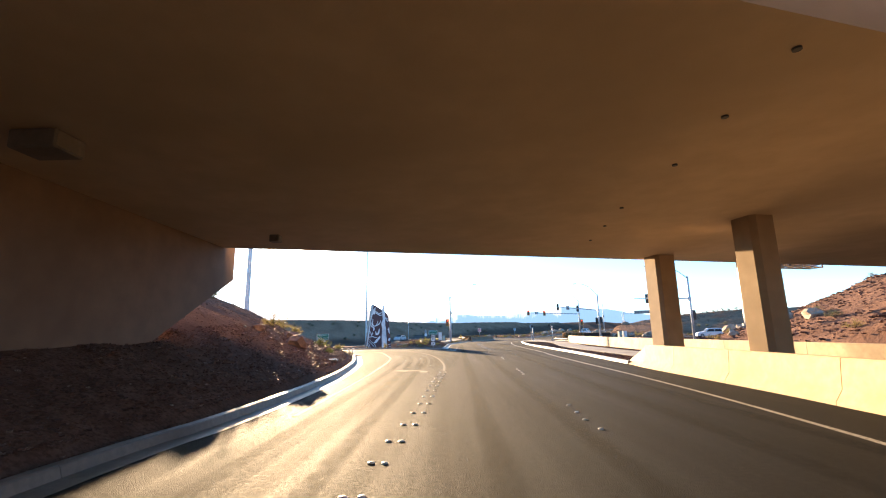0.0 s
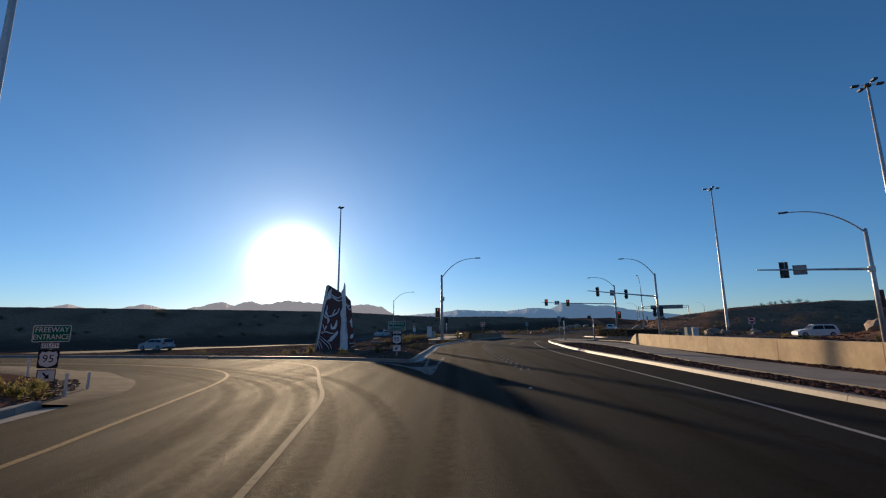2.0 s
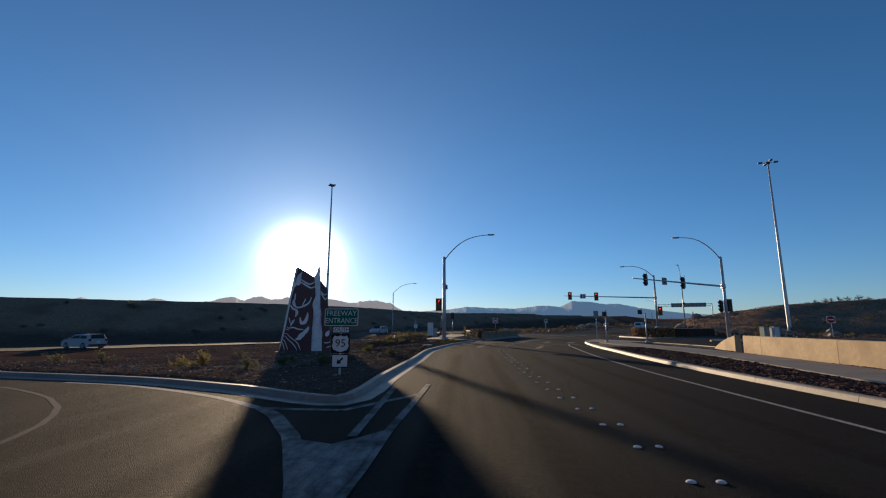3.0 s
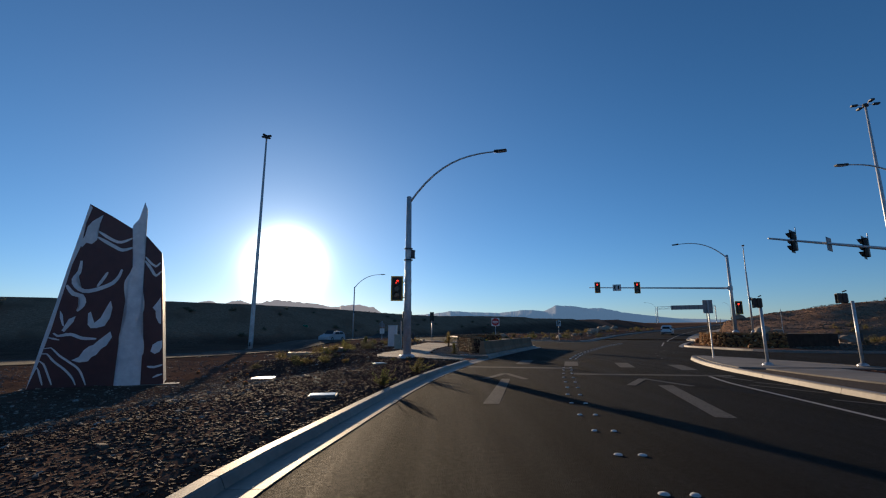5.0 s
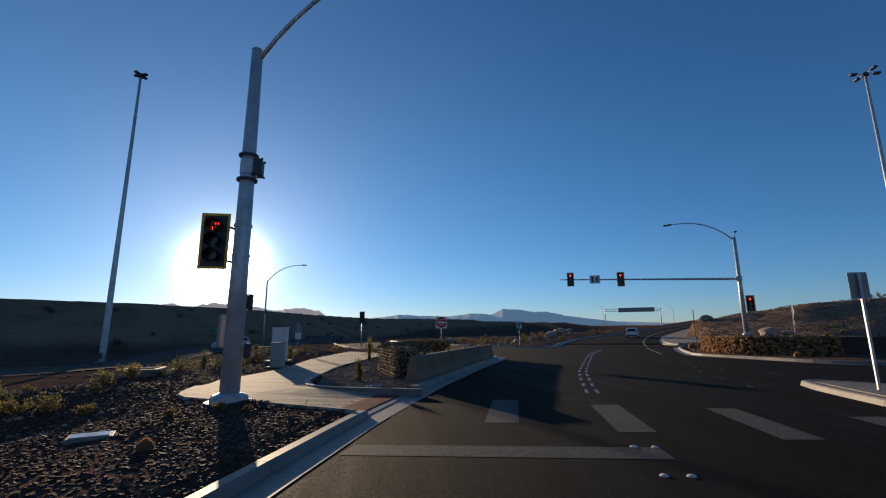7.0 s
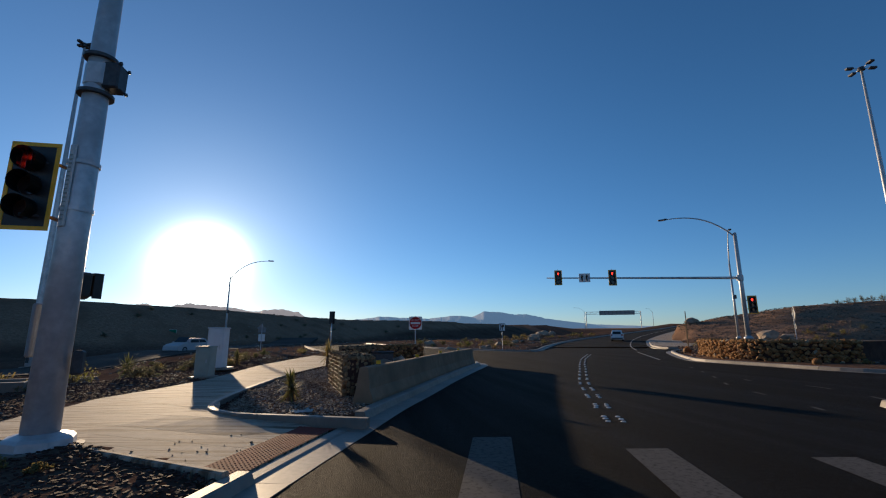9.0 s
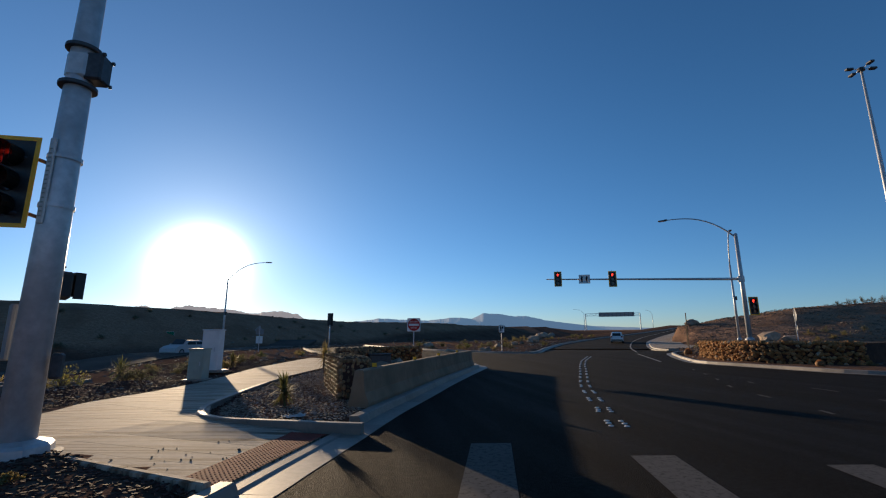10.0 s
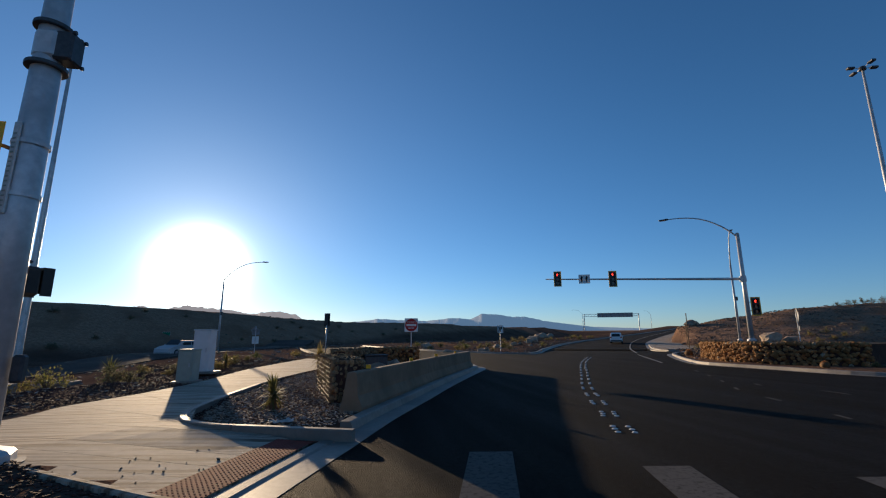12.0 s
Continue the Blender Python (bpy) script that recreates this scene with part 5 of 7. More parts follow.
street_light((-11.9, 136.1, -0.6), 9.2, (4.6, -1.2, 11.1), "galvanised street lamp with a curved arm beside the ramp")
street_light((42.0, 119.5, 1.2), 7.7, (-1.3, -1.9, 10.8), "galvanised street lamp behind the stone planter")
street_light((118, 300, 5.0), 9.0, (-4.5, 1.5, 11.0), "distant galvanised street lamp beside the far road")
street_light((165, 310, 5.4), 9.0, (-4.5, -1.5, 11.0), "distant galvanised street lamp beside the far road")


def signal_post(base, h, heads, label):
    t = thing("pedestrian_post", label, "pedestrian signal", "pedestrian posts on the refuge", base)
    part("post", tube([(0, 0, 0), (0, 0, h)], 0.058, 14), GALV, t, smooth=True)
    part("foot_plate", tube([(0, 0, 0), (0, 0, 0.05), (0, 0, 0.12)], [0.2, 0.19, 0.07], 12), GALV, t)
    for dx, dy, z, f in heads:
        ped_head(t, Vector((dx, dy, z)), f)
    part("push_button", box((0.08, -0.02, 1.1), (0.1, 0.12, 0.3), None, 0.02), DARK_GREY, t)
    return t


signal_post((15.6, 81.5, 0.15), 2.35, ((0, 0.05, 2.5, 300),), "short galvanised post with one black pedestrian signal")
signal_post((19.0, 81.0, 0.15), 2.55, ((-0.42, -0.1, 2.65, 300),), "leaning galvanised post with a black pedestrian signal")
t = signal_post((1.15, 126.2, -0.1), 3.0, (), "slim post with a black signal head beyond the walk")
signal_head(t, Vector((0, 0.1, 3.5)), 20, None, False)


# ---- road signs ----
def words(txt, size, name="lettering"):
    cu = bpy.data.curves.new(name, 'FONT')
    cu.body = txt
    cu.size = size
    cu.align_x, cu.align_y = 'CENTER', 'CENTER'
    cu.extrude = 0.002
    cu.resolution_u = 2
    ob = bpy.data.objects.new(name, cu)
    scene.collection.objects.link(ob)
    me = bpy.data.meshes.new_from_object(ob.evaluated_get(bpy.context.evaluated_depsgraph_get()))
    bpy.data.objects.remove(ob)
    return me


def lettering(parent, txt, size, x, y, z, material, sx=1.0):
    me = words(txt, size)
    me.materials.clear()
    me.materials.append(material)
    ob = new("lettering", me)
    ob.parent = parent
    ob.matrix_basis = Matrix.Translation((x, y, z)) @ Matrix.Diagonal((sx, 1, 1, 1))
    ob["label"] = "raised letters"
    return ob


def rounded(w, h, r):
    out = []
    for cx, cy, a0 in ((w / 2 - r, h / 2 - r, 0), (-w / 2 + r, h / 2 - r, 90), (-w / 2 + r, -h / 2 + r, 180), (w / 2 - r, -h / 2 + r, 270)):
        for k in range(4):
            a = radians(a0 + 30 * k)
            out.append((cx + r * math.cos(a), cy + r * math.sin(a)))
    return out


def facing(x, y, z, face):
    f = unit(face)
    right = Vector((0, 0, 1)).cross(f)
    return Matrix(((right.x, 0, f.x, x), (right.y, 0, f.y, y), (0, 1, 0, z), (0, 0, 0, 1)))


def plate(parent, w, h, z, material, edge=None, r=0.04, name="plate", label=""):
    p = part(name, prism(rounded(w, h, r), 0, 0.006), edge or material, parent, label)
    p.matrix_basis = Matrix.Translation((0, z, 0.04))
    if edge is not None:
        part("face", prism(rounded(w - 0.05, h - 0.05, max(r - 0.015, 0.01)), 0.006, 0.009), material, p)
    return p


def sign_root(name, label, x, y, z, face, h, group=""):
    t = thing(name, label, "road sign", group)
    t.matrix_basis = facing(x, y, z, face)
    part("post", box((0, h / 2 - 0.1, 0.0), (0.06, h + 0.2, 0.06), None, 0.006), GALV, t)
    return t


def route_assembly(x, y, z, face, turn, label, top):
    t = sign_root("freeway_sign", label, x, y, z, face, top, "freeway entrance signs")
    g = plate(t, 1.06, 0.54, top - 0.27, SIGN_GREEN, SIGN_WHITE, 0.05, "green_panel", "green panel with white border")
    lettering(g, "FREEWAY", 0.235, 0, 0.115, 0.010, SIGN_WHITE, 0.92)
    lettering(g, "ENTRANCE", 0.235, 0, -0.115, 0.010, SIGN_WHITE, 0.84)
    s = plate(t, 0.56, 0.21, top - 0.66, SIGN_WHITE, SIGN_BLACK, 0.03, "direction_panel", "white panel with black word")
    lettering(s, "SOUTH", 0.17, 0, 0, 0.010, SIGN_BLACK)
    k = part("shield_panel", prism(rounded(0.58, 0.58, 0.05), 0, 0.006), SIGN_BLACK, t, "black panel with white shield")
    k.matrix_basis = Matrix.Translation((0, top - 1.08, 0.04))
    half = [(0.0, -0.26), (0.10, -0.23), (0.21, -0.19), (0.26, -0.08), (0.235, 0.03), (0.25, 0.13), (0.20, 0.24), (0.10, 0.215), (0.0, 0.245)]
    part("shield", prism(half + [(-a, b) for a, b in half[-2:0:-1]], 0.006, 0.009), SIGN_WHITE, k, "white route shield")
    lettering(k, "95", 0.34, 0, 0.0, 0.010, SIGN_BLACK)
    a = plate(t, 0.52, 0.40, top - 1.61, SIGN_WHITE, SIGN_BLACK, 0.03, "arrow_panel", "white panel with black arrow")
    part("arrow", prism([(-0.026, -0.13), (0.026, -0.13), (0.026, 0.01), (0.09, 0.01), (0, 0.13), (-0.09, 0.01), (-0.026, 0.01)], 0.009, 0.012, pose(0, 0, 0, 0, 0, turn)), SIGN_BLACK, a)
    return t


route_assembly(-11.65, 41.6, 0.08, 165, 225, "green freeway entrance sign with route shield on a gravel verge", 1.78)
route_assembly(-1.75, 54.2, 0.05, 178, 135, "green freeway entrance sign with route shield in a dusty island", 2.05)

t = sign_root("do_not_enter_sign", "square white sign with a red disc on a slim post", 7.6, 105.6, 0.1, 186, 2.6)
p = plate(t, 0.76, 0.76, 2.2, SIGN_WHITE, None, 0.05)
part("disc", tube([(0, 0, 0.006), (0, 0, 0.009)], 0.35, 28), SIGN_RED, p, "red disc")
part("bar", box((0, 0, 0.0105), (0.56, 0.12, 0.002)), SIGN_WHITE, p)
lettering(p, "DO NOT", 0.12, 0, 0.17, 0.010, SIGN_WHITE)
lettering(p, "ENTER", 0.12, 0, -0.17, 0.010, SIGN_WHITE)
t = sign_root("do_not_enter_sign", "faded white sign with a red disc at the far carriageway", 51, 100, 0.1, 215, 2.8)
p = plate(t, 0.9, 0.9, 2.3, SIGN_WHITE, None, 0.05)
part("disc", tube([(0, 0, 0.006), (0, 0, 0.009)], 0.42, 28), SIGN_RED, p, "red disc")
part("bar", box((0, 0, 0.0105), (0.66, 0.14, 0.002)), SIGN_WHITE, p)
t = sign_root("keep_right_sign", "white sign with black curved arrow on a traffic island", 18.9, 125.4, 0.12, 190, 2.75)
p = plate(t, 0.62, 0.78, 2.33, SIGN_WHITE, SIGN_BLACK, 0.04)
part("symbol", prism([(-0.2, 0.28), (-0.08, 0.3), (-0.03, 0.05), (-0.12, -0.3), (-0.22, -0.3), (-0.16, 0.02)], 0.009, 0.012), SIGN_BLACK, p)
part("symbol", prism([(0.02, 0.26), (0.2, 0.26), (0.2, 0.05), (0.08, -0.02), (0.08, -0.3), (0.0, -0.3), (0.0, 0.05)], 0.009, 0.012), SIGN_BLACK, p)
t = sign_root("post_sign", "plain aluminium sign back on a white-lit post in the refuge", 16.1, 85.9, 0.15, 15, 2.9)
plate(t, 0.46, 0.68, 2.58, ALU, None, 0.03)
t = sign_root("warning_sign", "diamond sign seen edge-on above the stone planter", 38.6, 110.2, 0.5, 128, 3.2)
p = part("plate", prism([(0, 0.62), (0.62, 0), (0, -0.62), (-0.62, 0)], 0, 0.006), ALU, t)
p.matrix_basis = Matrix.Translation((0, 2.75, 0.04))
plate(t, 0.5, 0.4, 1.75, ALU)
t = sign_root("post_sign", "grey sign backs clustered on one post by the ramp", -6.3, 129.5, -0.35, 10, 3.2)
p = part("plate", prism([(0, 0.45), (0.45, 0), (0, -0.45), (-0.45, 0)], 0, 0.006), ALU, t)
p.matrix_basis = Matrix.Translation((0.1, 2.75, 0.04))
plate(t, 0.8, 0.5, 2.55, ALU)
plate(t, 0.7, 0.75, 1.75, SIGN_WHITE)
t = sign_root("guide_sign", "green sign with white panels far off by the ramp", -26, 157, -0.6, 178, 3.2)
plate(t, 1.1, 0.6, 2.9, SIGN_GREEN, SIGN_WHITE)
plate(t, 0.6, 0.9, 2.0, SIGN_WHITE)
for x, y, h in ((-8.1, 38.2, 0.8), (-8.75, 39.7, 0.75), (-13.6, 43.0, 0.7), (24, 70, 0.9), (25.5, 74, 0.9)):
    t = thing("delineator_post", "slim white flexible marker post at the verge", "marker post", "slim marker posts", (x, y, ground_z(x, y) if x < 0 else 0.0))
    part("post", box((0, 0, h / 2), (0.08, 0.03, h), None, 0.008), SIGN_WHITE, t)
    part("base", tube([(0, 0, 0), (0, 0, 0.05)], 0.09, 12), RUBBER, t)
for x, y, h in ((36.6, 120.0, 3.5), (45.6, 131.6, 2.8)):
    t = thing("marker_pole", "slim weathered sign post beside the far walk", "post", "", (x, y, 0.15))
    part("post", box((0, 0, h / 2), (0.07, 0.07, h + 0.6), None, 0.01), STEM, t)

# overhead sign frame far down the road
t = thing("sign_gantry", "grey overhead sign frame spanning the far road", "sign gantry", "", (132, 296, 5.2), -28)
for x in (-13.5, 13.5):
    part("leg", tube([(x, 0, 0), (x, 0, 8.6)], 0.22, 12), GALV, t)
bm = bmesh.new()
for z in (7.4, 8.6):
    put_tube(bm, [(-13.5, 0, z), (13.5, 0, z)], 0.1, 8)
for i in range(18):
    x = -13.5 + 1.5 * i
    put_tube(bm, [(x, 0, 7.4 if i % 2 else 8.6), (x + 1.5, 0, 8.6 if i % 2 else 7.4)], 0.06, 6)
part("truss", bm, GALV, t)
p = part("sign_panel", box((2.0, -0.25, 8.0), (17.5, 0.08, 2.3), None, 0.02), ALU, t, "pale grey-green sign panel back")
for i in range(9):
    part("stiffener", box((-6 + 2.0 * i, -0.32, 8.0), (0.12, 0.08, 2.2)), DARK_GREY, p)

# ---- monument ----
# a tapering painted slab; local x runs along its face, y points back
mon = thing("monument", "dark maroon tapering steel monument with pale cut-out motifs", "monument", "", (-13.02, 83.54, -0.95), 26.7)
FACE = [(-2.26, -0.25), (2.67, -0.25), (2.65, 0.0), (2.0, 6.2), (1.33, 6.95), (0.63, 7.32), (-0.12, 7.78), (-1.04, 8.28)]
BACK = [(-2.2, -0.25), (2.67, -0.25), (2.65, 0.0), (2.08, 5.35), (1.36, 6.6), (0.63, 7.2), (-0.12, 7.66), (-1.0, 8.15)]
bm = bmesh.new()
front = [bm.verts.new((x, 0.0, z)) for x, z in FACE]
back = [bm.verts.new((x, 1.4, z)) for x, z in BACK]
bm.faces.new(front)
bm.faces.new(back[::-1])
for i in range(len(FACE)):
    j = (i + 1) % len(FACE)
    bm.faces.new((front[j], front[i], back[i], back[j]))
bmesh.ops.recalc_face_normals(bm, faces=bm.faces[:])
body = part("slab", bm, MAROON, mon, "maroon painted slab")
# motifs are thin plates on the front; (x, z) outlines
FM = Matrix(((1, 0, 0, 0), (0, 0, -1, 0), (0, 1, 0, 0), (0, 0, 0, 1)))


def motif(poly, lo=0.004, hi=0.02, name="motif"):
    part(name, prism(poly, lo, hi, FM), MOTIF, mon, "pale cut-out motif")


def ribbon(pts, w, name="motif"):
    """A rounded band along a path, narrowing at its ends."""
    line = smooth_line(pts, 0.12)
    n = normals(line)
    k = len(line) - 1
    ws = [w * (0.45 + 0.55 * min(1.0, 4 * i / k, 4 * (k - i) / k)) / 2 for i in range(k + 1)]
    a = [(p.x + q.x * r, p.y + q.y * r) for p, q, r in zip(line, n, ws)]
    b = [(p.x - q.x * r, p.y - q.y * r) for p, q, r in zip(line, n, ws)]
    motif(a + b[::-1], name=name)


river_l = smooth_line([(0.74, -0.2), (0.80, 0.6), (0.81, 1.48), (0.72, 2.11), (0.76, 2.55), (0.91, 3.13), (0.87, 3.65), (0.69, 4.3), (0.67, 4.78), (0.88, 5.3), (0.89, 5.92), (0.78, 6.73), (0.71, 7.42), (0.9, 7.72), (1.07, 8.62)], 0.15)
river_r = smooth_line([(1.76, -0.2), (1.71, 0.69), (1.58, 1.03), (1.73, 1.45), (1.66, 2.1), (1.41, 2.49), (1.31, 2.93), (1.53, 3.35), (1.53, 3.8), (1.42, 4.33), (1.34, 5.27), (1.32, 6.09), (1.22, 6.91), (1.24, 7.62), (1.22, 8.27)], 0.15)
part("river_band", prism([(p.x, p.y) for p in river_l] + [(p.x, p.y) for p in river_r[::-1]], 0.004, 0.05, FM), MOTIF, mon, "pale wavy river band rising to a spike")
motif([(-1.03, 6.83), (-1.01, 7.18), (-0.86, 7.46), (-0.49, 7.81), (-0.56, 7.42), (-0.64, 7.0), (-0.59, 6.61), (-0.76, 6.4), (-0.97, 6.44), (-1.11, 6.22), (-1.19, 6.42)])
ribbon([(-0.6, 7.03), (-0.05, 6.68), (0.33, 6.58), (0.74, 6.81)], 0.13)
ribbon([(-0.58, 6.74), (0.03, 6.39), (0.42, 6.21), (0.80, 6.36)], 0.15)
ribbon([(1.36, 5.96), (1.62, 5.65), (1.82, 5.52), (1.98, 5.72)], 0.10)
ribbon([(1.36, 5.77), (1.62, 5.42), (1.86, 5.08), (2.05, 5.3)], 0.12)
ribbon([(0.5, 5.3), (0.41, 4.95), (0.22, 4.65), (-0.07, 4.46), (-0.47, 4.28), (-0.81, 4.24), (-1.1, 4.44), (-1.21, 4.74), (-1.06, 5.1), (-1.04, 5.6)], 0.17)
ribbon([(-0.02, 5.14), (-0.17, 4.79), (-0.34, 4.45)], 0.12)
ribbon([(-1.44, 4.47), (-1.16, 4.1), (-0.86, 4.01), (-0.75, 3.74), (-0.82, 3.49), (-0.94, 3.33)], 0.18)
motif([(-0.49, 2.74), (-0.53, 3.24), (-0.44, 3.32), (-0.26, 2.82), (-0.06, 3.04), (0.13, 3.58), (0.23, 3.84), (0.33, 3.51), (0.29, 3.07), (0.13, 2.69), (-0.17, 2.59), (-0.37, 2.59)])
motif([(-1.38, 2.71), (-1.5, 3.05), (-1.53, 3.35), (-1.42, 3.18), (-1.31, 2.66)])
motif([(-1.37, 2.49), (-1.18, 2.98), (-0.96, 3.11), (-1.01, 2.86), (-1.28, 2.42)])
ribbon([(-1.64, 2.37), (-1.48, 2.25), (-1.04, 2.32), (-0.62, 2.15), (-0.11, 2.12)], 0.13)
ribbon([(-1.78, 2.18), (-1.6, 2.13), (-1.4, 2.08)], 0.08)
motif([(-0.88, 1.2), (-0.63, 1.34), (-0.5, 1.62), (-0.32, 1.8), (-0.18, 1.85), (-0.01, 2.06), (0.37, 2.44), (0.46, 2.19), (0.29, 1.81), (0.12, 1.68), (-0.03, 1.42), (-0.18, 1.33), (-0.3, 1.14), (-0.6, 1.1)])
ribbon([(-1.86, 1.72), (-1.64, 1.75), (-1.31, 1.41), (-0.99, 1.16), (-0.56, 0.78), (-0.26, 0.12)], 0.08)
ribbon([(-1.9, 1.5), (-1.75, 1.5), (-1.47, 1.17), (-1.05, 0.8), (-0.75, 0.43), (-0.62, 0.14)], 0.08)
ribbon([(-2.03, 1.08), (-1.95, 1.2), (-1.8, 1.07), (-1.59, 0.59), (-1.43, 0.19)], 0.07)
ribbon([(-2.08, 0.8), (-1.99, 0.92), (-1.87, 0.6), (-1.74, 0.2)], 0.07)
motif([(1.88, 3.55), (2.0, 3.74), (2.16, 4.05), (2.27, 3.15), (2.29, 2.78), (2.2, 2.83), (2.06, 3.1), (2.01, 3.41)])
motif([(2.0, 1.52), (2.06, 1.83), (2.25, 1.98), (2.42, 2.02), (2.44, 1.7), (2.35, 1.49), (2.18, 1.4)])
ribbon([(1.93, 0.84), (2.2, 0.8), (2.54, 0.9)], 0.1)
ribbon([(2.2, 0.33), (2.38, 0.42), (2.57, 0.47)], 0.1)
# pale strip wrapped round the two ends
motif([(-2.25, 0.02), (-2.02, 0.9), (-1.72, 2.6), (-1.62, 3.4), (-1.46, 4.6), (-1.36, 5.4), (-1.14, 6.3), (-1.12, 7.2), (-0.93, 8.1), (-1.03, 8.26), (-1.24, 6.9), (-1.50, 5.2), (-1.72, 3.6), (-1.98, 1.9)], 0.004, 0.012, "edge_band")
bm = bmesh.new()
sv = [bm.verts.new((x + 0.006, y, z)) for x, y, z in ((2.65, 0.02, 0.0), (2.65, 1.38, 0.0), (2.08, 1.38, 5.33), (2.0, 0.02, 6.18))]
bm.faces.new(sv)
bmesh.ops.solidify(bm, geom=bm.faces[:], thickness=-0.012)
bmesh.ops.recalc_face_normals(bm, faces=bm.faces[:])
part("side_sheet", bm, CABINET, mon, "pale sunlit side sheet")
part("plinth", prism([(-2.5, -0.2), (3.3, -0.2), (3.3, 1.7), (-2.5, 1.7)], -0.35, 0.03), CONCRETE, mon)

# ---- cabinets ----
t = thing("control_cabinet", "tall pale metal signal control cabinet on a concrete pad", "utility cabinet", "", (-1.66, 100.9, 0.15), -6)
part("body", box((0, 0, 0.92), (0.68, 0.62, 1.68), None, 0.02), CABINET, t)
part("roof", box((0, 0, 1.78), (0.74, 0.68, 0.05), None, 0.015), CABINET, t)
d = part("door", box((0, -0.32, 0.92), (0.60, 0.02, 1.56), None, 0.006), CABINET, t)
part("handle", box((0.22, -0.345, 0.95), (0.04, 0.03, 0.18), None, 0.008), GALV, d)
part("pad", box((0, 0, 0.04), (1.2, 0.9, 0.1), None, 0.01), CONCRETE, t)
t = thing("meter_cabinet", "lower grey-green metal meter cabinet beside the walk", "utility cabinet", "", (-0.82, 97.0, 0.13), -6)
part("body", box((0, 0, 0.55), (0.50, 0.55, 1.0), None, 0.02), CABINET_GREEN, t)
part("hood", box((0, 0, 1.07), (0.54, 0.6, 0.06), None, 0.015), CABINET_GREEN, t)
d = part("door", box((0, -0.285, 0.55), (0.44, 0.02, 0.9), None, 0.006), CABINET_GREEN, t)
part("handle", box((0.16, -0.305, 0.58), (0.03, 0.025, 0.12), None, 0.006), GALV, d)
part("pad", box((0, 0, 0.02), (0.7, 0.75, 0.08), None, 0.01), CONCRETE, t)
for x, y, m_, label in ((33.5, 87.0, CABINET_GREEN, "squat pale green cabinet behind the tan wall"), (34.3, 86.7, CABINET, "squat white cabinet behind the tan wall")):
    t = thing("utility_cabinet", label, "utility cabinet", "", (x, y, 0.15), 10)
    part("body", box((0, 0, 0.66), (0.62, 0.6, 1.28), None, 0.03), m_, t)
    part("lid", box((0, 0, 1.32), (0.68, 0.66, 0.06), None, 0.02), m_, t)
    part("door", box((0, -0.31, 0.68), (0.52, 0.02, 1.1), None, 0.006), m_, t)

# ---- concrete utility covers ----
for x, y, rz, w in ((-0.24, 73.4, 8, 1.0), (-6.4, 86.2, 20, 2.3), (-0.42, 83.8, 24, 0.95), (-6.1, 23.6, 5, 1.0)):
    z = ground_z(x, y) + 0.01
    t = thing("utility_cover", "pale square concrete utility cover set in rock mulch", "utility cover", "covers in the verge", (x, y, z), rz)
    part("rim", box((0, 0, 0.0), (0.62 * w, 0.46 * w, 0.09), None, 0.01), CONCRETE, t)
    part("lid", box((0, 0, 0.047), (0.52 * w, 0.36 * w, 0.02), None, 0.006), COVER_LID, t)

# ---- corner walk and crossing ramp ----
def walk_z(x, y):
    """Height of the walk: level, dipping to the gutter at the crossing."""
    d = road_distance(np.array([x]), np.array([y]))[0]
    along = max(0.0, 1 - abs(y - 86.5) / 2.2)
    dip = min(1.0, max(0.0, 1 - (d - 1.25) / 2.8)) * min(1.0, along * 2.5)
    return 0.155 - 0.127 * dip


corner = thing("corner_walk", "pale broom-finished concrete corner walk with scored joints", "sidewalk", kind="structure")
WEST = [(0.95, 86.78), (-0.05, 87.1), (-0.62, 87.45), (-1.02, 88.0), (-1.22, 88.7), (-1.38, 89.9), (-1.25, 91.6), (-0.75, 93.6), (-0.42, 95.8), (-0.35, 98.4), (-0.4, 101), (-0.35, 103.6), (-0.05, 106.2), (0.25, 108.8), (0.6, 111.4), (1.0, 114)]
EAST = [(3.46, 85.1), (3.6, 85.5), (3.75, 85.95), (3.9, 86.4), (4.07, 86.9), (4.3, 87.7), (2.05, 89.35), (1.58, 91.0), (1.62, 93.2), (1.75, 95.6), (2.05, 98.1), (2.5, 100.6), (3.0, 103), (3.5, 105.4), (3.9, 107.6), (4.1, 109.4)]


def walk_slab(w0, e0, w1, e1, n=10):
    bm = bmesh.new()
    g = 0.006
    tops, bots = [], []
    for a, b, s in ((Vector(w0), Vector(e0), g), (Vector(w1), Vector(e1), -g)):
        u = (Vector(w1) - Vector(w0)).normalized() * s
        row = [a + (b - a) * (i / n) + u for i in range(n + 1)]
        tops.append([bm.verts.new((p.x, p.y, walk_z(p.x, p.y))) for p in row])
        bots.append([bm.verts.new((p.x, p.y, -0.1)) for p in row])
    for i in range(n):
        bm.faces.new((tops[0][i], tops[0][i + 1], tops[1][i + 1], tops[1][i]))
        bm.faces.new((bots[0][i + 1], bots[0][i], tops[0][i], tops[0][i + 1])[::-1])
        bm.faces.new((bots[1][i], bots[1][i + 1], tops[1][i + 1], tops[1][i])[::-1])
    bm.faces.new((bots[0][0], tops[0][0], tops[1][0], bots[1][0]))
    bm.faces.new((bots[0][n], tops[0][n], tops[1][n], bots[1][n]))
    bmesh.ops.recalc_face_normals(bm, faces=bm.faces[:])
    return bm


for i in range(len(WEST) - 1):
    part("slab", walk_slab(WEST[i], EAST[i], WEST[i + 1], EAST[i + 1]), WALK, corner)

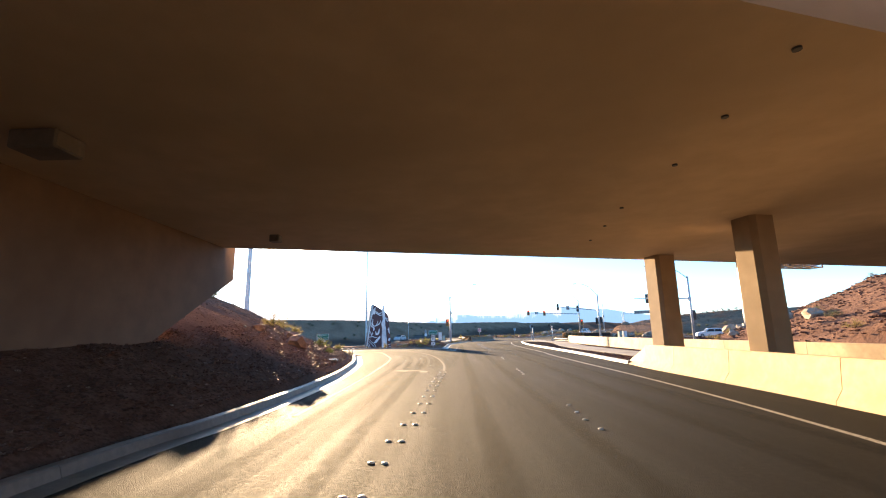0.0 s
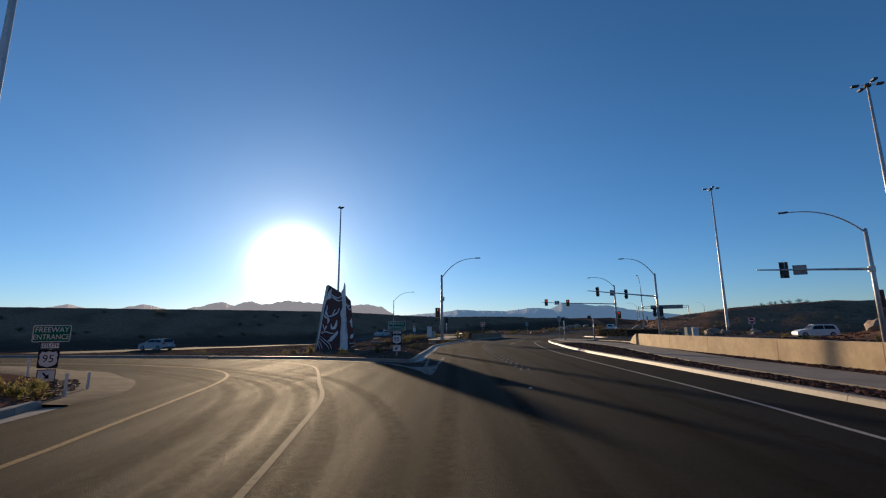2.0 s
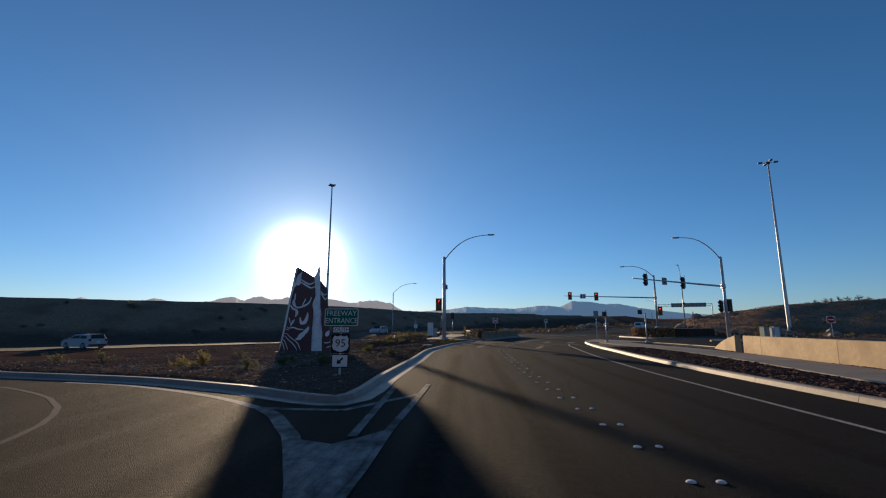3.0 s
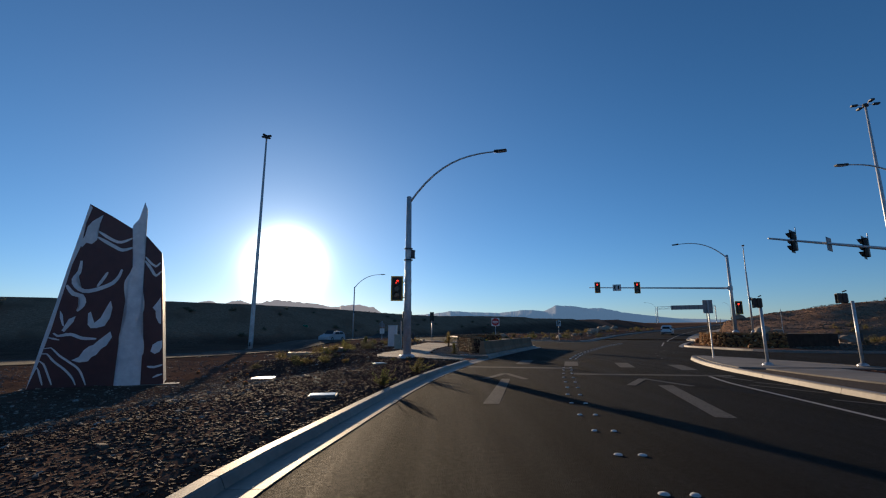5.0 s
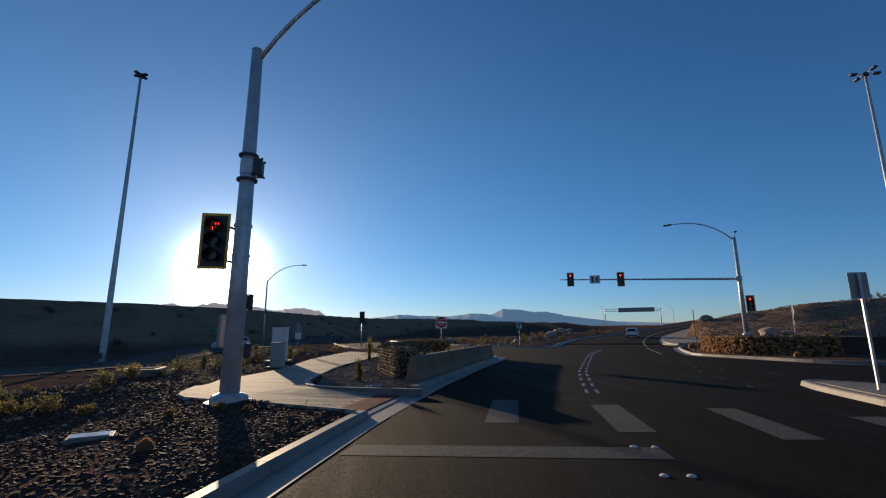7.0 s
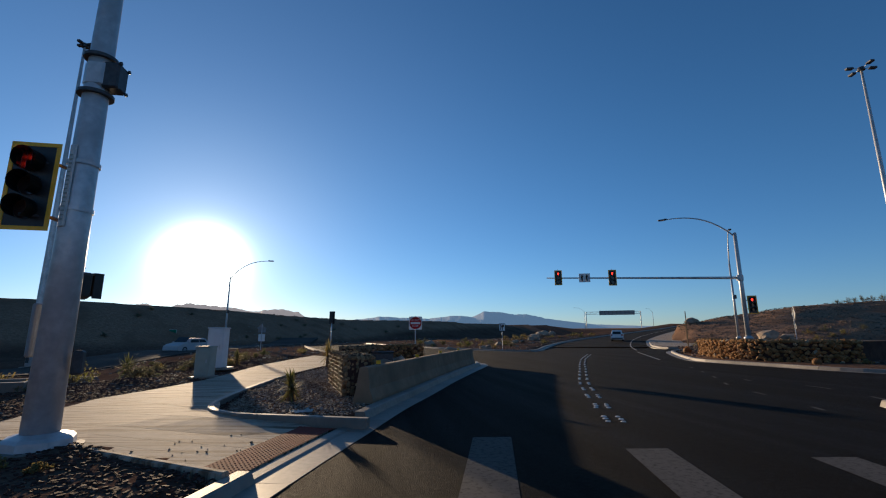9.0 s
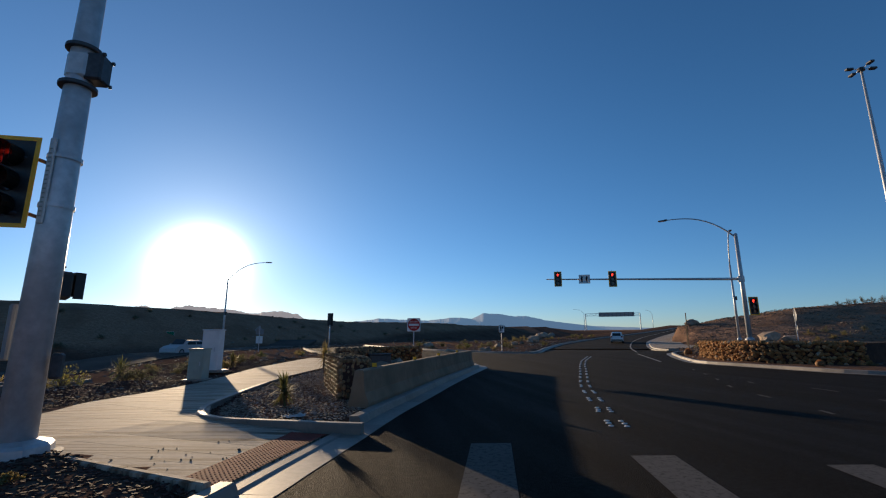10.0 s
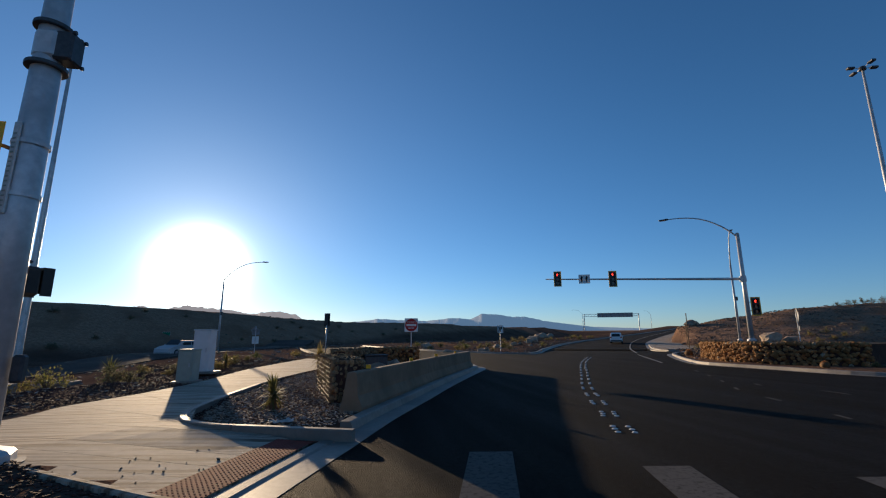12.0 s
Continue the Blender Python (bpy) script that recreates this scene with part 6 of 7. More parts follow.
edge_line = smooth_line([(0.95, 86.74), (2.1, 85.96), (3.48, 85.05)], 0.3)
root = thing("walk_edge", "narrow pale concrete edge between walk and rock mulch", "curb", kind="structure")
pieces_along(root, "edge_piece", edge_line, -1.0, [(-0.02, -0.05), (-0.02, 0.14), (0.0, 0.158), (0.06, 0.158), (0.08, 0.14), (0.08, -0.05)], WALK, 1.5)

# tactile strip with raised domes
lipline = [p for p in ramp_isle if 84.2 < p.y < 88.4 and p.x > 2]
ln = normals(lipline)
inside_line = [p + n * 0.66 for p, n in zip(lipline, ln)]
dense = smooth_line([(p.x, p.y) for p in inside_line], 0.06)
dense = [p for p in dense if 85.05 < p.y < 88.05]
dn = normals(dense)
bm = bmesh.new()
rows = []
for p, n in zip(dense, dn):
    rows.append([bm.verts.new((p.x + n.x * o, p.y + n.y * o, walk_z(p.x + n.x * o, p.y + n.y * o) + 0.013)) for o in (0.0, 0.3, 0.62)])
for u, v in zip(rows, rows[1:]):
    for k in range(2):
        bm.faces.new((u[k], v[k], v[k + 1], u[k + 1]))
bmesh.ops.recalc_face_normals(bm, faces=bm.faces[:])
if bm.faces[:][0].normal.z < 0:
    bmesh.ops.reverse_faces(bm, faces=bm.faces[:])
mat_ob = thing("tactile_mat", "brick-red tactile warning mat at the dropped curb", "tactile paving", kind="structure")
part("mat", bm, TACTILE, mat_ob)
vs, fs = [], []
for p, n in zip(dense, dn):
    for k in range(10):
        o = 0.03 + 0.062 * k
        x, y = p.x + n.x * o, p.y + n.y * o
        z = walk_z(x, y) + 0.012
        b = len(vs)
        for r, h in ((0.014, 0.0), (0.008, 0.006)):
            vs += [(x + r * math.cos(a * math.pi / 3), y + r * math.sin(a * math.pi / 3), z + h) for a in range(6)]
        fs += [(b + a, b + (a + 1) % 6, b + 6 + (a + 1) % 6, b + 6 + a) for a in range(6)] + [tuple(b + 6 + a for a in range(6))]
me = bpy.data.meshes.new("domes")
me.from_pydata(vs, [], fs)
me.materials.append(TACTILE)
ob = new("domes", me)
ob.parent = mat_ob
tagged(ob, kind="stuff")

# border of the gravel bed, and the barrier wall along the curb
bed_line = smooth_line([(4.98, 87.86), (4.5, 88.03), (3.7, 88.35), (2.7, 88.75), (2.05, 89.3), (1.72, 90.2), (1.66, 91.5), (1.72, 93.2), (1.85, 95.6)], 0.3)
root = thing("bed_border", "low pale concrete border round a gravel bed", "curb", kind="structure")
pieces_along(root, "border_piece", bed_line, 1.0, [(-0.02, 0.0), (-0.02, 0.165), (0.0, 0.18), (0.11, 0.18), (0.13, 0.165), (0.13, 0.0)], CONCRETE, 1.8)

lip_wall = [p for p in ramp_isle if 88.9 < p.y < 103.4 and p.x > 4]
wl = [p + n * 0.7 for p, n in zip(lip_wall, normals(lip_wall))]
root = thing("barrier_wall", "smooth grey-tan concrete barrier wall along the curb", "wall", kind="structure")
BW = [(0.0, 0.1), (0.0, 0.2), (0.10, 0.42), (0.14, 0.86), (0.17, 0.89), (0.32, 0.89), (0.35, 0.86), (0.42, 0.42), (0.5, 0.1)]
pieces_along(root, "panel", wl, 1.0, BW, BARRIER, 6.0, 0.015)
for k in (1, 5, 9, 13):
    if k < len(wl):
        p, n = wl[k], normals(wl)[k]
        m = thing("wall_reflector", "small yellow reflector tab on the barrier wall top", "reflector", "reflectors on the wall", (p.x + n.x * 0.24, p.y + n.y * 0.24, 0.89))
        part("tab", box((0, 0, 0.05), (0.11, 0.02, 0.10), None, 0.004), YELLOW_EDGE, m)
        part("foot", box((0, 0, 0.006), (0.11, 0.07, 0.012)), DARK_GREY, m)
second = smooth_line([(9.3, 109.8), (7.6, 112.2), (5.6, 115.2)], 1.0)
root = thing("ramp_wall", "low grey concrete wall along the ramp beyond", "wall", kind="structure")
pieces_along(root, "panel", [p + n * 1.2 for p, n in zip(second, normals(second))], 1.0, [(0, 0), (0.05, 0.8), (0.3, 0.8), (0.35, 0)], BARRIER, 6.0)


# ---- stones ----
def rough_stone(seed, n=1, squash=0.7):
    rnd = random.Random(seed)
    bm = bmesh.new()
    bmesh.ops.create_icosphere(bm, subdivisions=n, radius=1.0)
    for v in bm.verts:
        k = 1 + rnd.uniform(-0.28, 0.22)
        v.co = Vector((v.co.x * k * rnd.uniform(.85, 1.15), v.co.y * k, v.co.z * k * squash))
    return bm


def stone_arrays(seed, n=1, squash=0.7):
    bm = rough_stone(seed, n, squash)
    bm.verts.index_update()
    v = np.array([q.co[:] for q in bm.verts])
    f = np.array([[q.index for q in p.verts] for p in bm.faces])
    bm.free()
    return v, f


def shard_arrays(seed):
    """An angular chip of eight corners."""
    rnd = np.random.RandomState(seed)
    v = np.array([(x, y, z) for z in (-0.5, 0.5) for x, y in ((-1, -1), (1, -1), (1, 1), (-1, 1))], float)
    v *= rnd.uniform(0.55, 1.1, v.shape)
    f = np.array([(0, 3, 2), (0, 2, 1), (4, 5, 6), (4, 6, 7), (0, 1, 5), (0, 5, 4), (1, 2, 6), (1, 6, 5), (2, 3, 7), (2, 7, 6), (3, 0, 4), (3, 4, 7)])
    return v, f


def scatter(name, places, sizes, material, label, category, kinds, seed, flatten=(0.5, 0.9), sink=0.25):
    """Many loose stones joined in one mesh."""
    rnd = np.random.RandomState(seed)
    vs, fs, base = [], [], 0
    for (x, y, z), s in zip(places, sizes):
        v, f = kinds[rnd.randint(len(kinds))]
        a, b = rnd.uniform(0, 2 * np.pi), rnd.uniform(-0.5, 0.5)
        c, sn = np.cos(a), np.sin(a)
        w = v * np.array([1, rnd.uniform(.6, 1), rnd.uniform(*flatten)]) * s
        w = np.stack([w[:, 0], w[:, 1] * np.cos(b) - w[:, 2] * np.sin(b), w[:, 1] * np.sin(b) + w[:, 2] * np.cos(b)], 1)
        w = np.stack([w[:, 0] * c - w[:, 1] * sn, w[:, 0] * sn + w[:, 1] * c, w[:, 2]], 1)
        vs.append(w + np.array([x, y, z + s * sink]))
        fs.append(f + base)
        base += len(v)
    me = bpy.data.meshes.new(name)
    vv, ff = np.concatenate(vs), np.concatenate(fs)
    me.from_pydata(vv.tolist(), [], ff.tolist())
    me.materials.append(material)
    return tagged(new(name, me), label, category, kind="stuff")


SHARDS = [shard_arrays(i) for i in range(10)]
PEBBLES = [stone_arrays(i, 1) for i in range(4)]
rs = np.random.RandomState(7)


def spots(n, x0, x1, y0, y1, keep, lift=0.0):
    x, y = rs.uniform(x0, x1, n), rs.uniform(y0, y1, n)
    d = road_distance(x, y)
    k = keep(x, y, d)
    x, y = x[k], y[k]
    z = terrain(x, y)
    z = np.where((d[k] > 0.64) & (d[k] < 1.4), np.maximum(z, 0.08), z)
    return np.stack([x, y, z + lift], 1)


def in_poly(px, py, poly):
    r = np.zeros(px.shape, bool)
    for (x0, y0), (x1, y1) in zip(poly, poly[1:] + poly[:1]):
        if y0 != y1:
            r ^= ((y0 > py) != (y1 > py)) & (px < (x1 - x0) * (py - y0) / (y1 - y0) + x0)
    return r


WALK_POLY = WEST + EAST[::-1]
BED_POLY = [(4.5, 88.2), (3.0, 88.85), (2.2, 89.5), (1.9, 90.6), (1.85, 93), (2.0, 96), (2.6, 100), (4.0, 106), (9, 106), (10.2, 102.5), (8.2, 98), (6.4, 93.5), (5.0, 90), (4.85, 88.2)]
# dark red-brown mulch beside the lane
m1 = spots(210000, -11, 4.2, 60, 114, lambda x, y, d: (d > 0.68) & ((d < 5.9 + 0.5 * np.sin(0.9 * y) - rs.uniform(0, 1.3, x.shape)) | ((y > 86) & (d < 15) & (x > -9))) & ~in_poly(x, y, WALK_POLY) & ~in_poly(x, y, BED_POLY) & (x < 3.6))
scatter("rock_mulch", m1, 0.013 + 0.034 * rs.beta(1.3, 4, len(m1)), MULCH, "dark red-brown angular rock mulch along the curb", "rock mulch", SHARDS, 3)
m3 = spots(16000, -22, 0.2, 50.5, 66, lambda x, y, d: (d > 0.7) & (d < 11) & ~((np.abs(x + 13) < 3.2) & (np.abs(y - 84) < 2.5)))
scatter("island_gravel", m3, 0.012 + 0.045 * rs.beta(1.2, 5, len(m3)), DULL_GRAVEL, "dusty tan gravel over the ramp island", "gravel", SHARDS, 13)
m2 = spots(38000, -13, -4.6, 3, 42, lambda x, y, d: (d > 0.66) & (d < 5.5))
scatter("bank_rock", m2, 0.015 + 0.06 * rs.beta(1.2, 5, len(m2)), BANK_ROCK, "red-brown broken rock lying over the bank", "rock mulch", SHARDS, 4)
m2b = spots(9000, -22, -8, 8, 50, lambda x, y, d: (d > 4) & (d < 18))
scatter("bank_rock_upper", m2b, 0.02 + 0.07 * rs.beta(1.1, 6, len(m2b)), BANK_ROCK, "scattered red-brown rock high on the bank", "rock mulch", SHARDS, 5)
# median strips
xs, ys = rs.uniform(9.4, 18, 120000), 79.6 - 56.1 * rs.uniform(0, 1, 120000) ** 1.35
edge = np.interp(ys, [p.y for p in median_l[:100] if p.y < 80], [p.x for p in median_l[:100] if p.y < 80])
wl_w = np.interp(ys, [p.y for p in walk_l], [p.x for p in walk_l])
wall_x = np.interp(ys, [p.y for p in wall_line], [p.x for p in wall_line])
k = ((xs > edge + 0.24) & (xs < wl_w - 0.06)) | ((xs > wl_w + 2.68) & (xs < wall_x - 0.06))
m3 = np.stack([xs[k], ys[k], np.full(k.sum(), 0.10)], 1)
scatter("median_rock", m3, 0.025 + 0.06 * rs.beta(1.3, 4, len(m3)), MULCH, "dark red-brown rock strip along the median walk", "rock mulch", SHARDS, 6)
# grey gravel bed behind the barrier wall
xs, ys = rs.uniform(1.6, 9, 26000), rs.uniform(88.2, 104, 26000)
k = in_poly(xs, ys, BED_POLY) & (road_distance(xs, ys) > 0.7)
m4 = np.stack([xs[k], ys[k], np.maximum(terrain(xs[k], ys[k]), 0.12)], 1)
scatter("bed_gravel", m4, 0.013 + 0.026 * rs.beta(1.3, 4, len(m4)), GRAVEL, "grey-brown gravel mulch in the planting bed", "gravel", SHARDS, 8)
mg = spots(90000, -16, 0, 60, 96, lambda x, y, d: (d > 4.6 + 0.5 * np.sin(0.9 * y) + rs.uniform(0, 1.3, x.shape)) & (d < 14) & ((y < 86) | (x < -7)) & ~((np.abs(x + 13) < 2.9) & (np.abs(y - 84) < 2.2)))
scatter("verge_gravel", mg, 0.010 + 0.026 * rs.beta(1.2, 4, len(mg)), DULL_GRAVEL, "dull grey-brown gravel spread behind the red mulch", "gravel", SHARDS, 15)
m5 = spots(7000, -26, 0, 52, 100, lambda x, y, d: (d > 1.2) & (d > 4 + rs.uniform(-4, 4, x.shape)) & ~in_poly(x, y, WALK_POLY))
scatter("desert_gravel", m5, 0.03 + 0.08 * rs.beta(1.1, 6, len(m5)), GRAVEL, "loose pale gravel strewn over desert soil", "gravel", SHARDS, 9)
m6 = spots(9000, 24, 66, 0, 90, lambda x, y, d: (d > 1.0))
scatter("hill_rock", m6, 0.08 + 0.3 * rs.beta(1.0, 6, len(m6)), MULCH, "red-brown rock strewn over the hillside", "rock mulch", SHARDS, 10)
m7 = spots(20000, 30, 100, 95, 150, lambda x, y, d: (d > 0.9))
scatter("hill_gravel", m7, 0.05 + 0.22 * rs.beta(1.0, 7, len(m7)), DULL_GRAVEL, "brown gravel strewn over the bare hill", "gravel", SHARDS, 11)
m8 = spots(5000, -20, 60, 104, 230, lambda x, y, d: (d > 1.0) & (x < 50))
scatter("far_gravel", m8, 0.06 + 0.25 * rs.beta(1.0, 6, len(m8)), GRAVEL, "scattered brown stones beside the far road", "gravel", SHARDS, 12)


# ---- gabions ----
STONES = [mesh_of("stone", rough_stone(40 + i, 1, 0.8), surface("field_stone_tone_%d" % i, tuple(c * k for c in (0.34, 0.22, 0.115)), tuple(c * k for c in (0.24, 0.145, 0.07)), 12, None, 0.5, 0.9, bmp=0.5, dist=0.02, fine=30, per_piece=0.3)) for i, k in enumerate((0.8, 1.0, 1.15, 0.65))]
WIRE = surface("rusted_wire", (0.10, 0.055, 0.03), (0.07, 0.04, 0.025), 30, rough=0.7, metal=0.5, bmp=0.1, dist=0.001)


def gabion(name, label, line, thick, z0, z1, near, pitch):
    """A stone-filled wire wall along a plan path; near ones have loose stones as parts."""
    t = thing(name, label, "gabion wall", "gabion planters")
    ln = smooth_line(line, 0.12 if near else 0.1)
    nr = normals(ln, -1.0)
    deep = abs(thick)
    sg = 1.0 if thick > 0 else -1.0
    part("core", sweep(ln, nr, [(sg * 0.1, z0 - 0.1), (sg * 0.1, z1 - 0.1), (sg * (deep - 0.1), z1 - 0.1), (sg * (deep - 0.1), z0 - 0.1)]), MULCH, t, "dark inner stone")
    rnd = random.Random(len(name) + int(line[0][0] * 10))
    step = pitch * 0.74
    acc = [0.0]
    for p, q in zip(ln, ln[1:]):
        acc.append(acc[-1] + (q - p).length)

    def at(u, o, z):
        i = min(max(int(np.searchsorted(acc, u)) - 1, 0), len(ln) - 2)
        f = (u - acc[i]) / (acc[i + 1] - acc[i])
        p, n = ln[i].lerp(ln[i + 1], f), nr[i].lerp(nr[i + 1], f)
        return (p.x + n.x * o * sg, p.y + n.y * o * sg, z)

    def jit(k=0.22):
        return rnd.uniform(-k, k) * pitch

    places = []
    sides = (0.06, deep - 0.06) if near else (0.06,)
    for row in range(int((z1 - z0) / step) + 1):
        z = z0 + step * (row + 0.5)
        if z > z1 - 0.03:
            break
        for k in range(int(acc[-1] / step) + 1):
            u = step * (k + (0.5 if row % 2 else 0.0))
            if u <= acc[-1]:
                places += [at(min(max(u + jit(0.4), 0.03), acc[-1] - 0.03), o + jit(0.15), min(max(z + jit(0.55), z0 + 0.05), z1 - 0.04)) for o in sides]
        for u in (0.04, acc[-1] - 0.04):
            places += [at(u, 0.08 + (deep - 0.16) * (j + 0.5) / int(deep / step), z + jit()) for j in range(int(deep / step))]
    for k in range(int(acc[-1] / step) + 1):
        places += [at(min(step * k + abs(jit()), acc[-1] - 0.02), 0.12 + step * j, z1 - 0.06 + jit(0.08)) for j in range(int((deep - 0.16) / step) + 1)]
    places.sort(key=lambda q: q[1])
    loose = places[:300] if near else []
    for q in loose:
        ob = new("stone", STONES[rnd.randrange(4)])
        ob.parent = t
        k = pitch * rnd.uniform(0.44, 0.62)
        ob.matrix_basis = pose(*q, rnd.uniform(0, 360), rnd.uniform(0, 360), rnd.uniform(0, 360)) @ Matrix.Diagonal((k, k * rnd.uniform(.65, 1), k * rnd.uniform(0.7, 1), 1))
    rest = places[len(loose):]
    if rest:
        ob = scatter("stone_fill", np.array(rest), np.array([pitch * rnd.uniform(0.46, 0.70) for _ in rest]), GABION_STONE, "rust-brown field stones packed together", "", PEBBLES, 5, (0.85, 1.2), 0.0)
        ob.parent = t
    if near:
        bm = bmesh.new()
        for z in np.arange(z0 + 0.02, z1 + 0.01, (z1 - z0) / 9):
            for o in (-0.02, deep + 0.02):
                put_tube(bm, [(p.x + n.x * o, p.y + n.y * o, z) for p, n in zip(ln[::3], nr[::3])], 0.0035, 4)
        for p, n in zip(ln, nr):
            for o in (-0.02, deep + 0.02):
                put_tube(bm, [(p.x + n.x * o, p.y + n.y * o, z0), (p.x + n.x * o, p.y + n.y * o, z1)], 0.0035, 4)
            put_tube(bm, [(p.x - n.x * 0.02, p.y - n.y * 0.02, z1), (p.x + n.x * (deep + 0.02), p.y + n.y * (deep + 0.02), z1)], 0.009, 4)
        part("wire_cage", bm, WIRE, t, "rusty wire cage")
    return t


gabion("gabion_wall", "rusty stone-filled wire gabion wall curving behind the barrier", [(4.33, 91.2), (4.12, 92.4), (3.88, 93.7), (3.64, 95.0)], 0.78, 0.13, 1.08, True, 0.16)
gabion("gabion_wall", "dark stone-filled gabion wall closing the planting bed", [(3.7, 98.6), (4.6, 100.2), (5.8, 101.4), (7.2, 102.2)], 0.85, 0.13, 1.15, True, 0.19)
gabion("gabion_planter", "sunlit stone-filled gabion planter round a signal pole", [(33.0, 113.2), (30.7, 111.3), (28.7, 108.5), (27.2, 105.3), (26.75, 103.3), (27.0, 101.8), (27.8, 100.4), (28.8, 99.4), (30.1, 98.9)], -0.8, 0.12, 1.28, False, 0.25)
bm = prism([(33.2, 113.0), (31.0, 111.0), (29.2, 108.3), (27.7, 105.2), (27.3, 103.4), (27.5, 102.1), (28.2, 101.0), (29.2, 100.0), (30.4, 99.6), (37, 102), (40, 110), (38, 114)], 0.0, 1.22)
setting("planter_fill", bm, SOIL, "brown gravelly fill inside the stone planter", "ground")


# ---- boulders ----
BANK_BOULDER = surface("red_brown_boulder", (0.17, 0.098, 0.070), (0.23, 0.14, 0.104), 3, (0.13, 0.075, 0.055), 0.8, 0.9, bmp=0.8, dist=0.04, fine=9)


def boulder(x, y, s, sq=0.75, base=None, label="rough tan desert boulder half sunk in gravel"):
    bm = rough_stone(int(x * 13 + y * 7), 2, sq)
    for v in bm.verts:
        v.co *= 1 + 0.12 * noise.noise(v.co * 2.1 + Vector((x, y, 0)))
    ob = new("boulder", mesh_of("boulder", bm, BANK_BOULDER if x < -5 else BOULDER))
    ob.matrix_basis = pose(x, y, (ground_z(x, y) if base is None else base) + s * sq * 0.45, random.uniform(-15, 15), random.uniform(-15, 15), random.uniform(0, 360)) @ Matrix.Diagonal((s * random.uniform(1, 1.35), s, s, 1))
    tagged(ob, label, "boulder", "desert boulders")


for x, y, s in ((14.2, 130.5, 0.7), (17.4, 127.6, 0.38), (18.0, 128.0, 0.42), (22.5, 139, 0.45), (13.0, 139, 0.8), (27.5, 147, 0.5), (29, 148, 0.4), (33, 155, 0.6), (34.5, 157, 1.0), (38, 164, 1.0), (41, 170, 1.1), (46, 180, 1.2), (52, 190, 1.1),
                (40.5, 109.5, 0.8), (43.5, 108, 0.9), (46, 112, 0.8), (47.5, 105.5, 1.0), (51.5, 108, 0.8), (44.5, 101.2, 0.7), (53.5, 103, 0.9), (42.2, 120.3, 0.6), (43.4, 117.2, 0.75), (45.2, 116.9, 0.8), (46.4, 117.4, 0.5), (58.5, 146.5, 0.9), (47.0, 74.6, 1.1), (42, 66, 0.7), (44, 58, 0.9), (41, 50, 1.0), (46, 62, 0.8), (50, 76, 0.9), (5.6, 99.2, 0.45), (6.4, 100.2, 0.5),
                (-7.8, 23.4, 0.62), (-8.9, 25.4, 0.42), (-9.6, 22.6, 0.3)):
    boulder(x, y, s, label="red-brown angular rock half sunk in the bank" if x < -5 else "rough tan desert boulder half sunk in gravel")


for x, y, s_ in ((37.4, 111.6, 0.68), (38.6, 111.0, 0.42), (36.2, 110.6, 0.34)):
    boulder(x, y, s_, base=1.22, label="rough tan boulder resting in the planter fill")


# ---- plants ----
def leaf_blade(bm, root, tip, w, sag=0.1):
    root, tip = Vector(root), Vector(tip)
    mid = (root + tip) / 2 + Vector((0, 0, sag))
    d = (tip - root)
    s = d.cross(Vector((0, 0, 1)))
    s = s.normalized() if s.length > 1e-4 else Vector((1, 0, 0))
    a, b = bm.verts.new(root - s * w * 0.6), bm.verts.new(root + s * w * 0.6)
    c, e = bm.verts.new(mid - s * w), bm.verts.new(mid + s * w)
    f = bm.verts.new(tip)
    bm.faces.new((a, b, e, c))
    bm.faces.new((c, e, f))


def plant_z(x, y):
    """The planted surface: soil is drawn up level beside a curb."""
    d = float(road_distance(np.array([float(x)]), np.array([float(y)]))[0])
    z = ground_z(x, y)
    return max(z, 0.09) if 0.68 < d < 1.4 else z


def yucca(x, y, h, label="small dusty yucca with stiff pointed leaves in gravel"):
    z = ground_z(x, y)
    rnd = random.Random(int(x * 31 + y * 17))
    t = thing("yucca", label, "yucca", "desert plants", (x, y, z))
    part("trunk", tube([(0, 0, -0.05), (0, 0, h * 0.55)], [0.09, 0.06], 8), STEM, t)
    bm = bmesh.new()
    for i in range(130):
        a, e = rnd.uniform(0, 6.28), rnd.uniform(-0.9, 1.5)
        r = h * rnd.uniform(0.45, 0.6)
        b = Vector((0, 0, h * rnd.uniform(0.25, 0.62)))
        leaf_blade(bm, b, b + Vector((math.cos(a) * math.cos(e), math.sin(a) * math.cos(e), math.sin(e))) * r, 0.02, 0.02)
    part("leaves", bm, DRYLEAF if rnd.random() < 0.6 else LEAF, t)


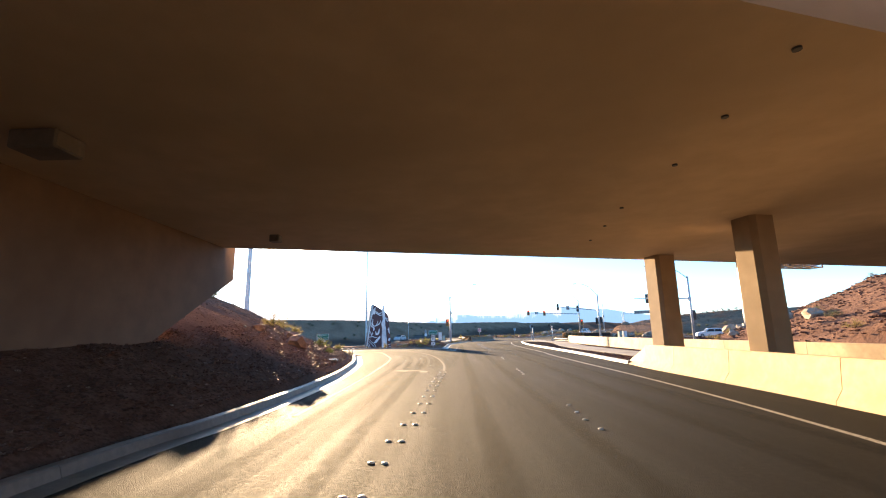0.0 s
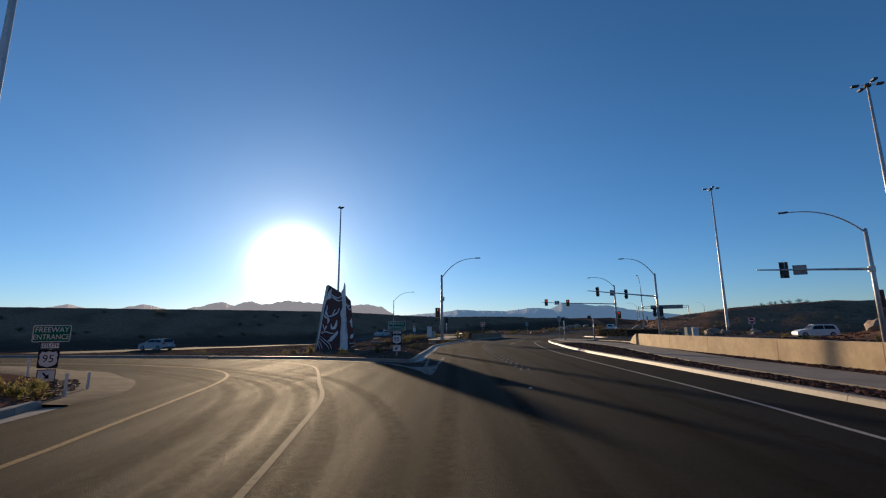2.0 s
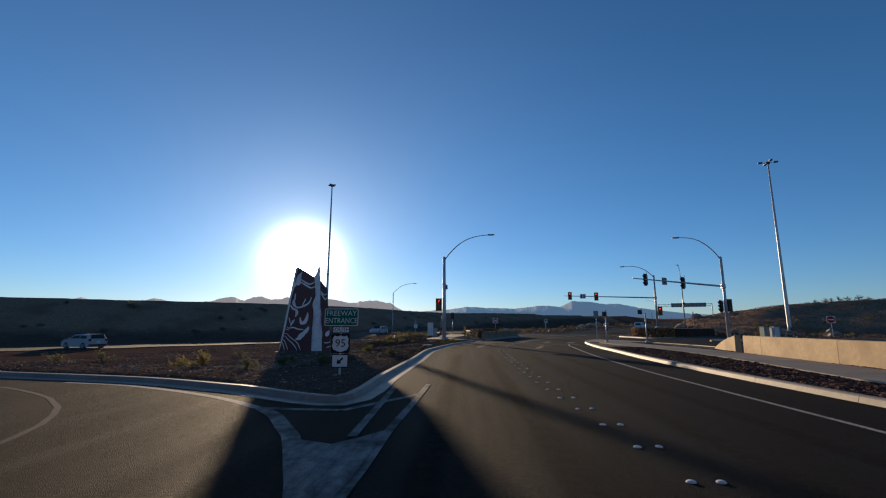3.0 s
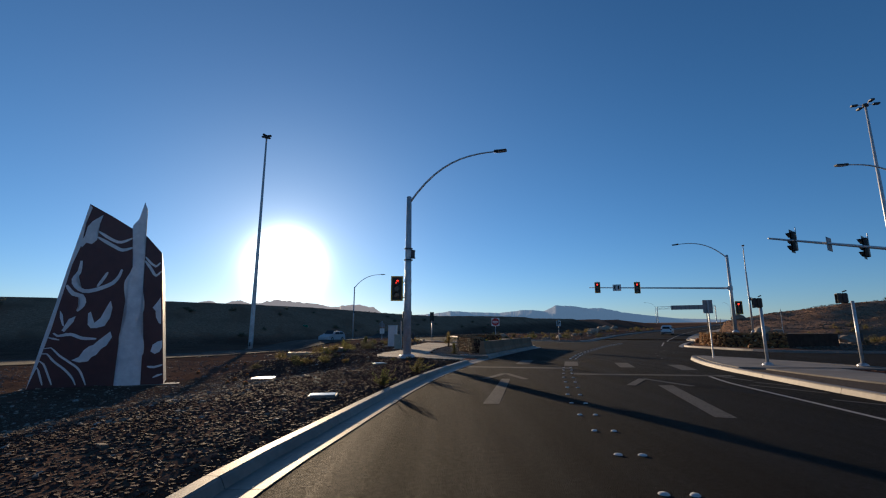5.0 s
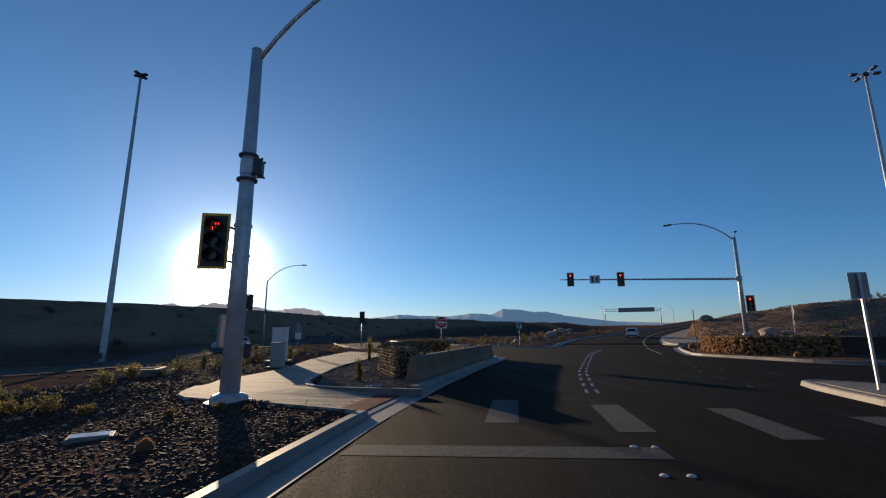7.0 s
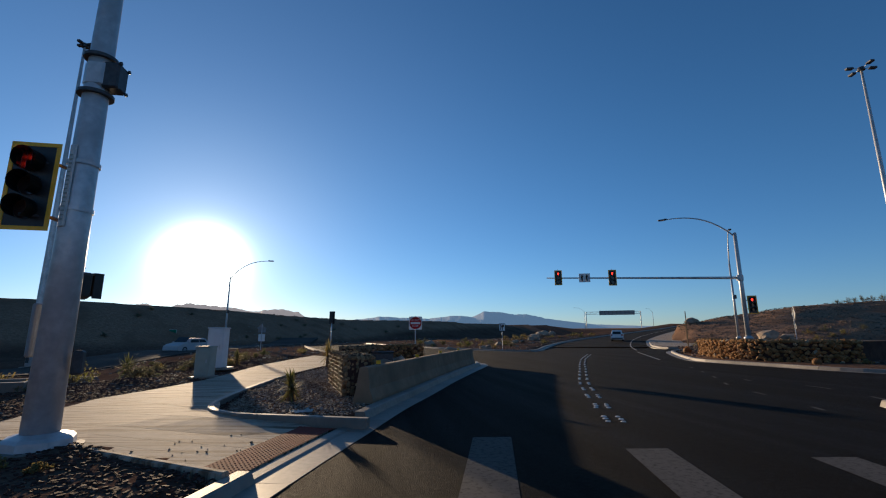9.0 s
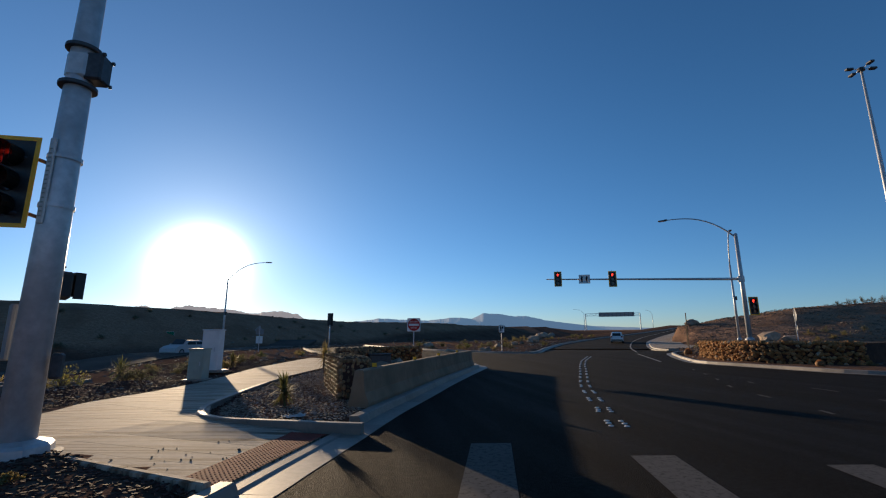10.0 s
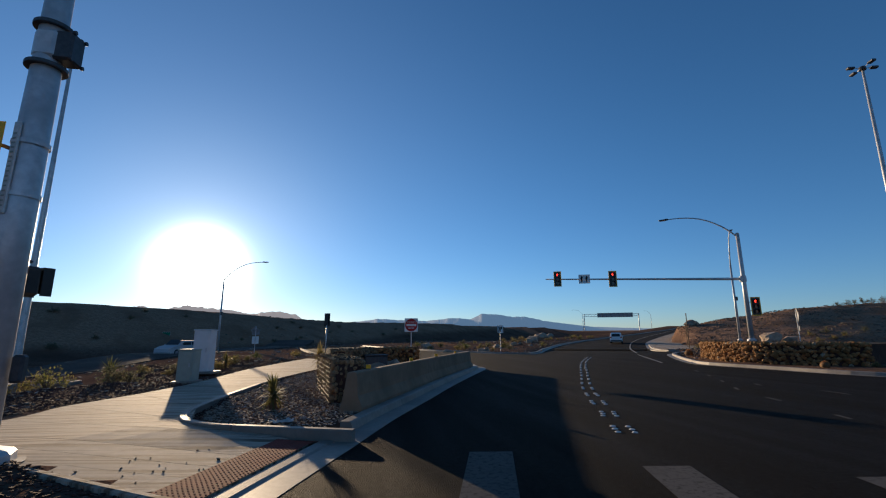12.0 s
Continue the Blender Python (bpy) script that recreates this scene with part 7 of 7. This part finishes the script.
def shrub(x, y, r, material=None, tall=0.8, label="low straggly desert shrub on stony soil"):
    z = plant_z(x, y)
    rnd = random.Random(int(x * 29 + y * 11))
    t = thing("shrub", label, "shrub", "desert plants", (x, y, z))
    bm = bmesh.new()
    tips = []
    for i in range(16):
        a, e = rnd.uniform(0, 6.28), rnd.uniform(0.25, 1.45)
        d = Vector((math.cos(a) * math.cos(e), math.sin(a) * math.cos(e), math.sin(e) * tall))
        L = r * rnd.uniform(0.6, 1.08)
        m_ = d * L * 0.5 + Vector((rnd.uniform(-.1, .1), rnd.uniform(-.1, .1), 0.05)) * r
        put_tube(bm, [(0, 0, -0.03), m_, d * L], [0.012 * r + 0.004, 0.008 * r + 0.003, 0.003], 4, False)
        tips.append((m_, d * L))
    tagged(part("twiggy_core", bm, STEM, t), kind="stuff")
    bm = bmesh.new()
    for m_, e_ in tips:
        for k in range(30):
            s = rnd.uniform(-0.2, 1.08)
            p = m_.lerp(e_, s) + Vector((rnd.gauss(0, .08), rnd.gauss(0, .08), rnd.gauss(0, .08))) * r
            p.z = max(p.z, 0.02)
            a = Vector((rnd.gauss(0, 1), rnd.gauss(0, 1), rnd.gauss(0.6, 1))).normalized() * rnd.uniform(.06, .15) * r
            leaf_blade(bm, p, p + a, 0.010 + 0.016 * r, 0.01)
    part("foliage", bm, material or LEAF, t)


def kerb_bush(x, y, h, lean):
    """An upright feathery bush with many thin stems of small leaves."""
    rnd = random.Random(int(x * 41 + y * 13))
    t = thing("kerb_bush", "yellow-green feathery bush leaning over the curb", "bush", "desert plants", (x, y, plant_z(x, y)))
    twigs, leaves = bmesh.new(), bmesh.new()
    for i in range(34):
        a, e = rnd.uniform(0, 6.28), rnd.uniform(0.55, 1.5)
        d = Vector((math.cos(a) * math.cos(e) + lean, math.sin(a) * math.cos(e), math.sin(e)))
        L = h * rnd.uniform(0.55, 1.05)
        pts = [d * (L * k / 4) + Vector((rnd.gauss(0, .02), rnd.gauss(0, .02), -0.12 * h * (k / 4) ** 2)) for k in range(5)]
        put_tube(twigs, pts, [0.006, 0.005, 0.004, 0.003, 0.002], 4, False)
        for k in range(44):
            f = rnd.uniform(0.6, 4)
            p = pts[min(int(f), 3)].lerp(pts[min(int(f), 3) + 1], f % 1)
            q = Vector((rnd.gauss(0, 1), rnd.gauss(0, 1), rnd.gauss(0.8, 0.8))).normalized() * rnd.uniform(0.025, 0.06)
            leaf_blade(leaves, p, p + q, 0.0085, 0.004)
    tagged(part("stem", twigs, STEM, t), kind="stuff")
    part("foliage", leaves, BUSHLEAF, t)


def barrel(x, y, r):
    z = ground_z(x, y)
    bm = bmesh.new()
    bmesh.ops.create_uvsphere(bm, u_segments=24, v_segments=10, radius=r)
    for v in bm.verts:
        a = math.atan2(v.co.y, v.co.x)
        k = 1 + 0.07 * math.cos(a * 12)
        v.co = Vector((v.co.x * k, v.co.y * k, v.co.z * 0.92))
    t = thing("barrel_cactus", "small round barrel cactus with rust-orange spines in gravel", "cactus", "barrel cacti", (x, y, z))
    ball = part("ball", bm, CACTUS, t, smooth=True)
    ball.matrix_basis = Matrix.Translation((0, 0, r * 0.5))
    bm = bmesh.new()
    rnd = random.Random(int(x * 17 + y * 23))
    for i in range(24):
        a = 2 * math.pi * i / 24
        for k in range(9):
            e = -0.3 + 1.75 * k / 8
            n = Vector((math.cos(a) * math.cos(e), math.sin(a) * math.cos(e), math.sin(e)))
            for j in range(3):
                w = (n + Vector((rnd.gauss(0, .45), rnd.gauss(0, .45), rnd.gauss(0, .45)))).normalized()
                leaf_blade(bm, n * r * 0.97, n * r * 0.97 + w * r * 0.22, 0.02 * r + 0.0012, 0.0)
    tagged(part("spines", bm, SPINE, ball, "rust-orange spines"), kind="stuff")


yucca(3.19, 90.6, 0.72)
yucca(3.05, 101.5, 1.2)
yucca(-1.9, 104.9, 0.8)
yucca(-6.2, 103, 1.3, "tall dry yucca standing in brown mulch")
yucca(-5.4, 110, 0.9)
yucca(33.5, 104.6, 1.0, "spiky yucca growing in the stone planter")
yucca(42.5, 101, 1.2)
yucca(34.5, 101.6, 1.1, "dry golden yucca on bare ground beside the stone planter")

for x, y, r, m_ in ((28.9, 98.0, 0.35, DRYLEAF), (-5.6, 88.6, 0.55, BUSHLEAF), (-4.1, 88.2, 0.55, BUSHLEAF), (-4.75, 91.6, 0.6, BUSHLEAF), (-4.5, 96.2, 0.75, BUSHLEAF), (-2.7, 87.4, 0.3, DRYLEAF), (-2.1, 104.8, 0.55, DRYLEAF), (-3.3, 111.2, 0.6, BUSHLEAF), (-0.4, 118.5, 0.5, BUSHLEAF), (0.05, 85.2, 0.16, DRYLEAF), (1.35, 85.55, 0.14, DRYLEAF), (-4.5, 92.5, 0.7, DRYLEAF), (-6.5, 96, 0.8, DRYLEAF), (-3.4, 97.5, 0.7, GREYLEAF), (-8.5, 101, 0.7, GREYLEAF), (-4.2, 105.5, 0.8, GREYLEAF),
                    (-2.4, 108, 0.6, LEAF), (-7.5, 91, 0.6, DRYLEAF), (-5.0, 88.6, 0.4, DRYLEAF), (-1.0, 121, 0.6, DRYLEAF), (-3, 116, 0.6, LEAF), (3.0, 112.5, 0.6, GREYLEAF), (0.8, 85.7, 0.22, DRYLEAF),
                    (-8.6, 37.4, 0.4, BUSHLEAF), (-9.3, 38.6, 0.45, BUSHLEAF), (-10.1, 39.6, 0.4, DRYLEAF), (-8.9, 36.6, 0.55, BUSHLEAF), (-9.8, 38.2, 0.6, DRYLEAF), (-8.2, 37.6, 0.35, DRYLEAF), (-8.6, 30.5, 0.75, LEAF), (-11.5, 33.5, 0.8, DRYLEAF), (-10.8, 27.5, 0.9, DRYLEAF), (-13.5, 36.5, 0.9, DRYLEAF), (-17, 40.5, 1.0, GREYLEAF), (-18.5, 42.5, 0.9, GREYLEAF), (-16, 30, 0.9, GREYLEAF), (-16.5, 25, 1.0, GREYLEAF), (-7.0, 26.5, 0.4, LEAF),
                    (-5.5, 56, 0.5, GREYLEAF), (-3.6, 58.5, 0.55, LEAF), (-8, 57.5, 0.7, DRYLEAF), (-11, 61, 0.7, DRYLEAF), (-6.5, 62, 0.6, LEAF), (-14, 66, 0.8, GREYLEAF), (-9.0, 70, 0.5, DRYLEAF), (-18, 62, 0.8, GREYLEAF), (-3.2, 66, 0.5, LEAF), (-22, 70, 0.9, GREYLEAF), (-15.5, 76, 0.7, GREYLEAF), (-1.4, 62.5, 0.4, LEAF),
                    (11.6, 30, 0.3, DRYLEAF), (10.7, 44.5, 0.4, DRYLEAF), (10.9, 51, 0.35, DRYLEAF),
                    (16, 133.5, 0.7, DRYLEAF), (20, 138, 0.8, DRYLEAF), (24, 148, 0.9, GREYLEAF), (19, 129, 0.6, DRYLEAF), (30, 160, 1.0, DRYLEAF), (36, 172, 1.1, GREYLEAF), (42, 184, 1.2, DRYLEAF), (10, 144, 0.9, GREYLEAF), (14, 152, 1.0, GREYLEAF), (22, 158, 1.0, GREYLEAF),
                    (43, 126.8, 0.7, DRYLEAF), (41, 121, 0.7, DRYLEAF), (44, 116, 0.8, LEAF), (48, 110, 0.9, DRYLEAF), (52, 114, 0.9, GREYLEAF), (49, 122, 1.0, GREYLEAF), (57, 109, 1.0, LEAF), (46.5, 121.5, 0.9, DRYLEAF), (40, 106, 0.6, DRYLEAF), (30.5, 106.5, 0.5, DRYLEAF), (35.5, 106, 0.6, GREYLEAF),
                    (36, 60, 0.8, DRYLEAF), (38.5, 66, 0.9, GREYLEAF), (44, 70, 1.0, DRYLEAF), (40, 56, 0.9, GREYLEAF), (37, 72, 0.8, LEAF), (39, 45, 1.0, GREYLEAF), (34.5, 38, 0.9, DRYLEAF), (43, 52, 1.1, GREYLEAF), (41, 80, 0.9, DRYLEAF), (38, 88.5, 0.8, DRYLEAF)):
    shrub(x, y, r, m_)
rng = random.Random(11)
for i in range(44):
    u, off = rng.random(), rng.uniform(2.5, 22)
    x, y = 20 + u * 48 - off * 0.8, 124 + u * 58 + off * 0.55
    shrub(x, y, rng.uniform(0.45, 1.0), (DRYLEAF, GREYLEAF, LEAF)[i % 3])
for i in range(26):
    x, y = rng.uniform(40, 62), rng.uniform(103, 128)
    shrub(x, y, rng.uniform(0.4, 0.9), (DRYLEAF, GREYLEAF, DRYLEAF)[i % 3])
for i in range(26):
    x, y = rng.uniform(-9.5, -2.2), rng.uniform(89, 116)
    shrub(x, y, rng.uniform(0.25, 0.6), (DRYLEAF, GREYLEAF, LEAF)[i % 3])
# shrubs on the skylines
for x, r in ((82.7, 0.8), (85.0, 1.0), (86.2, 0.8), (88.0, 1.1), (89.9, 0.9), (92.4, 1.2), (94.5, 0.9)):
    shrub(x, 142, r, GREYLEAF, 0.9, "dark spiky shrub on the crest of the hill")
for x, y, r in ((-66.5, 132, 1.4), (-67.8, 132.5, 1.2), (-18.6, 29.5, 1.1), (-19.6, 31.5, 1.0), (62, 127.5, 0.8), (66, 126, 0.7), (70, 124.5, 0.9), (72, 124, 0.7), (76, 122, 0.9), (82, 119.5, 0.8), (88, 117, 0.9), (95, 115, 0.9), (60, 62, 0.8), (58, 54, 0.8)):
    shrub(x, y, r, GREYLEAF, 1.1, "rounded grey-green shrub on the crest of a bank")
rng = random.Random(5)
for i in range(46):
    u = rng.uniform(0, 1)
    cx, cy = np.interp(u, [0, .3, .6, .8, 1], [-110, -58, -32, -16, 20]), np.interp(u, [0, .3, .6, .8, 1], [112, 142, 168, 208, 258])
    off = rng.uniform(2, 16)
    shrub(cx + off * 0.75, cy - off * 0.8, rng.uniform(0.7, 1.3), GREYLEAF, 0.7, "dark low shrub on the graded embankment")
for x, y, r in ((-7.7, 85.6, 0.11), (-5.6, 81.9, 0.10), (-9.8, 91.5, 0.09), (-10.8, 91.2, 0.10), (-11.6, 89.5, 0.10), (-7.9, 87.4, 0.09), (-7.4, 84.2, 0.09), (0.95, 82.6, 0.10), (-5.6, 89.3, 0.13), (31.4, 113.6, 0.3), (27.1, 98.9, 0.19)):
    barrel(x, y, r)
kerb_bush(1.5, 78.65, 0.62, 0.35)
kerb_bush(0.82, 75.3, 0.58, 0.12)


# ---- drop inlets, litter and a low box ----
for x, y, rz, w in ((-5.0, 94.2, 12, 1.3), (-10.8, 106.4, 4, 2.6)):
    t = thing("drop_inlet", "low weathered tan concrete drop inlet in mulch", "drop inlet", "", (x, y, ground_z(x, y)), rz)
    bm = bmesh.new()
    for dx, dy, sx, sy in ((0, -0.62, w, 0.16), (0, 0.62, w, 0.16), (-w / 2 + 0.08, 0, 0.16, 1.08), (w / 2 - 0.08, 0, 0.16, 1.08)):
        put_box(bm, (dx, dy, 0.06), (sx, sy, 0.5), None, 0.015)
    part("curb_box", bm, CONCRETE, t)
    bm = bmesh.new()
    for i in range(int(w / 0.12)):
        put_box(bm, (-w / 2 + 0.2 + 0.12 * i * (w - 0.4) / w, 0, 0.22), (0.03, 1.08, 0.05))
    part("grate", bm, DARK_GREY, t, "dark steel grate")
t = thing("utility_box", "low dark utility box among the gabions", "utility box", "", (5.5, 99.55, 0.13), 8)
part("body", box((0, 0, 0.36), (0.95, 0.6, 0.72), None, 0.03), DARK_GREY, t)
part("lid", box((0, 0, 0.75), (1.0, 0.65, 0.06), None, 0.02), DARK_GREY, t)
bm = bmesh.new()
rnd = random.Random(3)
grid = [[bm.verts.new((-0.2 + 0.05 * i + rnd.uniform(-.012, .012), -0.13 + 0.05 * j + rnd.uniform(-.012, .012), 0.02 + abs(rnd.gauss(0, 0.025)))) for i in range(9)] for j in range(6)]
for j in range(5):
    for i in range(8):
        if (i, j) not in ((0, 0), (7, 4), (0, 4), (6, 4)):
            bm.faces.new((grid[j][i], grid[j][i + 1], grid[j + 1][i + 1], grid[j + 1][i]))
bmesh.ops.solidify(bm, geom=bm.faces[:], thickness=0.003)
ob = new("litter", mesh_of("litter", bm, SIGN_WHITE))
ob.matrix_basis = pose(3.68, 88.82, ground_z(3.68, 88.82) + 0.03, 0, 0, 20)
tagged(ob, "crumpled white plastic sheet lying on grey gravel", "litter")
# clods and dry leaves dropped on the walk by the crossing
clods = [(x, y, walk_z(x, y)) for x, y in zip(rs.normal(2.9, 0.9, 34), rs.normal(86.6, 0.8, 34)) if in_poly(np.array([x]), np.array([y]), WALK_POLY)[0]]
scatter("clods", clods, 0.008 + 0.016 * rs.beta(1.3, 3, len(clods)), STEM, "small dark clods and dry leaves on the walk", "debris", SHARDS, 14, (0.6, 1.2), 0.4)


# ---- parked and passing cars, at rest ----
def car(x, y, z, heading, paint, label, length=4.7, height=1.68, width=1.85):
    t = thing("car", label, "car", "", (x, y, z), -heading)
    L, H, W = length, height, width
    side = [(-L / 2, 0.35), (-L / 2 + 0.05, 0.85), (-L / 2 + 0.12, 1.02), (-L / 2 + 0.35, H - 0.12), (-L / 2 + 0.7, H), (0.35, H - 0.02), (0.95, 1.08), (L / 2 - 0.45, 0.92), (L / 2 - 0.05, 0.72), (L / 2, 0.4), (L / 2 - 0.1, 0.24), (-L / 2 + 0.1, 0.24)]
    bm = bmesh.new()
    n = len(side)
    rows = []
    for k, s in enumerate((-1, -0.93, 0.93, 1)):
        row = []
        for yy, zz in side:
            inset = 0.20 * max(0, (zz - 1.0)) / (H - 1.0) if zz > 1.0 else 0.0
            wx = W / 2 - inset
            if abs(s) < 1:
                row.append(bm.verts.new((math.copysign(wx - 0.05, s), yy, zz + (0.03 if zz > 0.5 else 0))))
            else:
                row.append(bm.verts.new((math.copysign(wx, s), yy * 0.985, zz)))
        rows.append(row)
    for u, v in zip(rows, rows[1:]):
        for i in range(n):
            j = (i + 1) % n
            bm.faces.new((u[i], u[j], v[j], v[i]))
    bm.faces.new(rows[0][::-1])
    bm.faces.new(rows[-1])
    bmesh.ops.recalc_face_normals(bm, faces=bm.faces[:])
    body = part("body", bm, paint, t)
    for s in (-1, 1):
        for pane in ([(-L / 2 + 0.42, 1.08), (-L / 2 + 0.6, H - 0.14), (-0.75, H - 0.1), (-0.75, 1.08)], [(-0.66, 1.08), (-0.66, H - 0.1), (0.28, H - 0.12), (0.78, 1.08)]):
            bm = bmesh.new()
            vs_ = []
            for yy, zz in pane:
                inset = 0.20 * max(0, (zz - 1.0)) / (H - 1.0)
                vs_.append(bm.verts.new((s * (W / 2 - inset + 0.006), yy, zz)))
            bm.faces.new(vs_ if s > 0 else vs_[::-1])
            bmesh.ops.solidify(bm, geom=bm.faces[:], thickness=0.008)
            part("window", bm, CAR_GLASS, t)
    part("rear_window", prism([(-0.66, 0), (0.66, 0), (0.58, 0.46), (-0.58, 0.46)], 0, 0.01, Matrix.Translation((0, -L / 2 + 0.10, 1.08)) @ Matrix.Rotation(radians(90 - 24), 4, 'X')), CAR_GLASS, t)
    part("windscreen", prism([(-0.72, 0), (0.72, 0), (0.62, 0.72), (-0.62, 0.72)], 0, 0.01, Matrix.Translation((0, 0.98, 1.13)) @ Matrix.Rotation(radians(180 - 44), 4, 'X') @ Matrix.Diagonal((1, 1, -1, 1))), CAR_GLASS, t)
    for s in (-1, 1):
        for yy in (-L / 2 + 0.85, L / 2 - 0.9):
            w = part("wheel", tube([(s * (W / 2 - 0.2), yy, 0.34), (s * (W / 2 + 0.01), yy, 0.34)], 0.34, 20), RUBBER, t)
            part("rim", tube([(s * (W / 2 - 0.02), yy, 0.34), (s * (W / 2 + 0.02), yy, 0.34)], 0.22, 14), ALU, w)
        part("tail_lamp", box((s * (W / 2 - 0.14), -L / 2 + 0.03, 0.95), (0.24, 0.1, 0.22), None, 0.02), LAMP_RED, t)
        part("headlamp", box((s * (W / 2 - 0.2), L / 2 - 0.1, 0.72), (0.36, 0.12, 0.16), None, 0.02), CLEAR_LAMP, t)
        part("mirror", box((s * (W / 2 + 0.05), 0.75, 1.12), (0.18, 0.12, 0.14), None, 0.03), paint, t)
    part("bumper", box((0, -L / 2 + 0.02, 0.42), (W * 0.94, 0.1, 0.2), None, 0.03), DARK_GREY, t)
    part("number_plate", box((0, -L / 2 - 0.035, 0.72), (0.32, 0.012, 0.16)), SIGN_WHITE, t)


car(46.2, 149.0, float(road_z(46.2, 149.0)), 33, CAR_WHITE, "white sport utility car on the far asphalt road")
car(52.0, 89.0, 0.0, 285, CAR_WHITE, "white estate car on the road below a bare hill", 4.9)
car(-13.9, 130.5, ground_z(-13.9, 130.5), 200, CAR_SILVER, "silver hatchback on the ramp below the embankment", 4.4, 1.5)
car(-37.5, 86.5, ground_z(-37.5, 86.5), 290, CAR_SILVER, "silver car on the low road before the embankment", 4.6, 1.5)

# ---- far ranges ----
def mountain_range(name, dist, table, material, label, seed, jag):
    """A range seen over a table of (compass angle, height angle)."""
    az = np.arange(table[0][0], table[-1][0], 0.12)
    el = np.interp(az, [a for a, e in table], [e for a, e in table])
    rr = np.random.RandomState(seed)
    rough_ = np.convolve(rr.normal(0, 1, len(az) + 8), np.ones(4) / 4, "same")[:len(az)]
    top = dist * np.tan(np.radians(el)) * (1 + jag * rough_)
    bm = bmesh.new()
    rows = []
    for k, (dd, f) in enumerate(((-0.22, -0.02), (-0.14, 0.30), (-0.07, 0.62), (0, 1.0), (0.1, 0.0))):
        row = []
        wob = np.convolve(rr.normal(0, 1, len(az) + 8), np.ones(5) / 5, "same")[:len(az)]
        for a, h, w in zip(az, top, wob):
            r = dist * (1 + dd + (0.02 * w if 0 < k < 3 else 0))
            hh = h * f * (1 + (0.22 * w if 0 < k < 3 else 0))
            row.append(bm.verts.new((r * math.sin(radians(a)), 60 + r * math.cos(radians(a)), hh)))
        rows.append(row)
    for u, v in zip(rows, rows[1:]):
        for i in range(len(az) - 1):
            bm.faces.new((u[i], u[i + 1], v[i + 1], v[i]))
    bmesh.ops.recalc_face_normals(bm, faces=bm.faces[:])
    setting(name, bm, material, label, "mountains", True)


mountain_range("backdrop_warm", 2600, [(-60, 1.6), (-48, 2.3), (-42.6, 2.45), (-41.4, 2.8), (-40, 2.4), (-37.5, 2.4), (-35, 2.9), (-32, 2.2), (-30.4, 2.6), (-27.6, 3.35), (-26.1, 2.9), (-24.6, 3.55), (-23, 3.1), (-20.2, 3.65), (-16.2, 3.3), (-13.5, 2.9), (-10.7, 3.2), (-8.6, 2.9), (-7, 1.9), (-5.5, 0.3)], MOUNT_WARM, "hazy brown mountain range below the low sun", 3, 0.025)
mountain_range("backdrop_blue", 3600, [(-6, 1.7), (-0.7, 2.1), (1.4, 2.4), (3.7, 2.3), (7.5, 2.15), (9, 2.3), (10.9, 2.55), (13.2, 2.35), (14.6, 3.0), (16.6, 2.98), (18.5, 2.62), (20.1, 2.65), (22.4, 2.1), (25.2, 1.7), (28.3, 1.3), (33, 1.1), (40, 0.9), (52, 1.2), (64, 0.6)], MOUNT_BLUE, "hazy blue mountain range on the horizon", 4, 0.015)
